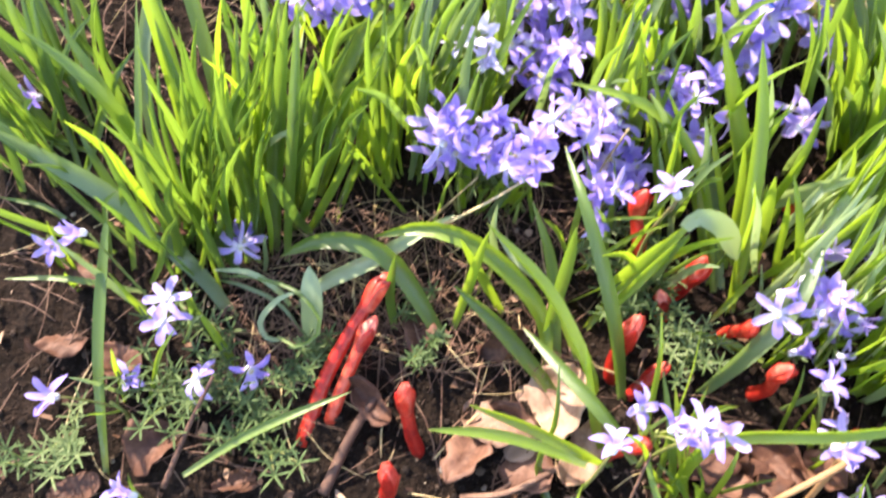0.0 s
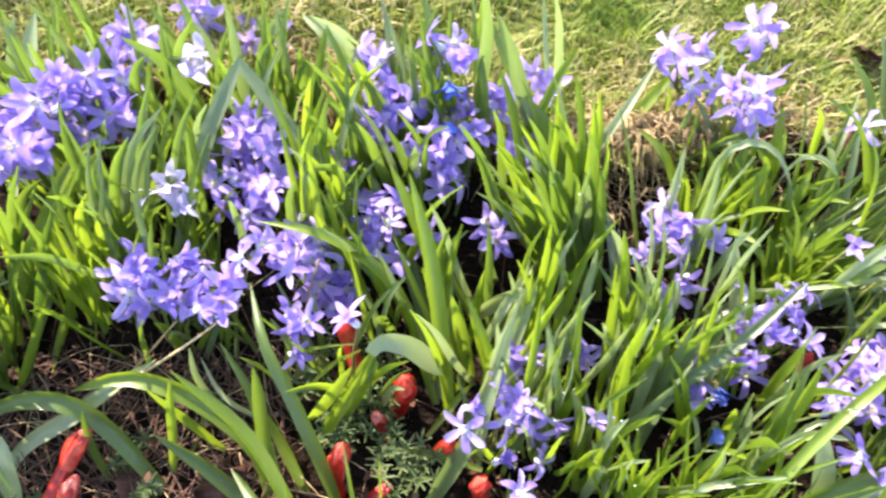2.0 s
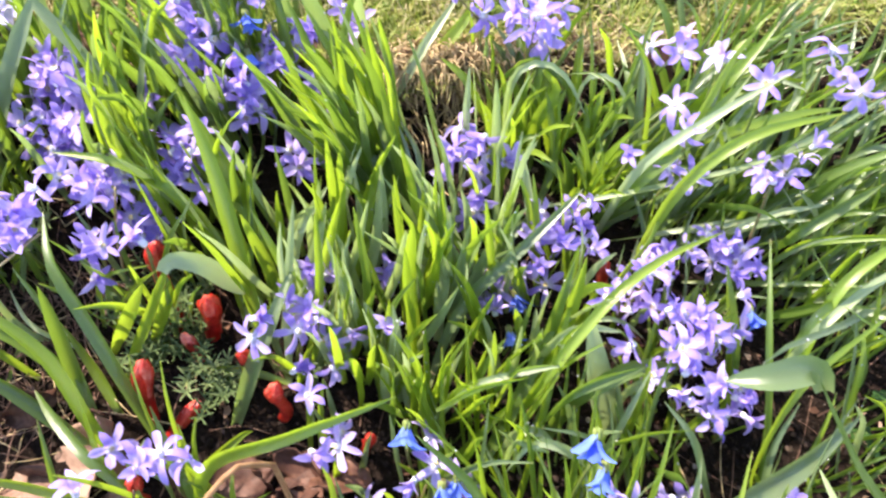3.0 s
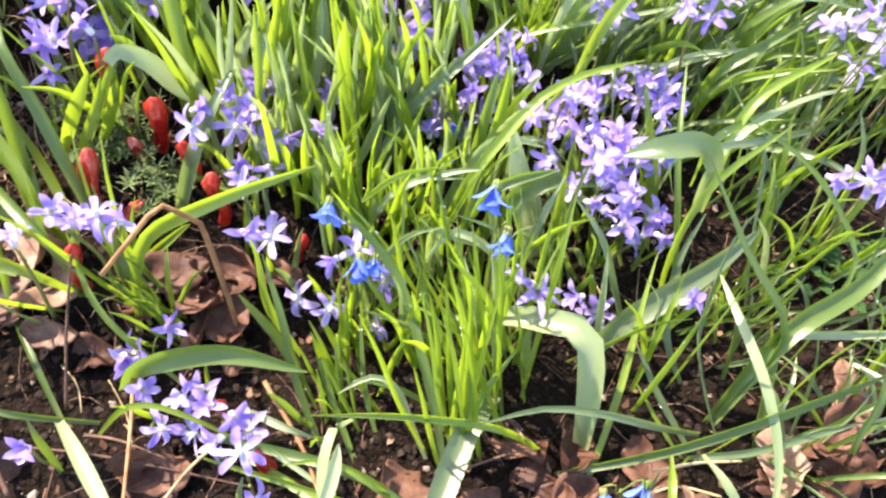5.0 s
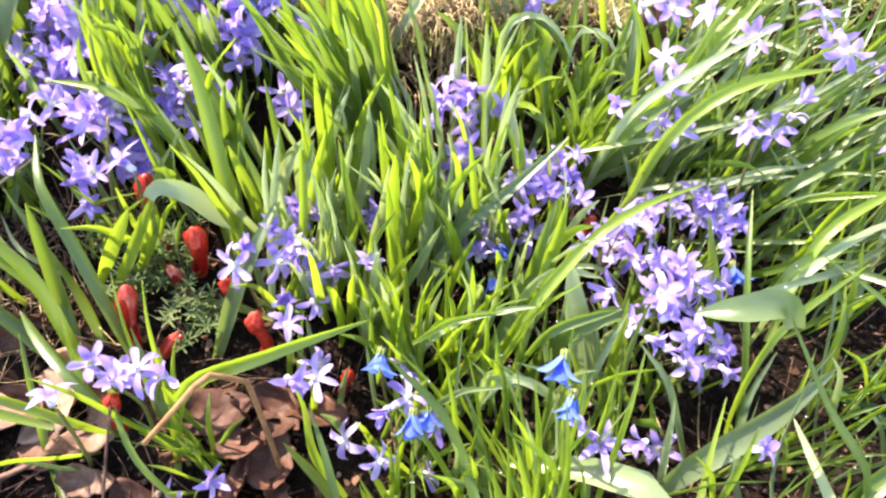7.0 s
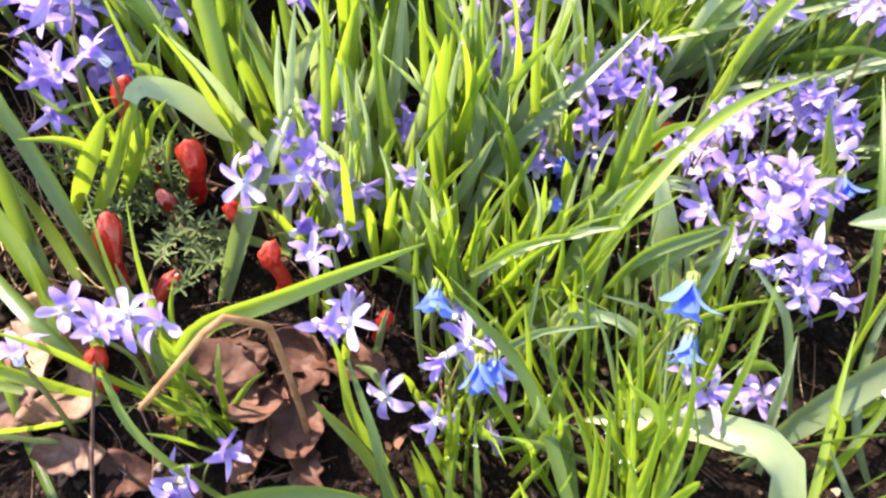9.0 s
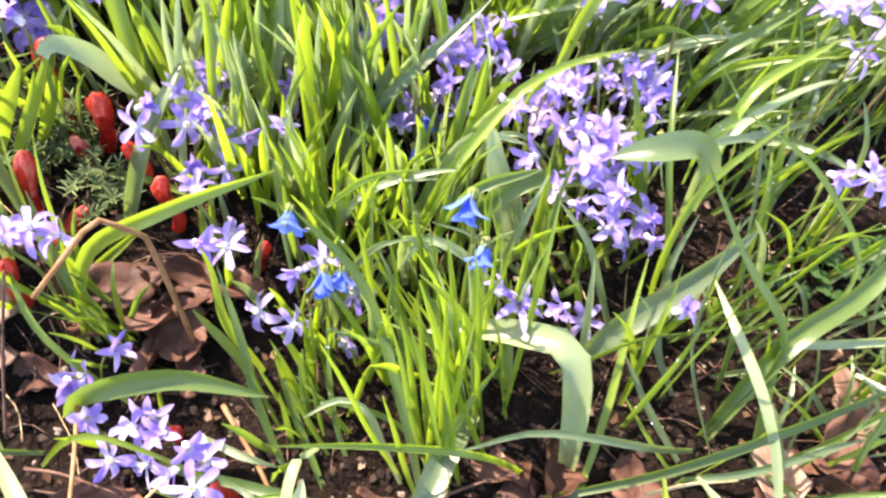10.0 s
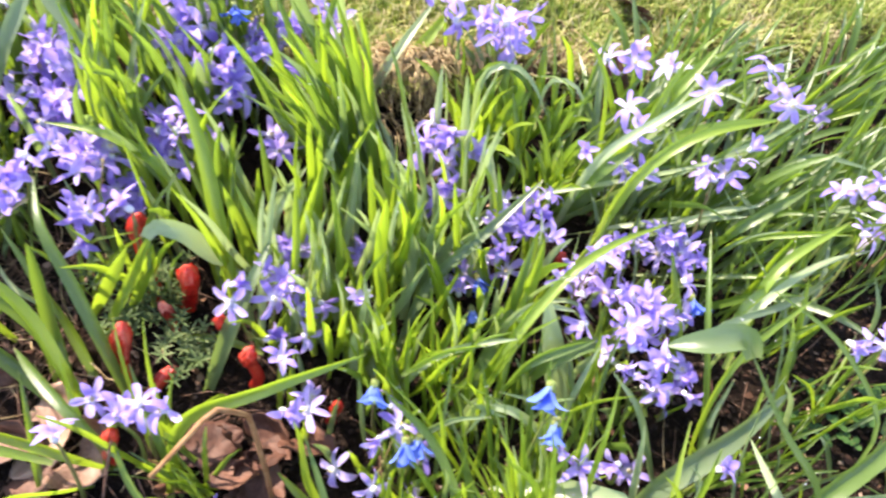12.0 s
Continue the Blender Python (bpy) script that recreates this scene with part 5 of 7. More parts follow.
blade(p, "g", 5.2, (0.599, -0.094, -0.003), (0.608, -0.068, 0.035), (0.618, -0.053, 0.06), (0.627, -0.025, 0.08))
p = clump(0.291, -0.061, "bright sunlit green strap leaves")
blade(p, "y", 5.2, (0.291, -0.061, 0.03), (0.232, -0.031, 0.03), (0.178, -0.002, 0.02))
blade(p, "p", 4.4, (0.264, -0.045, 0.03), (0.234, -0.018, 0.034), (0.211, 0.003, 0.03))
blade(p, "p", 8.1, (0.255, -0.062, 0.06), (0.263, -0.047, 0.065), (0.27, -0.027, 0.07))
blade(p, "g", 5.2, (0.28, -0.023, -0.003), (0.267, 0.026, 0.02), (0.26, 0.058, 0.05))
p = clump(0.478, -0.058, "bright sunlit green strap leaves")
blade(p, "y", 5.9, (0.478, -0.058, 0.035), (0.467, -0.08, 0.045), (0.462, -0.101, 0.035))
p = clump(0.346, -0.039, "bright sunlit green strap leaves")
blade(p, "y", 5.9, (0.346, -0.039, -0.003), (0.36, -0.006, 0.04), (0.394, 0.022, 0.065))
blade(p, "g", 6.7, (0.341, -0.009, -0.003), (0.339, 0.045, 0.05), (0.333, 0.084, 0.09))
blade(p, "g", 6.7, (0.337, -0.038, -0.003), (0.331, 0.011, 0.05), (0.318, 0.072, 0.09), (0.285, 0.103, 0.13))
blade(p, "p", 5.2, (0.326, -0.023, -0.003), (0.318, -0.004, 0.02), (0.31, 0.012, 0.046), (0.295, 0.02, 0.05), (0.273, 0.016, 0.04))
blade(p, "y", 5.2, (0.314, -0.062, -0.003), (0.289, -0.047, 0.04), (0.263, -0.03, 0.05), (0.235, -0.026, 0.045))
blade(p, "g", 4.4, (0.348, -0.009, -0.003), (0.326, 0.007, 0.03), (0.3, 0.019, 0.04), (0.27, 0.03, 0.035))
p = clump(0.431, -0.038, "bright sunlit green strap leaves")
blade(p, "p", 18.1, (0.431, -0.038, -0.003), (0.434, -0.01, 0.05), (0.432, 0.014, 0.077), (0.415, 0.03, 0.07), (0.389, 0.046, 0.056), (0.353, 0.059, 0.04))
blade(p, "g", 8.1, (0.408, -0.052, 0.015), (0.472, -0.055, 0.034), (0.527, -0.052, 0.05), (0.581, -0.047, 0.07), (0.626, -0.041, 0.08))
blade(p, "y", 5.9, (0.407, -0.034, -0.003), (0.387, -0.03, 0.03), (0.357, -0.026, 0.06), (0.303, -0.015, 0.07), (0.254, -0.005, 0.065))
p = clump(0.524, -0.035, "bright sunlit green strap leaves")
blade(p, "g", 7.4, (0.524, -0.035, -0.003), (0.565, -0.005, 0.07), (0.534, 0.036, 0.12), (0.507, 0.071, 0.166), (0.503, 0.077, 0.174))
blade(p, "g", 14.6, (0.524, -0.035, -0.003), (0.57, -0.002, 0.07), (0.635, 0.022, 0.08), (0.699, 0.062, 0.11))
blade(p, "p", 6.7, (0.524, -0.035, -0.003), (0.563, -0.003, 0.06), (0.61, -0.004, 0.06), (0.689, -0.011, 0.05), (0.733, -0.018, 0.045))
blade(p, "b", 5.2, (0.527, -0.04, -0.003), (0.476, -0.041, 0.04), (0.432, -0.034, 0.066), (0.397, -0.026, 0.07), (0.362, -0.028, 0.07), (0.353, -0.026, 0.06))
blade(p, "b", 5.9, (0.529, -0.056, -0.003), (0.519, 0.002, 0.04), (0.533, 0.034, 0.05), (0.55, 0.063, 0.09), (0.572, 0.079, 0.1))
blade(p, "b", 5.9, (0.509, -0.052, -0.003), (0.488, -0.014, 0.025), (0.475, 0.019, 0.05))
blade(p, "y", 3, (0.503, -0.056, -0.003), (0.488, -0.037, 0.015), (0.474, -0.004, 0.03))
blade(p, "g", 7.4, (0.554, -0.056, -0.003), (0.56, -0.018, 0.05), (0.575, 0.016, 0.08))
blade(p, "y", 5.9, (0.501, -0.058, -0.003), (0.54, -0.049, 0.04), (0.575, -0.03, 0.075), (0.61, -0.018, 0.09))
blade(p, "b", 5.2, (0.501, -0.058, -0.003), (0.493, -0.06, 0.03), (0.53, -0.066, 0.04), (0.606, -0.062, 0.05))
blade(p, "b", 5.9, (0.521, -0.003, -0.003), (0.508, 0.027, 0.03), (0.52, 0.065, 0.06), (0.539, 0.087, 0.09))
blade(p, "g", 5.9, (0.547, -0.009, -0.003), (0.551, 0.014, 0.04), (0.555, 0.036, 0.06))
blade(p, "p", 8.1, (0.496, -0.062, 0.04), (0.5, -0.079, 0.045), (0.506, -0.093, 0.04), (0.515, -0.104, 0.025))
blade(p, "b", 5.2, (0.556, -0.053, -0.003), (0.555, -0.079, 0.025), (0.567, -0.103, 0.035), (0.583, -0.13, 0.04))
p = clump(0.592, -0.007, "green strap leaves arching over the soil")
blade(p, "g", 3.7, (0.592, -0.007, -0.003), (0.612, 0.01, 0.06), (0.668, 0.057, 0.08), (0.695, 0.134, 0.12))
blade(p, "g", 3.7, (0.602, 0.007, 0.05), (0.637, 0.04, 0.08), (0.609, 0.089, 0.12), (0.567, 0.126, 0.14))
p = clump(0.258, -0.006, "green strap leaves arching over the soil")
blade(p, "g", 5.9, (0.258, -0.006, -0.003), (0.247, 0.032, 0.025), (0.243, 0.064, 0.06), (0.235, 0.104, 0.08))
blade(p, "g", 4.4, (0.296, -0.009, -0.003), (0.291, 0.024, 0.025), (0.294, 0.065, 0.06))
blade(p, "p", 8.1, (0.279, -0.006, 0.05), (0.268, -0.015, 0.06), (0.259, -0.037, 0.055), (0.256, -0.068, 0.04))
p = clump(0.378, 0.007, "bright sunlit green strap leaves")
blade(p, "b", 17.2, (0.378, 0.007, 0.02), (0.356, -0.016, 0.04), (0.343, -0.032, 0.036), (0.318, -0.073, 0.034), (0.298, -0.110, 0.030))
blade(p, "y", 8.9, (0.406, 0.016, -0.003), (0.408, 0.044, 0.03), (0.414, 0.076, 0.06))
p = clump(0.448, 0.024, "bluish-green strap leaf arching over the bed")
blade(p, "b", 18.1, (0.448, 0.024, -0.003), (0.47, 0.034, 0.037), (0.528, 0.051, 0.065), (0.578, 0.072, 0.086))
p = clump(0.337, 0.052, "bright sunlit green strap leaves")
blade(p, "y", 8.1, (0.337, 0.052, -0.003), (0.374, 0.117, 0.06), (0.402, 0.17, 0.095), (0.434, 0.225, 0.11))
p = clump(0.425, 0.088, "pale green strap leaf with sun glare in its colour")
blade(p, "p", 6.7, (0.425, 0.088, -0.001), (0.387, 0.091, 0.07), (0.36, 0.097, 0.089), (0.341, 0.088, 0.07))
p = clump(0.346, 0.100, "pale green strap leaf with sun glare in its colour")
blade(p, "p", 6.7, (0.346, 0.1, 0.05), (0.349, 0.1, 0.09), (0.37, 0.092, 0.08))
p = clump(0.555, 0.108, "bright sunlit green strap leaves")
blade(p, "y", 7.5, (0.555, 0.108, 0.06), (0.58, 0.144, 0.13), (0.65, 0.169, 0.15))
blade(p, "p", 5.9, (0.569, 0.127, 0.009), (0.559, 0.124, 0.11), (0.622, 0.149, 0.125), (0.678, 0.154, 0.13))
p = clump(0.114, 0.122, "green strap leaves arching over the soil")
blade(p, "g", 8.9, (0.114, 0.122, 0.05), (0.093, 0.142, 0.08), (0.069, 0.174, 0.08), (0.049, 0.205, 0.07))
p = clump(-0.228, 0.126, "green strap leaves arching over the soil")
blade(p, "g", 8.1, (-0.228, 0.126, 0.009), (-0.222, 0.192, 0.07), (-0.212, 0.27, 0.12))
p = clump(0.366, 0.139, "bright sunlit green strap leaves")
blade(p, "y", 7.4, (0.366, 0.139, 0.012), (0.375, 0.135, 0.08), (0.405, 0.154, 0.11), (0.436, 0.171, 0.132), (0.476, 0.189, 0.132), (0.524, 0.204, 0.125))
blade(p, "g", 7.4, (0.373, 0.118, 0.05), (0.392, 0.12, 0.1), (0.439, 0.124, 0.11))
p = clump(0.114, 0.169, "bright sunlit green strap leaves")
blade(p, "y", 8.7, (0.092, 0.168, 0.02), (0.089, 0.167, 0.07), (0.064, 0.214, 0.1), (0.025, 0.248, 0.13))
blade(p, "y", 8.9, (0.093, 0.191, 0.026), (0.079, 0.225, 0.05), (0.066, 0.248, 0.08))
p = clump(0.168, 0.172, "bluish-green strap leaf arching over the bed")
blade(p, "b", 11.5, (0.168, 0.172, 0.021), (0.191, 0.185, 0.08), (0.21, 0.203, 0.11), (0.23, 0.237, 0.122))
p = clump(0.310, 0.175, "bluish-green strap leaf arching over the bed")
blade(p, "b", 8.9, (0.31, 0.175, 0.022), (0.34, 0.209, 0.07), (0.385, 0.226, 0.11), (0.435, 0.252, 0.135))
p = clump(0.638, 0.200, "pale green strap leaf with sun glare in its colour")
blade(p, "p", 4.4, (0.638, 0.2, 0.028), (0.61, 0.22, 0.09), (0.59, 0.243, 0.12))
p = clump(0.004, 0.203, "bright sunlit green strap leaves")
blade(p, "y", 6.7, (0.008, 0.201, 0.028), (0.021, 0.237, 0.04), (0.035, 0.26, 0.06))
p = clump(0.073, 0.213, "bright sunlit green strap leaves")
blade(p, "p", 4.4, (0.074, 0.237, 0.055), (0.047, 0.251, 0.076), (0.03, 0.282, 0.08))
p = clump(0.193, 0.237, "bright sunlit green strap leaves")
blade(p, "g", 11.5, (0.193, 0.237, 0.038), (0.185, 0.307, 0.08), (0.171, 0.351, 0.11), (0.156, 0.404, 0.13))
blade(p, "y", 8.7, (0.187, 0.242, 0.039), (0.178, 0.289, 0.07), (0.163, 0.312, 0.1))
blade(p, "y", 8.7, (0.187, 0.238, 0.038), (0.176, 0.285, 0.09), (0.153, 0.308, 0.13), (0.121, 0.323, 0.15), (0.081, 0.339, 0.15))
blade(p, "y", 5.9, (0.177, 0.215, 0.05), (0.203, 0.237, 0.06), (0.214, 0.245, 0.06))
blade(p, "g", 5.2, (0.182, 0.249, 0.04), (0.197, 0.265, 0.09), (0.207, 0.304, 0.13))
p = clump(-0.094, 0.240, "green strap leaves arching over the soil")
blade(p, "b", 4.4, (-0.093, 0.205, 0.03), (-0.112, 0.232, 0.05), (-0.137, 0.243, 0.06), (-0.162, 0.254, 0.05))
p = clump(0.222, 0.269, "bright sunlit green strap leaves")
blade(p, "p", 6.7, (0.222, 0.269, 0.046), (0.233, 0.272, 0.1), (0.248, 0.284, 0.12), (0.261, 0.295, 0.128))
blade(p, "y", 4.4, (0.201, 0.255, 0.042), (0.186, 0.317, 0.08), (0.163, 0.341, 0.14))
blade(p, "y", 6.7, (0.226, 0.294, 0.053), (0.205, 0.329, 0.09), (0.186, 0.367, 0.14))
p = clump(-0.175, 0.279, "bright sunlit green strap leaves")
blade(p, "g", 8.1, (-0.175, 0.279, 0.049), (-0.168, 0.328, 0.13), (-0.173, 0.36, 0.19))
blade(p, "g", 7.4, (-0.167, 0.283, 0.05), (-0.167, 0.338, 0.13), (-0.174, 0.369, 0.17))
blade(p, "y", 6.7, (-0.159, 0.283, 0.05), (-0.139, 0.327, 0.12), (-0.128, 0.373, 0.18))
blade(p, "p", 3.7, (-0.159, 0.305, 0.055), (-0.137, 0.326, 0.08), (-0.11, 0.341, 0.1), (-0.088, 0.351, 0.1))
p = clump(0.418, 0.281, "green strap leaves arching over the soil")
blade(p, "p", 4.4, (0.418, 0.281, 0.08), (0.468, 0.26, 0.11), (0.549, 0.255, 0.125), (0.609, 0.256, 0.138))
blade(p, "g", 7.4, (0.424, 0.294, 0.053), (0.442, 0.319, 0.09), (0.436, 0.344, 0.14))
p = clump(-0.219, 0.283, "bright sunlit green strap leaves")
blade(p, "g", 6.7, (-0.219, 0.283, 0.05), (-0.193, 0.318, 0.14), (-0.187, 0.376, 0.19))
blade(p, "g", 6.7, (-0.182, 0.288, 0.051), (-0.154, 0.337, 0.12), (-0.143, 0.37, 0.15))
blade(p, "g", 8.9, (-0.211, 0.322, 0.06), (-0.212, 0.333, 0.15), (-0.232, 0.36, 0.19))
p = clump(0.312, 0.300, "green strap leaves arching over the soil")
blade(p, "g", 11.1, (0.312, 0.3, 0.054), (0.306, 0.318, 0.09), (0.292, 0.359, 0.13), (0.284, 0.409, 0.15), (0.279, 0.435, 0.16))
p = clump(0.449, 0.311, "green strap leaves arching over the soil")
blade(p, "g", 3, (0.449, 0.311, 0.057), (0.466, 0.321, 0.09), (0.478, 0.319, 0.13), (0.475, 0.316, 0.16), (0.467, 0.338, 0.16), (0.446, 0.35, 0.15))
p = clump(-0.100, 0.313, "bright sunlit green strap leaves")
blade(p, "g", 7.4, (-0.1, 0.313, 0.058), (-0.084, 0.348, 0.12), (-0.053, 0.37, 0.17))
blade(p, "y", 8.9, (-0.092, 0.313, 0.058), (-0.052, 0.354, 0.14), (-0.018, 0.371, 0.19))
p = clump(-0.208, 0.330, "green strap leaves arching over the soil")
blade(p, "g", 9.6, (-0.208, 0.33, 0.062), (-0.203, 0.323, 0.13), (-0.218, 0.332, 0.17), (-0.245, 0.344, 0.2))
blade(p, "g", 7.4, (-0.222, 0.339, 0.064), (-0.223, 0.359, 0.12), (-0.225, 0.369, 0.16))
p = clump(-0.086, 0.357, "bright sunlit green strap leaves")
blade(p, "y", 9.6, (-0.1, 0.349, 0.067), (-0.089, 0.386, 0.08), (-0.047, 0.392, 0.14), (-0.014, 0.401, 0.17))
blade(p, "y", 7.4, (-0.102, 0.321, 0.06), (-0.072, 0.36, 0.07), (-0.021, 0.365, 0.12), (0.031, 0.379, 0.15))
p = clump(-0.251, 0.362, "green strap leaves arching over the soil")
blade(p, "g", 6.7, (-0.251, 0.362, 0.07), (-0.281, 0.377, 0.09), (-0.299, 0.393, 0.14))
p = clump(0.296, 0.368, "green strap leaves arching over the soil")
blade(p, "p", 8.9, (0.296, 0.368, 0.072), (0.317, 0.39, 0.095), (0.34, 0.403, 0.125), (0.362, 0.42, 0.144), (0.394, 0.454, 0.156))
blade(p, "g", 10.4, (0.288, 0.342, 0.065), (0.289, 0.387, 0.1), (0.28, 0.419, 0.14), (0.271, 0.434, 0.15))
p = clump(-0.001, 0.369, "bright sunlit green strap leaves")
blade(p, "y", 5.2, (-0.004, 0.355, 0.067), (0.028, 0.366, 0.09), (0.065, 0.387, 0.125))
blade(p, "y", 5.9, (-0.016, 0.34, 0.065), (-0.014, 0.371, 0.08), (-0.004, 0.394, 0.12))
p = clump(0.244, 0.478, "bluish-green strap leaf arching over the bed")
blade(p, "b", 6.7, (0.244, 0.478, 0.1), (0.229, 0.502, 0.14), (0.216, 0.533, 0.18))

# leaves shaped along their lines in the camera's view, depth interpolated
p = clump(0.001, 0.206, "bluish-green strap leaf bent over in an arch")
blade(p, "g", 13, (0.001, 0.206, 0.03), (-0.011, 0.221, 0.049), (-0.025, 0.238, 0.072), (-0.039, 0.249, 0.089), (-0.058, 0.256, 0.096), (-0.085, 0.259, 0.092), (-0.111, 0.257, 0.076), twist=0.2)
p = clump(0.068, 0.19, "fresh green strap leaf arching over red shoots")
blade(p, "y", 12, (0.068, 0.19, 0.026), (0.064, 0.217, 0.056), (0.042, 0.239, 0.081), (0.015, 0.253, 0.1), (-0.014, 0.262, 0.102), (-0.047, 0.262, 0.092), twist=0.2)
p = clump(-0.107, 0.232, "pale sunlit strap leaf lying over the arched ones")
blade(p, "p", 11, (-0.107, 0.232, 0.036), (-0.087, 0.244, 0.057), (-0.05, 0.251, 0.079), (-0.019, 0.263, 0.092), (0.007, 0.273, 0.1), twist=0.2)
p = clump(-0.093, 0.211, "pale green strap leaf tip hanging down")
blade(p, "p", 14, (-0.093, 0.211, 0.044), (-0.087, 0.221, 0.077), (-0.087, 0.239, 0.096), twist=0.2)
p = clump(-0.102, 0.284, "bright sunlit narrow leaf standing straight")
blade(p, "y", 6, (-0.102, 0.284, 0.05), (-0.078, 0.299, 0.089), (-0.054, 0.312, 0.13), twist=0.2)
p = clump(-0.111, 0.301, "bright sunlit strap leaf leaning over the clump")
blade(p, "y", 11, (-0.111, 0.301, 0.055), (-0.086, 0.351, 0.101), (-0.065, 0.378, 0.127), (-0.04, 0.405, 0.155), (-0.014, 0.413, 0.167), twist=0.2)
p = clump(-0.094, 0.317, "broad bluish-green strap leaf with a pale edge")
blade(p, "b", 15, (-0.094, 0.317, 0.058), (-0.066, 0.366, 0.098), (-0.04, 0.387, 0.117), (-0.014, 0.407, 0.135), (0.004, 0.425, 0.15), (0.019, 0.441, 0.164), twist=0.2)
p = clump(0.001, 0.321, "long strap leaf folded over in a sharp bend")
blade(p, "b", 11, (0.001, 0.321, 0.06), (0.02, 0.364, 0.105), (0.046, 0.408, 0.153), (0.064, 0.429, 0.178), (0.079, 0.442, 0.194), (0.097, 0.42, 0.173), (0.123, 0.394, 0.148), (0.15, 0.37, 0.125), twist=0.2)
p = clump(0.012, 0.331, "tall fresh yellow-green strap leaf")
blade(p, "y", 9, (0.012, 0.331, 0.062), (0.022, 0.403, 0.119), (0.027, 0.445, 0.152), (0.024, 0.48, 0.179), (0.022, 0.509, 0.201), twist=0.2)
p = clump(-0.005, 0.332, "narrow yellow-green leaf leaning over flowers")
blade(p, "y", 5, (-0.005, 0.332, 0.062), (0.02, 0.357, 0.097), (0.041, 0.37, 0.117), (0.067, 0.382, 0.138), twist=0.2)
p = clump(-0.079, 0.303, "narrow yellow-green leaf leaning over flowers")
blade(p, "y", 8, (-0.079, 0.303, 0.055), (-0.044, 0.346, 0.106), (-0.005, 0.365, 0.135), (0.031, 0.376, 0.157), twist=0.2)
p = clump(0.121, 0.161, "long straight green leaf crossing the shoots")
blade(p, "g", 9.5, (0.118, 0.168, 0.02), (0.107, 0.197, 0.075), (0.095, 0.226, 0.113), (0.083, 0.252, 0.14), (0.075, 0.296, 0.141), twist=0.1)
p = clump(0.096, 0.218, "pale green leaf folded over beside red shoots")
blade(p, "y", 7.5, (0.096, 0.218, 0.033), (0.111, 0.229, 0.059), (0.126, 0.237, 0.083), (0.141, 0.245, 0.11), (0.152, 0.25, 0.129), twist=0.15)
blade(p, "p", 14, (0.145, 0.246, 0.123), (0.153, 0.25, 0.129), (0.172, 0.25, 0.116), (0.191, 0.244, 0.083), twist=0.15)
p = clump(0.09, 0.257, "thin yellow stem leaning on the folded leaf")
blade(p, "y", 3, (0.09, 0.257, 0.043), (0.102, 0.252, 0.075), (0.12, 0.256, 0.096), (0.14, 0.254, 0.115), twist=0.2)
p = clump(0.091, 0.276, "thin yellow stem leaning on the folded leaf")
blade(p, "y", 3, (0.091, 0.276, 0.048), (0.102, 0.266, 0.098), (0.118, 0.263, 0.108), (0.135, 0.258, 0.116), twist=0.2)
p = clump(0.204, 0.258, "thin yellow-green upright leaf")
blade(p, "y", 4.5, (0.204, 0.258, 0.043), (0.191, 0.281, 0.078), (0.179, 0.302, 0.113), (0.169, 0.32, 0.142), twist=0.2)
p = clump(0.205, 0.245, "short fresh leaf tip")
blade(p, "g", 8, (0.205, 0.245, 0.04), (0.21, 0.263, 0.075), (0.208, 0.283, 0.113), twist=0.2)
p = clump(0.215, 0.231, "pale-tipped leaf catching the sun")
blade(p, "p", 9, (0.215, 0.231, 0.036), (0.227, 0.24, 0.058), (0.245, 0.26, 0.102), (0.257, 0.274, 0.135), twist=0.2)
p = clump(0.269, 0.241, "pale-tipped leaf catching the sun")
blade(p, "p", 8, (0.269, 0.241, 0.039), (0.287, 0.263, 0.09), (0.297, 0.286, 0.143), twist=0.2)
p = clump(0.33, 0.202, "bluish-green leaf beaded with dew")
blade(p, "b", 11, (0.33, 0.202, 0.029), (0.34, 0.213, 0.051), (0.354, 0.226, 0.079), (0.369, 0.24, 0.112), twist=0.2)
p = clump(0.311, 0.308, "broad dark green upright leaf with a pale folded tip")
blade(p, "g", 19, (0.311, 0.308, 0.056), (0.302, 0.343, 0.104), (0.292, 0.372, 0.144), (0.279, 0.39, 0.171), (0.268, 0.412, 0.171), twist=0.2)
p = clump(-0.123, 0.282, "tall narrow green leaf in the bright clump")
blade(p, "y", 8, (-0.123, 0.282, 0.049), (-0.117, 0.321, 0.094), (-0.112, 0.358, 0.136), (-0.107, 0.387, 0.17), twist=0.2)
p = clump(-0.209, 0.328, "tall curved leaf at the clump's outer side")
blade(p, "b", 9, (-0.209, 0.328, 0.061), (-0.208, 0.383, 0.124), (-0.194, 0.416, 0.162), (-0.179, 0.441, 0.194), (-0.159, 0.458, 0.218), twist=0.2)
p = clump(-0.183, 0.31, "broad bright leaf of the tall clump")
blade(p, "g", 13, (-0.183, 0.31, 0.057), (-0.177, 0.352, 0.117), (-0.181, 0.375, 0.151), (-0.183, 0.403, 0.196), (-0.181, 0.415, 0.217), twist=0.2)
p = clump(-0.157, 0.308, "broad green leaf of the tall clump")
blade(p, "g", 11, (-0.157, 0.308, 0.056), (-0.157, 0.367, 0.114), (-0.167, 0.409, 0.156), (-0.178, 0.446, 0.194), (-0.183, 0.474, 0.222), twist=0.2)
p = clump(-0.148, 0.229, "broad bluish-green leaf leaning over the weeds")
blade(p, "b", 15, (-0.148, 0.229, 0.036), (-0.166, 0.25, 0.061), (-0.195, 0.271, 0.09), (-0.225, 0.289, 0.118), (-0.265, 0.302, 0.148), (-0.279, 0.307, 0.159), twist=0.2)
p = clump(0.076, 0.193, "narrow green leaf standing among shoots")
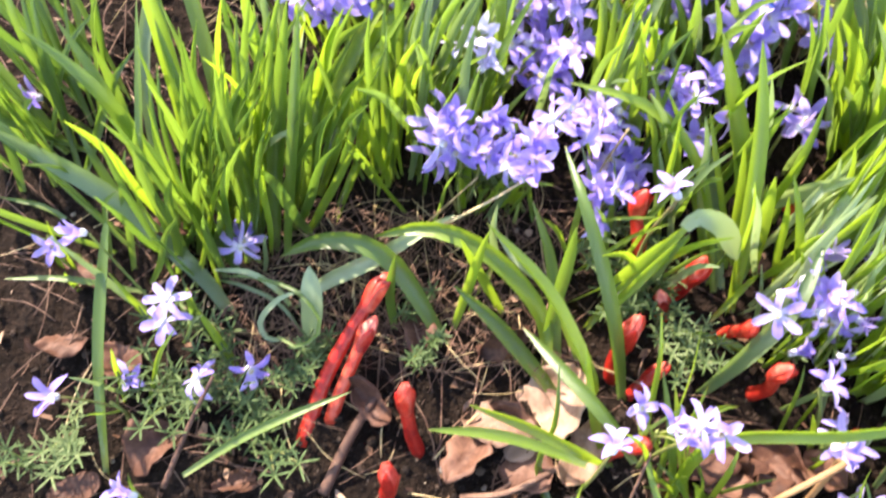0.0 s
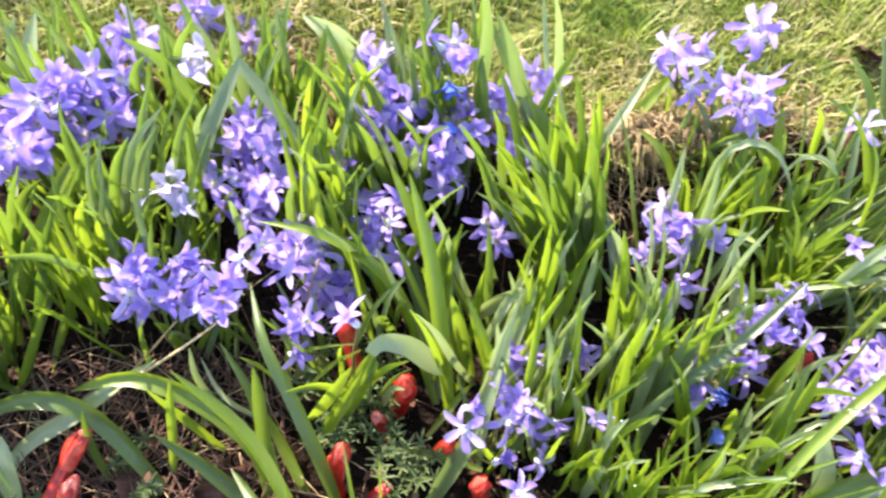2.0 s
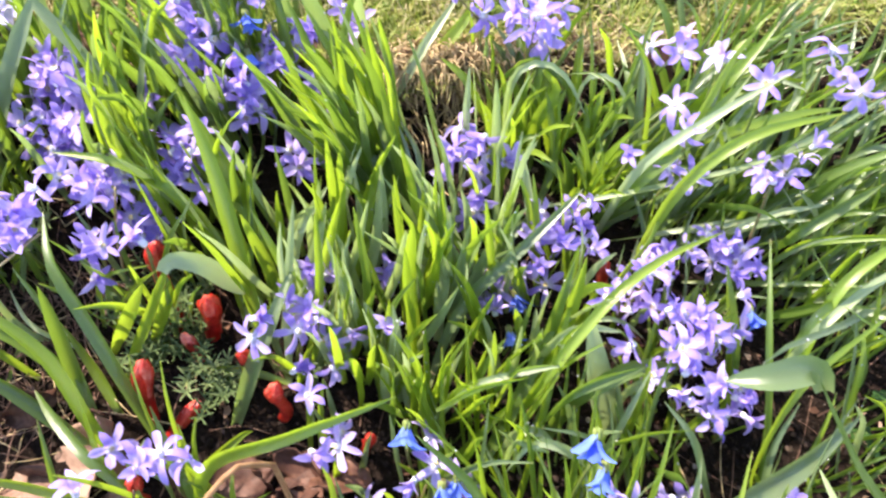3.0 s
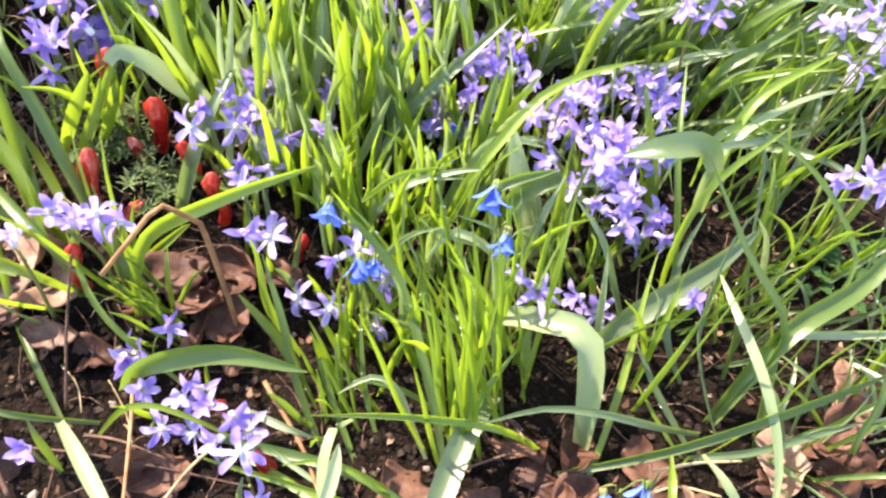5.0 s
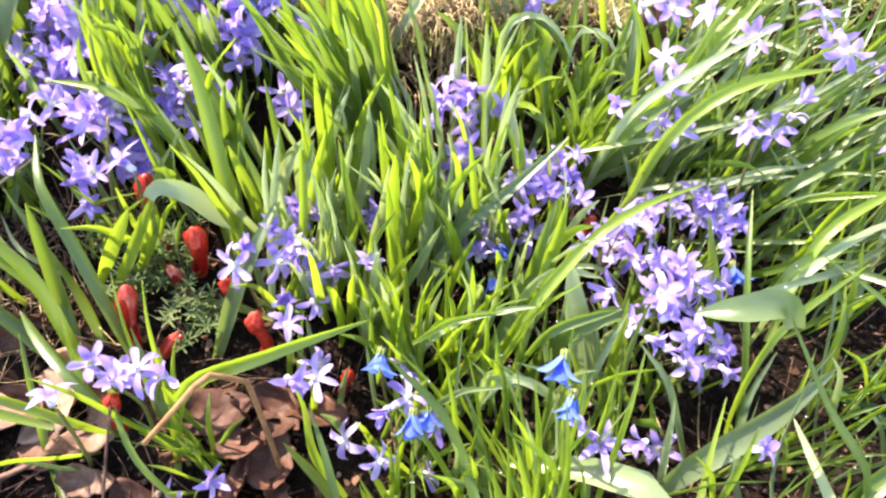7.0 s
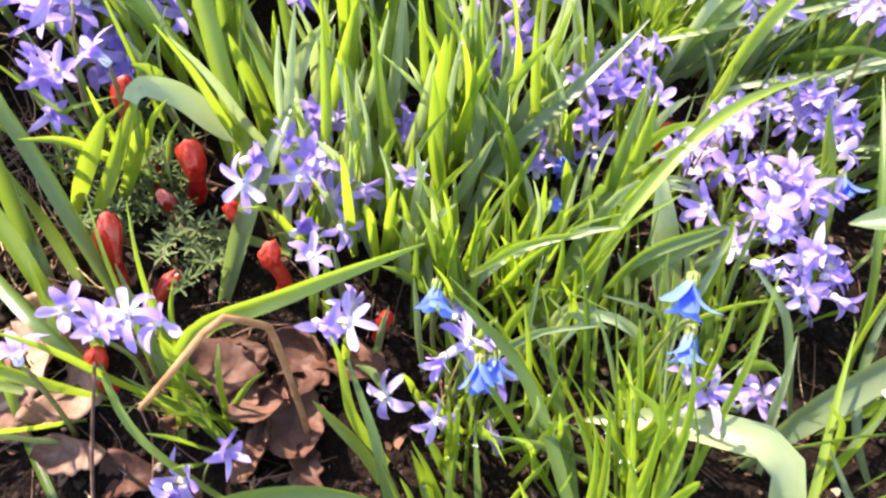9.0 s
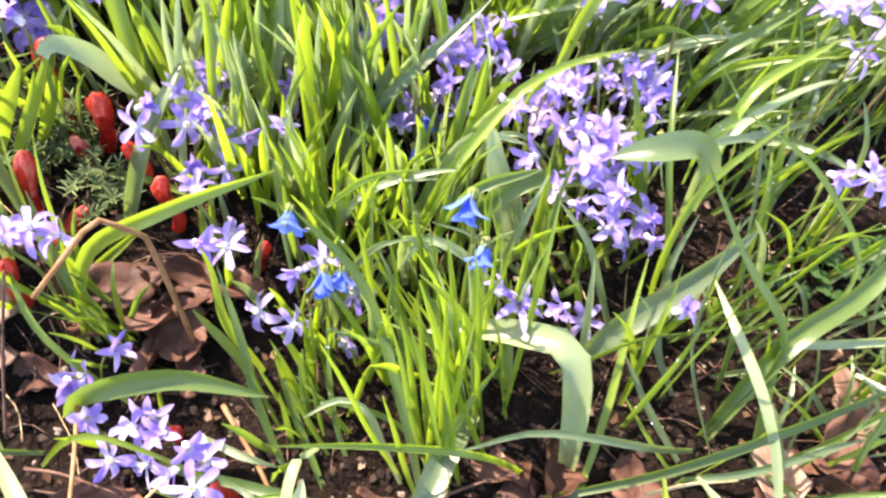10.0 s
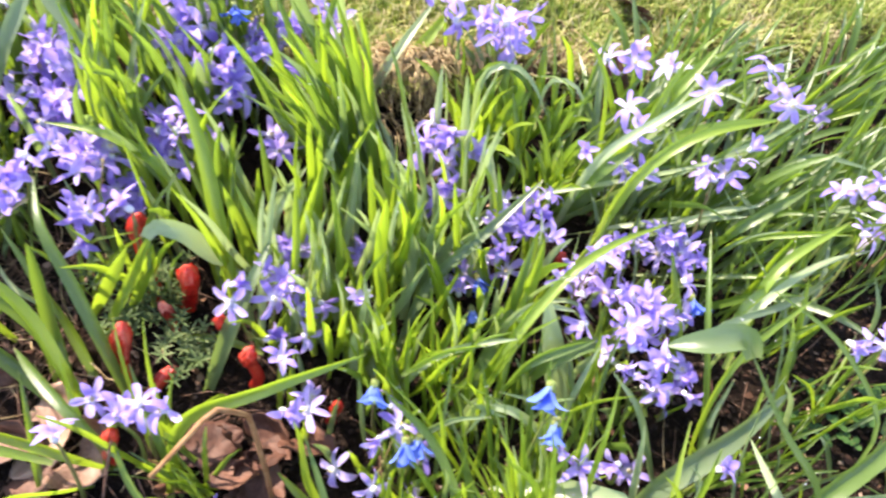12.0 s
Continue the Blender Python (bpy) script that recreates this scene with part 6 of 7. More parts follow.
blade(p, "g", 8, (0.076, 0.193, 0.026), (0.072, 0.216, 0.058), (0.067, 0.242, 0.094), (0.054, 0.264, 0.128), twist=0.2)
p = clump(0.077, 0.17, "green leaf leaning over the dark soil")
blade(p, "g", 11, (0.077, 0.17, 0.02), (0.05, 0.195, 0.048), (0.029, 0.212, 0.069), (0.005, 0.227, 0.088), twist=0.2)
p = clump(0.197, 0.257, "bright green leaf behind the red buds")
blade(p, "y", 7, (0.197, 0.257, 0.043), (0.194, 0.276, 0.092), (0.189, 0.286, 0.122), (0.184, 0.292, 0.145), twist=0.2)
p = clump(0.218, 0.28, "bright green leaf behind the red buds")
blade(p, "y", 6, (0.218, 0.28, 0.049), (0.222, 0.287, 0.097), (0.225, 0.29, 0.135), twist=0.2)
p = clump(0.317, 0.095, "broad green strap leaf standing at a slant")
blade(p, "g", 10, (0.317, 0.095, 0.001), (0.358, 0.132, 0.042), (0.391, 0.169, 0.081), (0.416, 0.205, 0.118), twist=0.15)
p = clump(0.379, 0.114, "green strap leaf arching towards the lilac flowers")
blade(p, "g", 13, (0.379, 0.114, 0.006), (0.399, 0.13, 0.048), (0.419, 0.132, 0.074), (0.446, 0.135, 0.084), (0.479, 0.132, 0.074), twist=0.15)
p = clump(0.439, 0.127, "pale strap leaf arching beside a broken one")
blade(p, "p", 7, (0.439, 0.127, 0.009), (0.441, 0.128, 0.062), (0.459, 0.127, 0.072), (0.481, 0.121, 0.056), twist=0.15)
p = clump(0.447, 0.111, "narrow upright leaf before lilac flowers")
blade(p, "g", 6, (0.447, 0.111, 0.005), (0.456, 0.14, 0.068), (0.46, 0.156, 0.105), twist=0.15)
p = clump(0.529, 0.108, "narrow upright leaf before lilac flowers")
blade(p, "y", 7.5, (0.529, 0.108, 0.004), (0.525, 0.147, 0.071), (0.516, 0.178, 0.125), twist=0.15)
p = clump(0.305, 0.146, "pale thin arching leaf")
blade(p, "p", 5, (0.305, 0.146, 0.014), (0.319, 0.143, 0.066), (0.345, 0.145, 0.087), (0.38, 0.149, 0.078), twist=0.15)
p = clump(0.529, 0.326, "broad bright leaf swept over by wind")
blade(p, "y", 12, (0.529, 0.326, 0.061), (0.552, 0.331, 0.101), (0.579, 0.329, 0.145), (0.62, 0.352, 0.171), twist=0.15)
p = clump(0.463, 0.268, "broad dark green leaf swept over by wind")
blade(p, "g", 17, (0.463, 0.268, 0.046), (0.484, 0.273, 0.076), (0.507, 0.277, 0.111), (0.54, 0.293, 0.135), twist=0.15)
p = clump(0.541, 0.293, "long thin pale leaf swept sideways")
blade(p, "p", 5, (0.541, 0.293, 0.052), (0.555, 0.269, 0.099), (0.582, 0.26, 0.127), (0.632, 0.267, 0.139), (0.683, 0.282, 0.152), twist=0.15)
p = clump(0.555, 0.248, "long thin pale leaf swept sideways")
blade(p, "p", 5, (0.555, 0.248, 0.041), (0.553, 0.222, 0.097), (0.586, 0.224, 0.107), (0.62, 0.223, 0.107), twist=0.15)
p = clump(0.41, 0.17, "pale thin leaf arching over")
blade(p, "p", 4.5, (0.41, 0.17, 0.02), (0.415, 0.171, 0.074), (0.431, 0.175, 0.085), (0.451, 0.171, 0.079), (0.467, 0.164, 0.062), twist=0.15)
p = clump(0.65, 0.225, "pale curled strap leaf")
blade(p, "p", 6, (0.65, 0.225, 0.035), (0.627, 0.228, 0.089), (0.608, 0.237, 0.111), twist=0.15)
p = clump(0.437, 0.117, "broad pale leaf stub standing upright")
blade(p, "p", 20, (0.437, 0.117, 0.007), (0.425, 0.131, 0.053), (0.417, 0.149, 0.093), (0.416, 0.165, 0.112), twist=0.0)
p = clump(0.594, 0.222, "glossy green leaf swept sideways over others")
blade(p, "g", 9, (0.594, 0.222, 0.034), (0.588, 0.204, 0.102), (0.616, 0.207, 0.123), (0.653, 0.216, 0.135), twist=0.15)
p = clump(0.559, 0.314, "bright leaf swept sideways over others")
blade(p, "y", 8, (0.559, 0.314, 0.058), (0.563, 0.285, 0.133), (0.61, 0.285, 0.143), (0.658, 0.285, 0.143), twist=0.15)
p = clump(0.181, 0.462, "pale leaf tip leaning towards the lawn")
blade(p, "p", 13, (0.181, 0.462, 0.096), (0.17, 0.467, 0.142), (0.152, 0.467, 0.187), (0.13, 0.459, 0.216), twist=0.15)
p = clump(0.321, 0.397, "bright yellow-green leaf crossing the bare lawn edge")
blade(p, "y", 11, (0.321, 0.397, 0.079), (0.345, 0.411, 0.101), (0.377, 0.428, 0.127), (0.412, 0.447, 0.157), twist=0.15)
p = clump(-0.122, 0.274, "broad upright leaf before the bright clump")
blade(p, "g", 11, (-0.122, 0.274, 0.047), (-0.113, 0.299, 0.102), (-0.099, 0.323, 0.166), (-0.085, 0.338, 0.223), twist=0.15)
p = clump(0.049, 0.252, "thin pale leaf curving to the soil")
blade(p, "p", 5, (0.049, 0.252, 0.042), (0.036, 0.256, 0.068), (0.031, 0.262, 0.092), (0.033, 0.268, 0.119), twist=0.15)
p = clump(0.33, 0.263, "thin pale leaf with a hooked tip")
blade(p, "p", 5, (0.33, 0.263, 0.045), (0.332, 0.297, 0.071), (0.334, 0.334, 0.099), (0.324, 0.357, 0.116), twist=0.15)
p = clump(0.387, 0.145, "broad fresh green leaf standing at a slant")
blade(p, "y", 10, (0.387, 0.145, 0.014), (0.401, 0.167, 0.064), (0.412, 0.183, 0.108), (0.417, 0.194, 0.14), twist=0.15)
p = clump(0.344, 0.22, "long bluish-green leaf beaded with dew")
blade(p, "b", 9, (0.344, 0.22, 0.033), (0.367, 0.243, 0.055), (0.394, 0.264, 0.075), (0.428, 0.277, 0.091), twist=0.15)
p = clump(0.208, 0.266, "broad bright leaf leaning towards lilac flowers")
blade(p, "y", 12, (0.208, 0.266, 0.045), (0.204, 0.292, 0.084), (0.191, 0.321, 0.13), (0.171, 0.35, 0.18), twist=0.15)
p = clump(-0.101, 0.455, "tall pale green upright leaf tip")
blade(p, "p", 14, (-0.101, 0.455, 0.094), (-0.095, 0.487, 0.124), (-0.088, 0.519, 0.153), (-0.078, 0.542, 0.175), twist=0.15)
p = clump(-0.172, 0.292, "broad bright leaf at the clump's outer side")
blade(p, "y", 11, (-0.172, 0.292, 0.052), (-0.17, 0.332, 0.125), (-0.173, 0.36, 0.185), (-0.174, 0.372, 0.217), (-0.164, 0.382, 0.249), twist=0.15)
p = clump(-0.158, 0.316, "thin pale leaf with a drooping tip")
blade(p, "p", 5, (-0.158, 0.316, 0.058), (-0.129, 0.315, 0.106), (-0.104, 0.309, 0.139), (-0.085, 0.317, 0.142), twist=0.15)
p = clump(-0.103, 0.216, "thin pale curled leaf lying on the litter")
blade(p, "p", 4, (-0.103, 0.216, 0.032), (-0.121, 0.211, 0.044), (-0.125, 0.219, 0.056), (-0.11, 0.227, 0.073), (-0.094, 0.23, 0.079), twist=0.0)
p = clump(-0.108, 0.235, "thin pale arching leaf over dead stalks")
blade(p, "p", 4, (-0.108, 0.235, 0.037), (-0.111, 0.234, 0.07), (-0.128, 0.242, 0.082), (-0.154, 0.247, 0.078), twist=0.0)
p = clump(0.246, 0.44, "tall greyish-green leaf before the lawn")
blade(p, "b", 12, (0.246, 0.44, 0.091), (0.248, 0.439, 0.159), (0.247, 0.432, 0.211), (0.24, 0.422, 0.259), twist=0.15)
p = clump(0.303, 0.424, "greyish-green leaf leaning before the lawn")
blade(p, "b", 12, (0.303, 0.424, 0.086), (0.281, 0.425, 0.145), (0.266, 0.421, 0.194), (0.247, 0.41, 0.246), twist=0.15)
p = clump(0.317, 0.432, "pale upright leaf before the lawn")
blade(p, "p", 8, (0.317, 0.432, 0.089), (0.308, 0.436, 0.149), (0.3, 0.434, 0.204), (0.291, 0.43, 0.241), twist=0.15)
p = clump(0.04, 0.229, "fresh green leaf beside an arched one")
blade(p, "y", 6.5, (0.04, 0.229, 0.036), (0.021, 0.238, 0.086), (0.009, 0.242, 0.122), twist=0.15)
p = clump(0.003, 0.217, "yellow-green leaf standing over dark soil")
blade(p, "y", 6.5, (0.003, 0.217, 0.033), (0.013, 0.229, 0.073), (0.021, 0.237, 0.111), (0.026, 0.241, 0.132), twist=0.15)
p = clump(0.066, 0.205, "broad green leaf standing over dark soil")
blade(p, "g", 8.6, (0.066, 0.205, 0.029), (0.071, 0.221, 0.078), (0.075, 0.232, 0.119), (0.076, 0.238, 0.141), twist=0.15)
p = clump(0.098, 0.223, "bright leaf between the red shoots")
blade(p, "y", 6.5, (0.098, 0.223, 0.034), (0.112, 0.223, 0.067), (0.131, 0.233, 0.1), (0.14, 0.237, 0.121), twist=0.15)
p = clump(-0.036, 0.218, "green leaf standing among dry stalks")
blade(p, "g", 6.5, (-0.036, 0.218, 0.033), (-0.037, 0.23, 0.073), (-0.031, 0.238, 0.111), twist=0.15)
# yellow and pale kinds below put the sun on the leaf into its colour
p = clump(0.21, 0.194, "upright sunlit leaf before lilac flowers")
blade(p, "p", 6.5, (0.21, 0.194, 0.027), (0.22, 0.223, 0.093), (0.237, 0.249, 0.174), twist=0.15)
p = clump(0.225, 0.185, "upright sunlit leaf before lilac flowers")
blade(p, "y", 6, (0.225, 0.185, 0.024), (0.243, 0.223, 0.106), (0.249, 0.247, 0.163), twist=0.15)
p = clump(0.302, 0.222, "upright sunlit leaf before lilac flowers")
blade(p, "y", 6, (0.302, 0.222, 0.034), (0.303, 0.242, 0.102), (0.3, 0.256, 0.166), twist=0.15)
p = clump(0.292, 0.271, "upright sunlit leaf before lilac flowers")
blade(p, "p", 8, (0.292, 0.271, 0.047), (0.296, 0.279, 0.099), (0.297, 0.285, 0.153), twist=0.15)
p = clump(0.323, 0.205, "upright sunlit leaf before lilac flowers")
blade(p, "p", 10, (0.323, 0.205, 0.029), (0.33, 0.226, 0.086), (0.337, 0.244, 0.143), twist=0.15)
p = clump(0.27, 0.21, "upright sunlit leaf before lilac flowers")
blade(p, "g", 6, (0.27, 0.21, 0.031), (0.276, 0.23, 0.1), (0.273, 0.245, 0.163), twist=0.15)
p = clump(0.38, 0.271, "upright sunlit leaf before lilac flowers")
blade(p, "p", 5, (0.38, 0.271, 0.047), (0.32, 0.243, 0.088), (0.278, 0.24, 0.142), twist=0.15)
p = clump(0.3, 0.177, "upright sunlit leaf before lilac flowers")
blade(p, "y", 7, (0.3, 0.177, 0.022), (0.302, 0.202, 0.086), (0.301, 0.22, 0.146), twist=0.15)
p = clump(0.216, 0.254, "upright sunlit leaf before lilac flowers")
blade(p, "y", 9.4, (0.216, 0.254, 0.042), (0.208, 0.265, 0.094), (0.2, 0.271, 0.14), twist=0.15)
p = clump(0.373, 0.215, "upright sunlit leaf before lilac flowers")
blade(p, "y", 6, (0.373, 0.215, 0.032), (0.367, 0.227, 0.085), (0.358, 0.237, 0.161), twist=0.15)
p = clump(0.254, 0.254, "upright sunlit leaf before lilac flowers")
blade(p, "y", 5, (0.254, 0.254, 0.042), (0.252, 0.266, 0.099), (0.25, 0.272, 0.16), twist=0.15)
p = clump(0.411, 0.352, "pale leaf curled over beside the lawn edge")
blade(p, "p", 6, (0.411, 0.352, 0.068), (0.41, 0.356, 0.142), (0.428, 0.355, 0.161), (0.448, 0.345, 0.154), (0.465, 0.329, 0.125), twist=0.15)
p = clump(0.473, 0.359, "thin pale leaf looped over beside the lawn edge")
blade(p, "p", 4, (0.473, 0.359, 0.069), (0.466, 0.348, 0.14), (0.481, 0.345, 0.149), (0.496, 0.334, 0.136), (0.489, 0.324, 0.103), twist=0.15)
p = clump(0.428, 0.339, "broad bright leaf of the tuft by the lawn edge")
blade(p, "y", 10, (0.428, 0.339, 0.064), (0.43, 0.342, 0.108), (0.444, 0.346, 0.139), (0.43, 0.348, 0.16), twist=0.15)
p = clump(0.468, 0.267, "long pale-backed leaf swept sideways")
blade(p, "p", 7, (0.468, 0.267, 0.046), (0.48, 0.261, 0.137), (0.518, 0.262, 0.177), (0.577, 0.274, 0.2), twist=0.15)
p = clump(0.48, 0.227, "long pale-backed leaf swept sideways")
blade(p, "y", 9, (0.48, 0.227, 0.035), (0.503, 0.24, 0.131), (0.547, 0.247, 0.173), (0.614, 0.247, 0.183), twist=0.15)
p = clump(0.466, 0.277, "long green leaf swept sideways")
blade(p, "g", 10, (0.466, 0.277, 0.048), (0.481, 0.261, 0.117), (0.518, 0.267, 0.158), (0.557, 0.285, 0.193), twist=0.15)
p = clump(0.196, 0.223, "broad fresh leaf rising beside a red bud")
blade(p, "y", 11, (0.196, 0.223, 0.034), (0.193, 0.255, 0.096), (0.189, 0.29, 0.155), (0.18, 0.321, 0.203), twist=0.15)
p = clump(0.384, 0.163, "broad fresh leaf among lilac flowers")
blade(p, "g", 9, (0.384, 0.163, 0.019), (0.392, 0.169, 0.073), (0.401, 0.182, 0.117), (0.409, 0.194, 0.14), twist=0.15)
p = clump(0.537, 0.12, "upright green leaf among lilac flowers")
blade(p, "g", 8, (0.537, 0.12, 0.007), (0.527, 0.138, 0.065), (0.515, 0.156, 0.11), (0.509, 0.173, 0.134), twist=0.15)
p = clump(0.352, 0.108, "pale leaf bent over in an arch")
blade(p, "p", 8, (0.352, 0.108, 0.004), (0.353, 0.115, 0.049), (0.368, 0.115, 0.059), (0.383, 0.109, 0.048), twist=0.15)
p = clump(0.318, 0.164, "pale thin leaf crossing the clump")
blade(p, "p", 5, (0.318, 0.164, 0.019), (0.338, 0.148, 0.078), (0.371, 0.142, 0.096), (0.393, 0.141, 0.096), twist=0.15)
p = clump(0.384, 0.163, "pale thin leaf arching over the clump")
blade(p, "p", 6, (0.384, 0.163, 0.019), (0.387, 0.16, 0.081), (0.409, 0.163, 0.102), (0.442, 0.159, 0.091), twist=0.15)
p = clump(0.247, 0.049, "short fresh leaf standing by fallen leaves")
blade(p, "y", 7, (0.247, 0.049, -0.003), (0.236, 0.07, 0.023), (0.215, 0.092, 0.053), twist=0.15)
p = clump(0.128, 0.14, "fresh leaf leaning over dry leaves")
blade(p, "y", 7, (0.128, 0.14, 0.013), (0.173, 0.157, 0.04), (0.184, 0.156, 0.05), twist=0.15)
# sunlight on these leaves comes from their yellow and pale colours
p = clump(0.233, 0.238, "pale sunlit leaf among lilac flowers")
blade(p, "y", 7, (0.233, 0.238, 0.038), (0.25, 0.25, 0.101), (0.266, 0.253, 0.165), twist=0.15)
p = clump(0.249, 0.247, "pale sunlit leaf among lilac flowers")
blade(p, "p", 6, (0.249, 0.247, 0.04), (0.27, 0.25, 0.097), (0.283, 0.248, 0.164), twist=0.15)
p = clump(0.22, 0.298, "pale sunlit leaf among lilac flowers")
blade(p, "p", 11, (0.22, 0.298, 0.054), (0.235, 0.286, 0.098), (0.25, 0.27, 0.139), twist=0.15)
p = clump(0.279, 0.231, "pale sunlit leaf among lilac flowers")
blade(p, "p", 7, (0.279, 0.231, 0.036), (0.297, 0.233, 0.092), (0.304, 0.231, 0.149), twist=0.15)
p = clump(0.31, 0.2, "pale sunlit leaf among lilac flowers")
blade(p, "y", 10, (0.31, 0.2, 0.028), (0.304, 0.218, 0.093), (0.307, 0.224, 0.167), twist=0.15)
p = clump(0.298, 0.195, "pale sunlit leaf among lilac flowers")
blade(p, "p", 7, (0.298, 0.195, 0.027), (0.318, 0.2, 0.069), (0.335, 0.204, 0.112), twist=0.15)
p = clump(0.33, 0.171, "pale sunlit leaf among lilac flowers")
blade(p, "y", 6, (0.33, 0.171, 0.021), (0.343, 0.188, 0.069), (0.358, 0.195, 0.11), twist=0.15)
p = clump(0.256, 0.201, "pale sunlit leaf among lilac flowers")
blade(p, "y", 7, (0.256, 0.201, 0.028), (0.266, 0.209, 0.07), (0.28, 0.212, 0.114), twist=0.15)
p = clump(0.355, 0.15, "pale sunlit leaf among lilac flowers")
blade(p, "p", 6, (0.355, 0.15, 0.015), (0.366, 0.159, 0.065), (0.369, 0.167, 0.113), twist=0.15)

# broad leaves kept uncovered in the camera's view
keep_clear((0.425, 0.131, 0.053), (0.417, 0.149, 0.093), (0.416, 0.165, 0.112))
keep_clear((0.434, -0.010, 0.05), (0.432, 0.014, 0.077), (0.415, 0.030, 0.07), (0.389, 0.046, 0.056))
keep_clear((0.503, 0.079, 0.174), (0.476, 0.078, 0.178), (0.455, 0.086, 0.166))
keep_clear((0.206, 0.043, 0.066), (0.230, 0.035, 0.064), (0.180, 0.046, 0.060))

# ---- drifts of leaves between the flowers ----
grow_tufts()
# the dark kind stands for shade over the bed's left side
drift(84, -0.140, 0.298, 0.065, 0.045, 0.135, 0.205, (0.19, 0.06), (4.5, 8.5), "gdgdgyd", (0.0, 0.18), 0.17, "tall clump of narrow leaves, some toned dark as in shade", 12)
drift(48, -0.265, 0.345, 0.08, 0.075, 0.10, 0.17, (-0.06, 0.12), (5, 9), "dgd", (0.1, 0.4), 0.24, "clump of strap leaves toned dark as in shade, leaning outwards", 8)
drift(54, -0.045, 0.370, 0.075, 0.045, 0.12, 0.185, (0.16, 0.05), (5.5, 10), "gggyb", (0.0, 0.25), 0.18)
drift(40, -0.08, 0.450, 0.10, 0.035, 0.095, 0.155, (0.05, 0.0), (7, 12), "gggb", (0.0, 0.3), 0.2)
drift(48, 0.085, 0.375, 0.06, 0.045, 0.11, 0.165, (0.02, 0.05), (5, 9.5), "ggyb", (0.0, 0.3), 0.2)
drift(48, 0.205, 0.385, 0.06, 0.035, 0.11, 0.165, (-0.14, 0.05), (5, 9.5), "gggb", (0.0, 0.3), 0.18)
drift(70, 0.280, 0.345, 0.055, 0.035, 0.115, 0.175, (-0.30, 0.06), (5.5, 10), "ggbgy", (0.0, 0.22), 0.13, "clump of long green leaves leaning together", 10)
# pale kinds in this drift and the next hold painted leaf sheen
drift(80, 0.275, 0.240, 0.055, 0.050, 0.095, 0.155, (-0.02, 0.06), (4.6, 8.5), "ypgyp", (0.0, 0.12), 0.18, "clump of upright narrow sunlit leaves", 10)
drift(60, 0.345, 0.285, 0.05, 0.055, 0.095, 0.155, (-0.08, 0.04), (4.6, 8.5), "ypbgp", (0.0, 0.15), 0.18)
drift(80, 0.445, 0.325, 0.055, 0.045, 0.060, 0.103, (0.08, 0.05), (4.9, 9.0), "yyg", (0.1, 0.5), 0.25, "tuft of broad bright green leaves by the lawn edge", 8)
drift(80, 0.520, 0.270, 0.065, 0.06, 0.09, 0.16, (0.60, 0.20), (4.5, 9), "gggbgb", (0.0, 0.6), 0.40, "leaves swept sideways over one another", 10)
drift(100, 0.640, 0.240, 0.08, 0.07, 0.09, 0.17, (0.65, 0.20), (4.5, 9), "gggbgb", (0.0, 0.6), 0.42, "leaves swept sideways over one another", 10)
drift(70, 0.620, 0.355, 0.09, 0.035, 0.08, 0.13, (0.5, 0.1), (4, 8), "yggbg", (0.0, 0.6), 0.36, "leaves swept sideways over one another", 10)
drift(60, 0.780, 0.330, 0.08, 0.06, 0.08, 0.14, (0.5, 0.1), (4, 8), "yggbg", (0.0, 0.6), 0.36, "leaves swept sideways over one another", 10)
drift(48, 0.760, 0.220, 0.06, 0.08, 0.077, 0.129, (0.6, 0.2), (4.1, 7.4), "gggb", (0.0, 0.4), 0.25)
drift(56, 0.385, 0.200, 0.045, 0.045, 0.08, 0.135, (-0.10, 0.05), (5, 8.5), "ypyp", (0.0, 0.2), 0.2)
drift(30, 0.490, 0.190, 0.05, 0.05, 0.057, 0.095, (0.20, 0.10), (3.7, 6.6), "ggyb", (0.0, 0.4), 0.25)
drift(52, 0.368, 0.070, 0.048, 0.05, 0.10, 0.165, (-0.06, 0.18), (3.2, 6), "yygyb", (0.0, 0.25), 0.24)
drift(48, 0.330, 0.140, 0.04, 0.035, 0.085, 0.14, (0.0, 0.12), (3.6, 6.8), "ypyg", (0.0, 0.25), 0.22)
drift(18, 0.430, 0.090, 0.040, 0.03, 0.09, 0.15, (-0.02, 0.15), (3.5, 7), "gyb", (0.0, 0.35), 0.25, each=6)
drift(40, 0.285, 0.185, 0.04, 0.028, 0.08, 0.125, (-0.06, 0.10), (5, 8.5), "ypyp", (0.0, 0.2), 0.18, "clump of upright narrow sunlit leaves", 8)
drift(24, 0.290, 0.060, 0.025, 0.035, 0.057, 0.095, (0.0, 0.05), (3.3, 5.7), "yg", (0.0, 0.3), 0.22)
drift(18, 0.160, 0.110, 0.03, 0.02, 0.057, 0.085, (-0.25, 0.1), (2.9, 4.9), "yg", (0.0, 0.3), 0.2, "tuft of thin yellow-green leaves among fallen leaves", 9)
drift(24, 0.560, 0.040, 0.04, 0.05, 0.048, 0.095, (0.25, 0.05), (2.9, 5.7), "gyb", (0.0, 0.6), 0.35, each=6)
drift(24, 0.690, 0.010, 0.07, 0.06, 0.057, 0.104, (0.5, 0.0), (2.5, 4.9), "gybp", (0.1, 0.7), 0.45, "thin trailing leaves lying low over fallen leaves", 6)
drift(8, 0.090, 0.255, 0.05, 0.03, 0.075, 0.12, (-0.05, 0.08), (4.5, 7), "gyb", (0.0, 0.3), 0.2)
drift(24, 0.16, 0.30, 0.05, 0.03, 0.09, 0.14, (-0.05, 0.08), (4.5, 8), "gyb", (0.0, 0.3), 0.2)
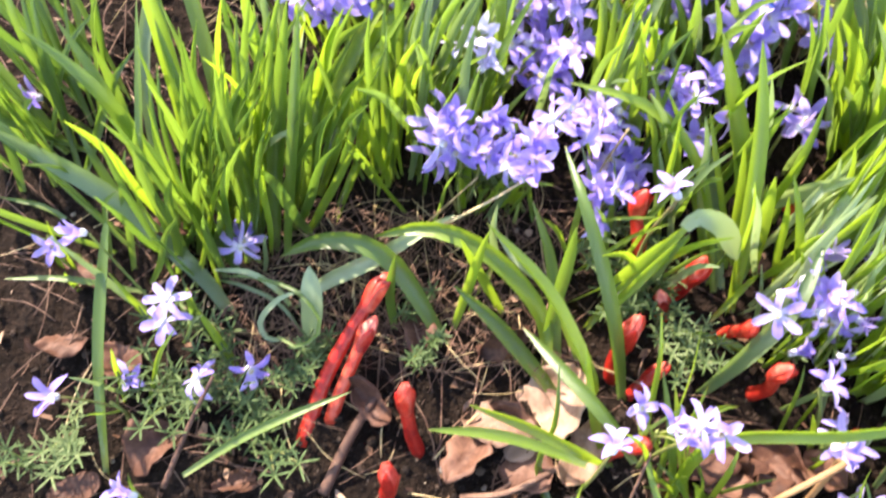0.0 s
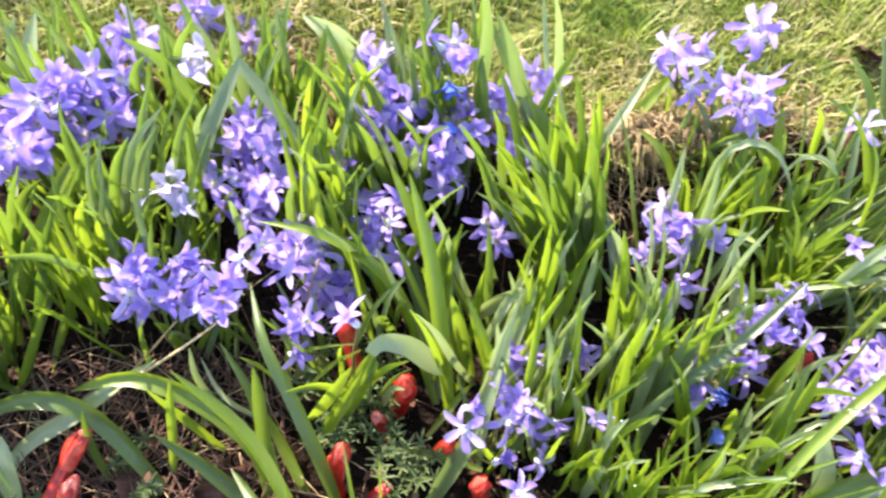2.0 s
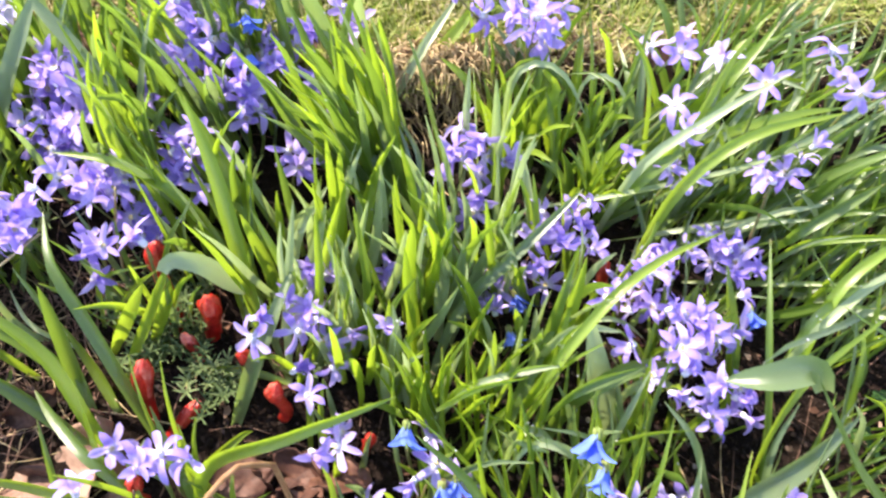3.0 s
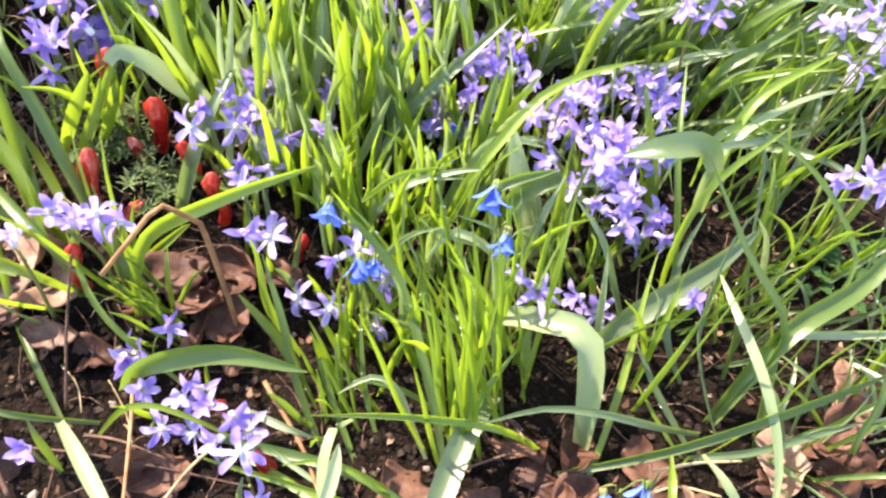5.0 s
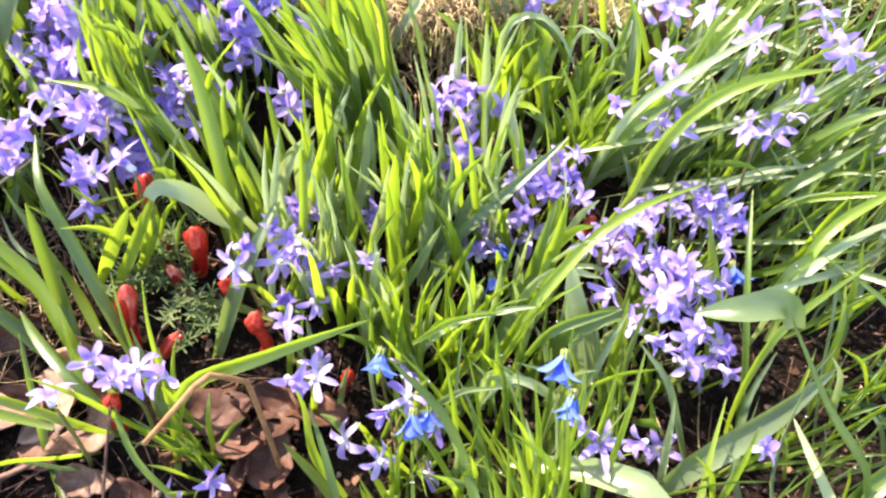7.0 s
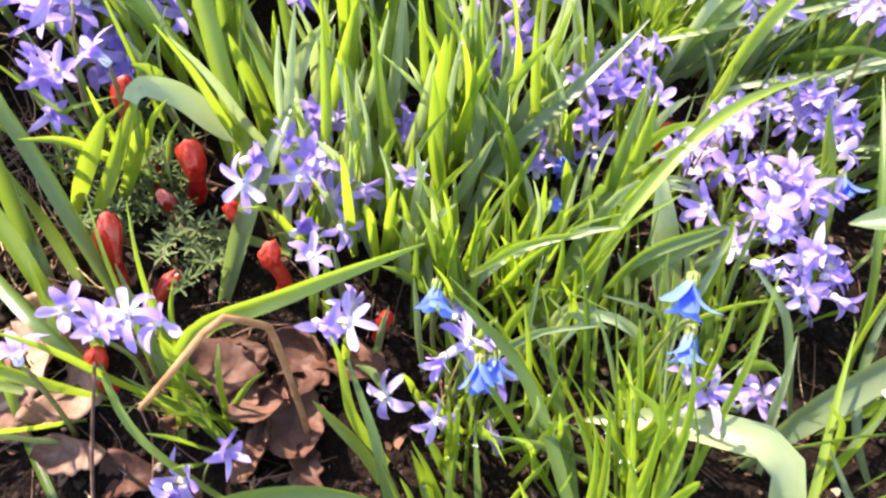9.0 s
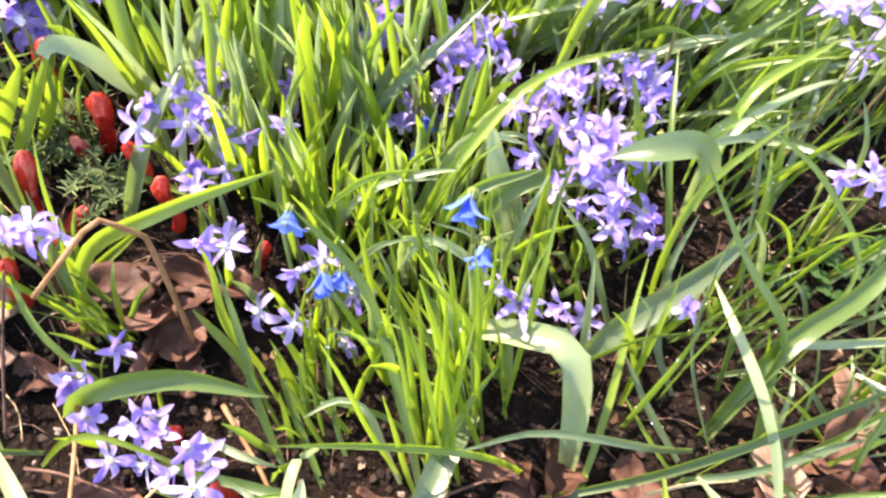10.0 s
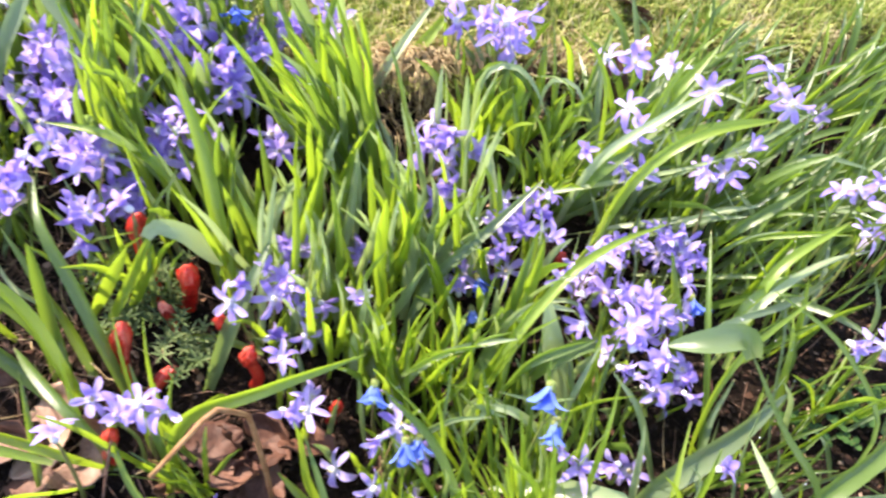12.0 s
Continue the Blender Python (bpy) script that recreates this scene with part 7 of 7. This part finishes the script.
drift(40, 0.060, 0.450, 0.075, 0.030, 0.10, 0.155, (0.0, 0.05), (6, 11), "ggb", (0.0, 0.3), 0.2)
drift(32, 0.170, 0.430, 0.050, 0.025, 0.09, 0.140, (0.0, 0.05), (6, 10), "ggyb", (0.0, 0.3), 0.2)
drift(24, 0.600, 0.150, 0.050, 0.030, 0.08, 0.140, (0.35, 0.10), (3.5, 7), "ggyb", (0.0, 0.5), 0.3, each=6)
drift(30, 0.610, -0.060, 0.080, 0.040, 0.06, 0.110, (0.55, 0.15), (2.5, 5), "pbyg", (0.3, 1.0), 0.45, "thin trailing leaves lying low over fallen leaves", 6)
drift(36, -0.020, 0.328, 0.045, 0.022, 0.09, 0.14, (0.12, 0.10), (4, 7.5), "ygg", (0.0, 0.2), 0.16, "fringe of sunlit leaves before the tall clump", 6)
drift(40, 0.800, 0.140, 0.06, 0.06, 0.08, 0.14, (0.35, 0.10), (4, 7), "gygb", (0.0, 0.6), 0.36, each=8)
drift(40, 0.880, 0.230, 0.06, 0.08, 0.08, 0.14, (0.35, 0.10), (4, 7), "gygb", (0.0, 0.6), 0.36, each=8)
drift(24, 0.780, 0.050, 0.05, 0.05, 0.07, 0.12, (0.35, 0.05), (3, 6), "gygp", (0.0, 0.7), 0.4, each=6)
drift(30, 0.378, -0.002, 0.055, 0.028, 0.13, 0.19, (-0.10, 0.26), (3.8, 6.4), "yygyp", (0.0, 0.2), 0.13, "sheaf of upright sunlit leaves rising from bare soil", 10)
drift(16, 0.275, 0.015, 0.03, 0.02, 0.06, 0.10, (-0.05, 0.15), (3.5, 6), "yg", (0.0, 0.3), 0.2, "sheaf of upright sunlit leaves rising from bare soil", 8)
drift(8, 0.500, 0.000, 0.05, 0.03, 0.10, 0.16, (-0.02, 0.28), (3.6, 7), "gybp", (0.0, 0.35), 0.22, "thin upright leaves standing over bare dark soil", 4)
drift(8, 0.580, 0.030, 0.05, 0.04, 0.10, 0.16, (0.20, 0.25), (3.6, 7), "gybp", (0.0, 0.4), 0.24, "thin upright leaves standing over bare dark soil", 4)


# ---- dew on the leaves ----
def drop(i):
    x, y, z = DEW[i]
    r = stuff.uniform(0.0004, 0.0009)
    return [(x + r * a, y + r * b, z + 0.0004 + r * c) for a, b, c in ICO_V], ICO_F


spread_stuff("dew_drops", "tiny bright dew drops beading on the leaves", "water", len(DEW), drop, WATER)

# ---- fallen leaves ----
dead_leaf(0.170, 0.139, 0.054, 116, False, 0.0052, (2, -14), 0.06, 0.48)
dead_leaf(0.195, 0.105, 0.048, 43, False, 0.0038, (10, -9), 0.2, 0.46)
dead_leaf(0.176, 0.087, 0.040, 235, False, 0.0059, (2, 9), 0.06, 0.56)
dead_leaf(0.142, 0.112, 0.036, 206, False, 0.0035, (-8, -21), 0.14, 0.41)
dead_leaf(0.009, 0.137, 0.048, 242, False, 0.0084, (2, -15), 0.14, 0.24)
dead_leaf(0.019, 0.078, 0.046, 32, False, 0.0053, (2, -16), 0, 0.34)
dead_leaf(0.053, 0.018, 0.052, 353, False, 0.0035, (19, 11), 0.06, 0.43)
dead_leaf(0.152, -0.014, 0.046, 72, False, 0.0066, (12, -20), 0.2, 0.48)
dead_leaf(0.205, 0.069, 0.034, 75, False, 0.0087, (15, 7), 0.2, 0.31)
dead_leaf(0.399, -0.048, 0.040, 182, False, 0.0081, (5, -14), 0.06, 0.51)
dead_leaf(0.426, -0.041, 0.046, 49, False, 0.0062, (-2, 22), 0.14, 0.58)
dead_leaf(0.467, -0.059, 0.046, 253, False, 0.0060, (-10, -3), 0.06, 0.34)
dead_leaf(0.611, -0.074, 0.050, 145, False, 0.0061, (-18, 10), 0.06, 0.34)
dead_leaf(0.108, 0.084, 0.034, 6, False, 0.0048, (-8, -5), 0, 0.37)
dead_leaf(0.009, 0.013, 0.040, 192, False, 0.0048, (4, -11), 0.2, 0.25)
dead_leaf(0.033, 0.156, 0.052, 339, True, 0.0081, (-21, -10), 0.06, 0.32)
dead_leaf(0.084, 0.098, 0.034, 6, True, 0.0078, (2, -1), 0.06, 0.43)
dead_leaf(0.307, -0.049, 0.052, 118, False, 0.0038, (14, 6), 0.2, 0.37)
dead_leaf(0.391, -0.025, 0.042, 301, False, 0.0034, (-16, -20), 0, 0.47)
dead_leaf(0.555, -0.090, 0.046, 266, False, 0.0062, (-13, 10), 0.2, 0.48)
dead_leaf(0.586, -0.056, 0.040, 309, False, 0.0034, (-21, -14), 0.14, 0.35)
dead_leaf(0.593, -0.094, 0.044, 293, False, 0.0037, (-3, 0), 0.14, 0.59)
dead_leaf(0.157, -0.007, 0.044, 1, False, 0.0069, (9, -9), 0, 0.55)
dead_leaf(0.347, -0.062, 0.046, 16, False, 0.0083, (15, -11), 0.06, 0.34)
dead_leaf(0.652, -0.095, 0.040, 220, False, 0.0056, (-17, -10), 0.06, 0.40)
dead_leaf(0.641, -0.042, 0.056, 242, True, 0.0077, (2, -15), 0, 0.43)
dead_leaf(0.467, -0.091, 0.044, 231, True, 0.0069, (6, 10), 0, 0.49)
dead_leaf(0.395, -0.077, 0.050, 241, False, 0.0064, (1, 7), 0.06, 0.22)
dead_leaf(0.419, -0.071, 0.036, 25, False, 0.0057, (-16, -9), 0, 0.48)
dead_leaf(0.499, -0.092, 0.040, 313, False, 0.0084, (19, 1), 0.2, 0.41)
dead_leaf(0.048, 0.138, 0.060, 307, False, 0.0060, (14, -10), 0.06, 0.33)
dead_leaf(-0.262, 0.210, 0.040, 196, False, 0.0075, (19, -10), 0, 0.32)
dead_leaf(-0.220, 0.199, 0.040, 151, False, 0.0085, (-2, 3), 0.06, 0.45)
dead_leaf(-0.193, 0.143, 0.044, 40, False, 0.0063, (1, -2), 0.14, 0.45)
dead_leaf(-0.243, 0.120, 0.042, 182, False, 0.0077, (-4, 19), 0, 0.28)
dead_leaf(-0.144, 0.123, 0.036, 189, False, 0.0053, (15, -3), 0.06, 0.32)
dead_leaf(0.176, 0.128, 0.046, 313, False, 0.0053, (21, 11), 0.14, 0.53)
dead_leaf(0.212, 0.130, 0.046, 309, False, 0.0065, (21, 5), 0.06, 0.40)
dead_leaf(-0.022, 0.215, 0.036, 270, False, 0.0060, (-17, -5), 0.06, 0.23)
dead_leaf(0.239, 0.125, 0.040, 138, False, 0.0089, (-15, 17), 0.14, 0.59)
dead_leaf(-0.257, 0.257, 0.036, 140, False, 0.0078, (10, -5), 0.14, 0.60)
dead_leaf(-0.050, 0.165, 0.036, 323, False, 0.0055, (1, -7), 0.06, 0.52)
dead_leaf(0.065, 0.160, 0.076, 234, True, 0.0045, (16, 11), 0.06, 0.35)
dead_leaf(0.088, 0.138, 0.050, 54, True, 0.0078, (2, -17), 0.06, 0.51)
dead_leaf(0.470, 0.176, 0.034, 218, False, 0.0085, (-14, -21), 0.06, 0.47)
dead_leaf(0.410, 0.237, 0.026, 44, False, 0.0036, (7, 20), 0.14, 0.57)
dead_leaf(0.467, 0.138, 0.030, 47, False, 0.0038, (0, 19), 0, 0.33)
dead_leaf(0.412, -0.088, 0.056, 20, True, 0.009, (8, -6), 0.06, 0.25)
dead_leaf(0.448, -0.112, 0.060, 110, True, 0.008, (-6, 8), 0.10, 0.25)
dead_leaf(0.372, -0.112, 0.054, 200, True, 0.008, (5, 5), 0.06, 0.30)
dead_leaf(0.637, -0.030, 0.058, 70, True, 0.010, (10, -8), 0.06, 0.25)
dead_leaf(0.690, -0.038, 0.052, 150, True, 0.009, (-8, 6), 0.10, 0.30)
dead_leaf(0.560, -0.070, 0.050, 250, True, 0.010, (12, 4), 0.14, 0.40)
dead_leaf(0.605, -0.066, 0.044, 30, False, 0.011, (-10, 12), 0.14, 0.45)
dead_leaf(0.655, -0.110, 0.054, 310, True, 0.008, (6, -10), 0.06, 0.30)
dead_leaf(0.038, 0.202, 0.038, 19, False, 0.018, (52, -12), 0.1, 0.5, "curled brown dead leaf standing on its edge")
dead_leaf(-0.183, 0.285, 0.038, 334, False, 0.020, (75, 3), 0.1, 0.5, "curled brown dead leaf standing on its edge")
dead_leaf(-0.185, 0.312, 0.038, 38, False, 0.015, (57, -18), 0.1, 0.5, "curled brown dead leaf standing on its edge")
dead_leaf(0.599, 0.466, 0.038, 307, False, 0.008, (75, 0), 0.1, 0.5, "curled brown dead leaf standing on its edge")
dead_leaf(0.168, 0.132, 0.050, 12, False, 0.012, (8, -6), 0.0, 0.18, "smooth oval brown fallen leaf lying over others")
dead_leaf(0.208, 0.123, 0.046, 75, False, 0.01, (-6, 10), 0.0, 0.18, "smooth oval brown fallen leaf lying over others")
dead_leaf(0.181, 0.108, 0.044, 165, False, 0.016, (10, 6), 0.0, 0.18, "smooth oval brown fallen leaf lying over others")
dead_leaf(0.203, 0.098, 0.046, 100, False, 0.013, (-8, -10), 0.0, 0.18, "smooth oval brown fallen leaf lying over others")

dead_leaf(0.546, 0.372, 0.066, 84, lift=0.026, tilt=(8, -72), curl=0.5, label="brown dry leaf standing on edge by the lawn")

# ---- red peony shoots ----
peony_shoot((0.159, 0.242), (0.170, 0.240, 0.092), 0.0105, 0.0060, "pinkish-red peony bud on a short stem")
peony_shoot((0.136, 0.250), (0.129, 0.292, 0.098), 0.007, 0.0058, "thick red peony stem rising behind a pale leaf")
peony_shoot((0.112, 0.185), (0.118, 0.206, 0.086), 0.012, 0.0056)
peony_shoot((0.122, 0.172), (0.146, 0.190, 0.044), 0.009, 0.0042)
peony_shoot((0.184, 0.210), (0.190, 0.191, 0.096), 0.009, 0.0042)
peony_shoot((0.203, 0.172), (0.203, 0.168, 0.090), 0.008, 0.0046)
peony_shoot((0.105, 0.135), (0.114, 0.127, 0.082), 0.009, 0.0042)
peony_shoot((-0.099, 0.147), (-0.040, 0.240, 0.087), 0.010, 0.0052, "long leaning red peony shoot with unfolding tip")
peony_shoot((-0.080, 0.160), (-0.048, 0.215, 0.072), 0.009, 0.0046)
peony_shoot((-0.020, 0.140), (-0.031, 0.170, 0.070), 0.009, 0.0050)
peony_shoot((-0.040, 0.106), (-0.037, 0.125, 0.047), 0.012, 0.0050)
peony_shoot((0.150, 0.222), (0.146, 0.232, 0.064), 0.007, 0.0042, "dark red peony shoot half hidden by a bud")
peony_shoot((0.192, 0.028), (0.198, 0.025, 0.035), 0.006, 0.003)
peony_shoot((0.220, -0.019), (0.222, -0.012, 0.035), 0.008, 0.004)
peony_shoot((0.246, 0.291), (0.243, 0.304, 0.075), 0.008, 0.004)
peony_shoot((0.257, 0.138), (0.261, 0.139, 0.045), 0.006, 0.0035)
peony_shoot((0.460, 0.219), (0.461, 0.235, 0.060), 0.007, 0.004)

# ---- dry stalks and twigs ----
dry_stalk("dry_stalk", "thin straw-coloured stem lying over fallen leaves", 0.0014, 0.001, (0.195, 0, 0.03), (0.175, -0.014, 0.025), (0.159, -0.029, 0.02), material=STRAW)
dry_stalk("dry_stalk", "thin brown stem lying across the soil", 0.0013, 0.0009, (0.111, 0.022, 0.02), (0.134, 0.013, 0.024), (0.163, -0.003, 0.02), material=BARK)
dry_stalk("dry_stalk", "thin straw-coloured stem lying over fallen leaves", 0.0013, 0.0009, (0.507, -0.086, 0.022), (0.477, -0.076, 0.028), (0.454, -0.078, 0.022), material=STRAW)
dry_stalk("bent_stalk", "dry tan stalk bent over in a sharp elbow", 0.0025, 0.0019, (0.208, 0.086, -0.004), (0.2075, 0.094, 0.05), (0.2045, 0.105, 0.108), (0.2025, 0.107, 0.119), (0.200, 0.105, 0.125), (0.190, 0.099, 0.1475), (0.187, 0.097, 0.151), (0.184, 0.096, 0.149), (0.166, 0.088, 0.132), (0.147, 0.080, 0.114), material=TAN)
dry_stalk("dry_stalk", "thin upright reddish-brown dry stalk", 0.0014, 0.0011, (0.091, 0.05, 0), (0.102, 0.088, 0.04), (0.116, 0.121, 0.08), material=BARK)
dry_stalk("dry_stalk", "thin tan dry stalk leaning over the soil", 0.0018, 0.0013, (0.144, 0.06, 0.035), (0.145, 0.015, 0.04), (0.145, -0.038, 0.05), material=TAN)
dry_stalk("dry_stalk", "fallen pinkish-tan flower stalk", 0.0022, 0.0014, (0.226, 0.036, 0.03), (0.247, -0.014, 0.032), (0.257, -0.056, 0.035), material=TAN)
dry_stalk("dry_stalk", "pinkish dead stalk lying across the weeds", 0.0026, 0.0014, (-0.182, 0.117, 0.03), (-0.165, 0.149, 0.05), (-0.147, 0.176, 0.07), material=BARK)
dry_stalk("dry_stalk", "pale beige dry stalk leaning through the leaves", 0.0016, 0.001, (-0.019, 0.266, 0.083), (0.027, 0.278, 0.105), (0.065, 0.295, 0.12), material=STRAW)
dry_stalk("dry_stalk", "pale beige dry stalk leaning through the leaves", 0.0013, 0.0008, (-0.017, 0.274, 0.08), (0.004, 0.286, 0.095), (0.022, 0.295, 0.11), material=STRAW)
dry_stalk("dry_stalk", "pale curved flower stalk among lilac flowers", 0.0014, 0.001, (0.102, 0.284, 0.05), (0.105, 0.306, 0.09), (0.118, 0.313, 0.135), material=STRAW)
dry_stalk("twig", "dark brown broken twig lying on the soil", 0.0035, 0.002, (-0.01, 0.094, 0.012), (0.019, 0.106, 0.014), (0.06, 0.132, 0.016), material=BARK)
dry_stalk("twig", "dark brown broken twig lying on the soil", 0.003, 0.002, (0.006, 0.109, 0.02), (0.039, 0.112, 0.022), (0.089, 0.135, 0.025), material=BARK)
dry_stalk("twig", "curved brown root piece lying on the soil", 0.0032, 0.002, (0.039, 0.041, 0.01), (0.055, 0.017, 0.016), (0.065, -0.006, 0.01), material=BARK)
dry_stalk("twig", "thick brown old stem between red shoots", 0.005, 0.004, (-0.083, 0.114, 0.015), (-0.064, 0.151, 0.025), (-0.047, 0.176, 0.03), material=BARK)
dry_stalk("twig", "thin brown twig across the soil", 0.0012, 0.0008, (0.071, 0.024, 0.01), (0.126, 0.005, 0.02), (0.214, -0.028, 0.015), material=BARK)
dry_stalk("twig", "thin brown twig across fallen leaves", 0.0012, 0.0008, (0.329, -0.043, 0.02), (0.376, -0.038, 0.03), (0.394, -0.039, 0.03), material=BARK)
dry_stalk("dry_stalk", "orange-brown dry stalk lying on fallen leaves", 0.0016, 0.001, (0.47, -0.063, 0.02), (0.497, -0.063, 0.024), (0.531, -0.066, 0.02), material=STRAW)
dry_stalk("dry_stalk", "short pale dry stems lying on the soil", 0.0012, 0.0009, (0.02, 0.161, 0.03), (0.004, 0.148, 0.024), (-0.01, 0.134, 0.02), material=STRAW)

# ---- small weeds ----
bedstraw(-0.016, 0.202, 0.02)
bedstraw(0.158, 0.194, 0.024)
bedstraw(-0.119, 0.144, 0.03)
bedstraw(-0.132, 0.165, 0.028)
bedstraw(-0.105, 0.192, 0.022)
bedstraw(-0.253, 0.151, 0.028)
bedstraw(-0.172, 0.218, 0.03)
bedstraw(0.127, 0.231, 0.024)
bedstraw(0.169, 0.199, 0.02)
bedstraw(0.132, 0.259, 0.024)
bedstraw(0.115, 0.256, 0.024)
bedstraw(0.155, 0.262, 0.022)
bedstraw(-0.021, 0.228, 0.02)
bedstraw(0.127, 0.233, 0.024)
bedstraw(0.142, 0.213, 0.024)
bedstraw(0.034, 0.317, 0.026)
bedstraw(-0.267, 0.132, 0.03)
bedstraw(-0.167, 0.177, 0.03)
bedstraw(-0.150, 0.192, 0.026)
bedstraw(0.234, 0.201, 0.02)
bedstraw(0.127, 0.281, 0.024)
bedstraw(0.152, 0.233, 0.022)
bedstraw(0.121, 0.222, 0.022)
bedstraw(-0.182, 0.174, 0.03)
bedstraw(-0.083, 0.204, 0.02)
clover(0.660, 0.084)
clover(0.668, 0.066)
clover(0.696, 0.077)
clover(0.630, 0.069)
clover(0.719, 0.078)
clover(0.687, 0.071)
clover(0.676, 0.095)
clover(0.758, 0.099)
clover(0.685, 0.014)
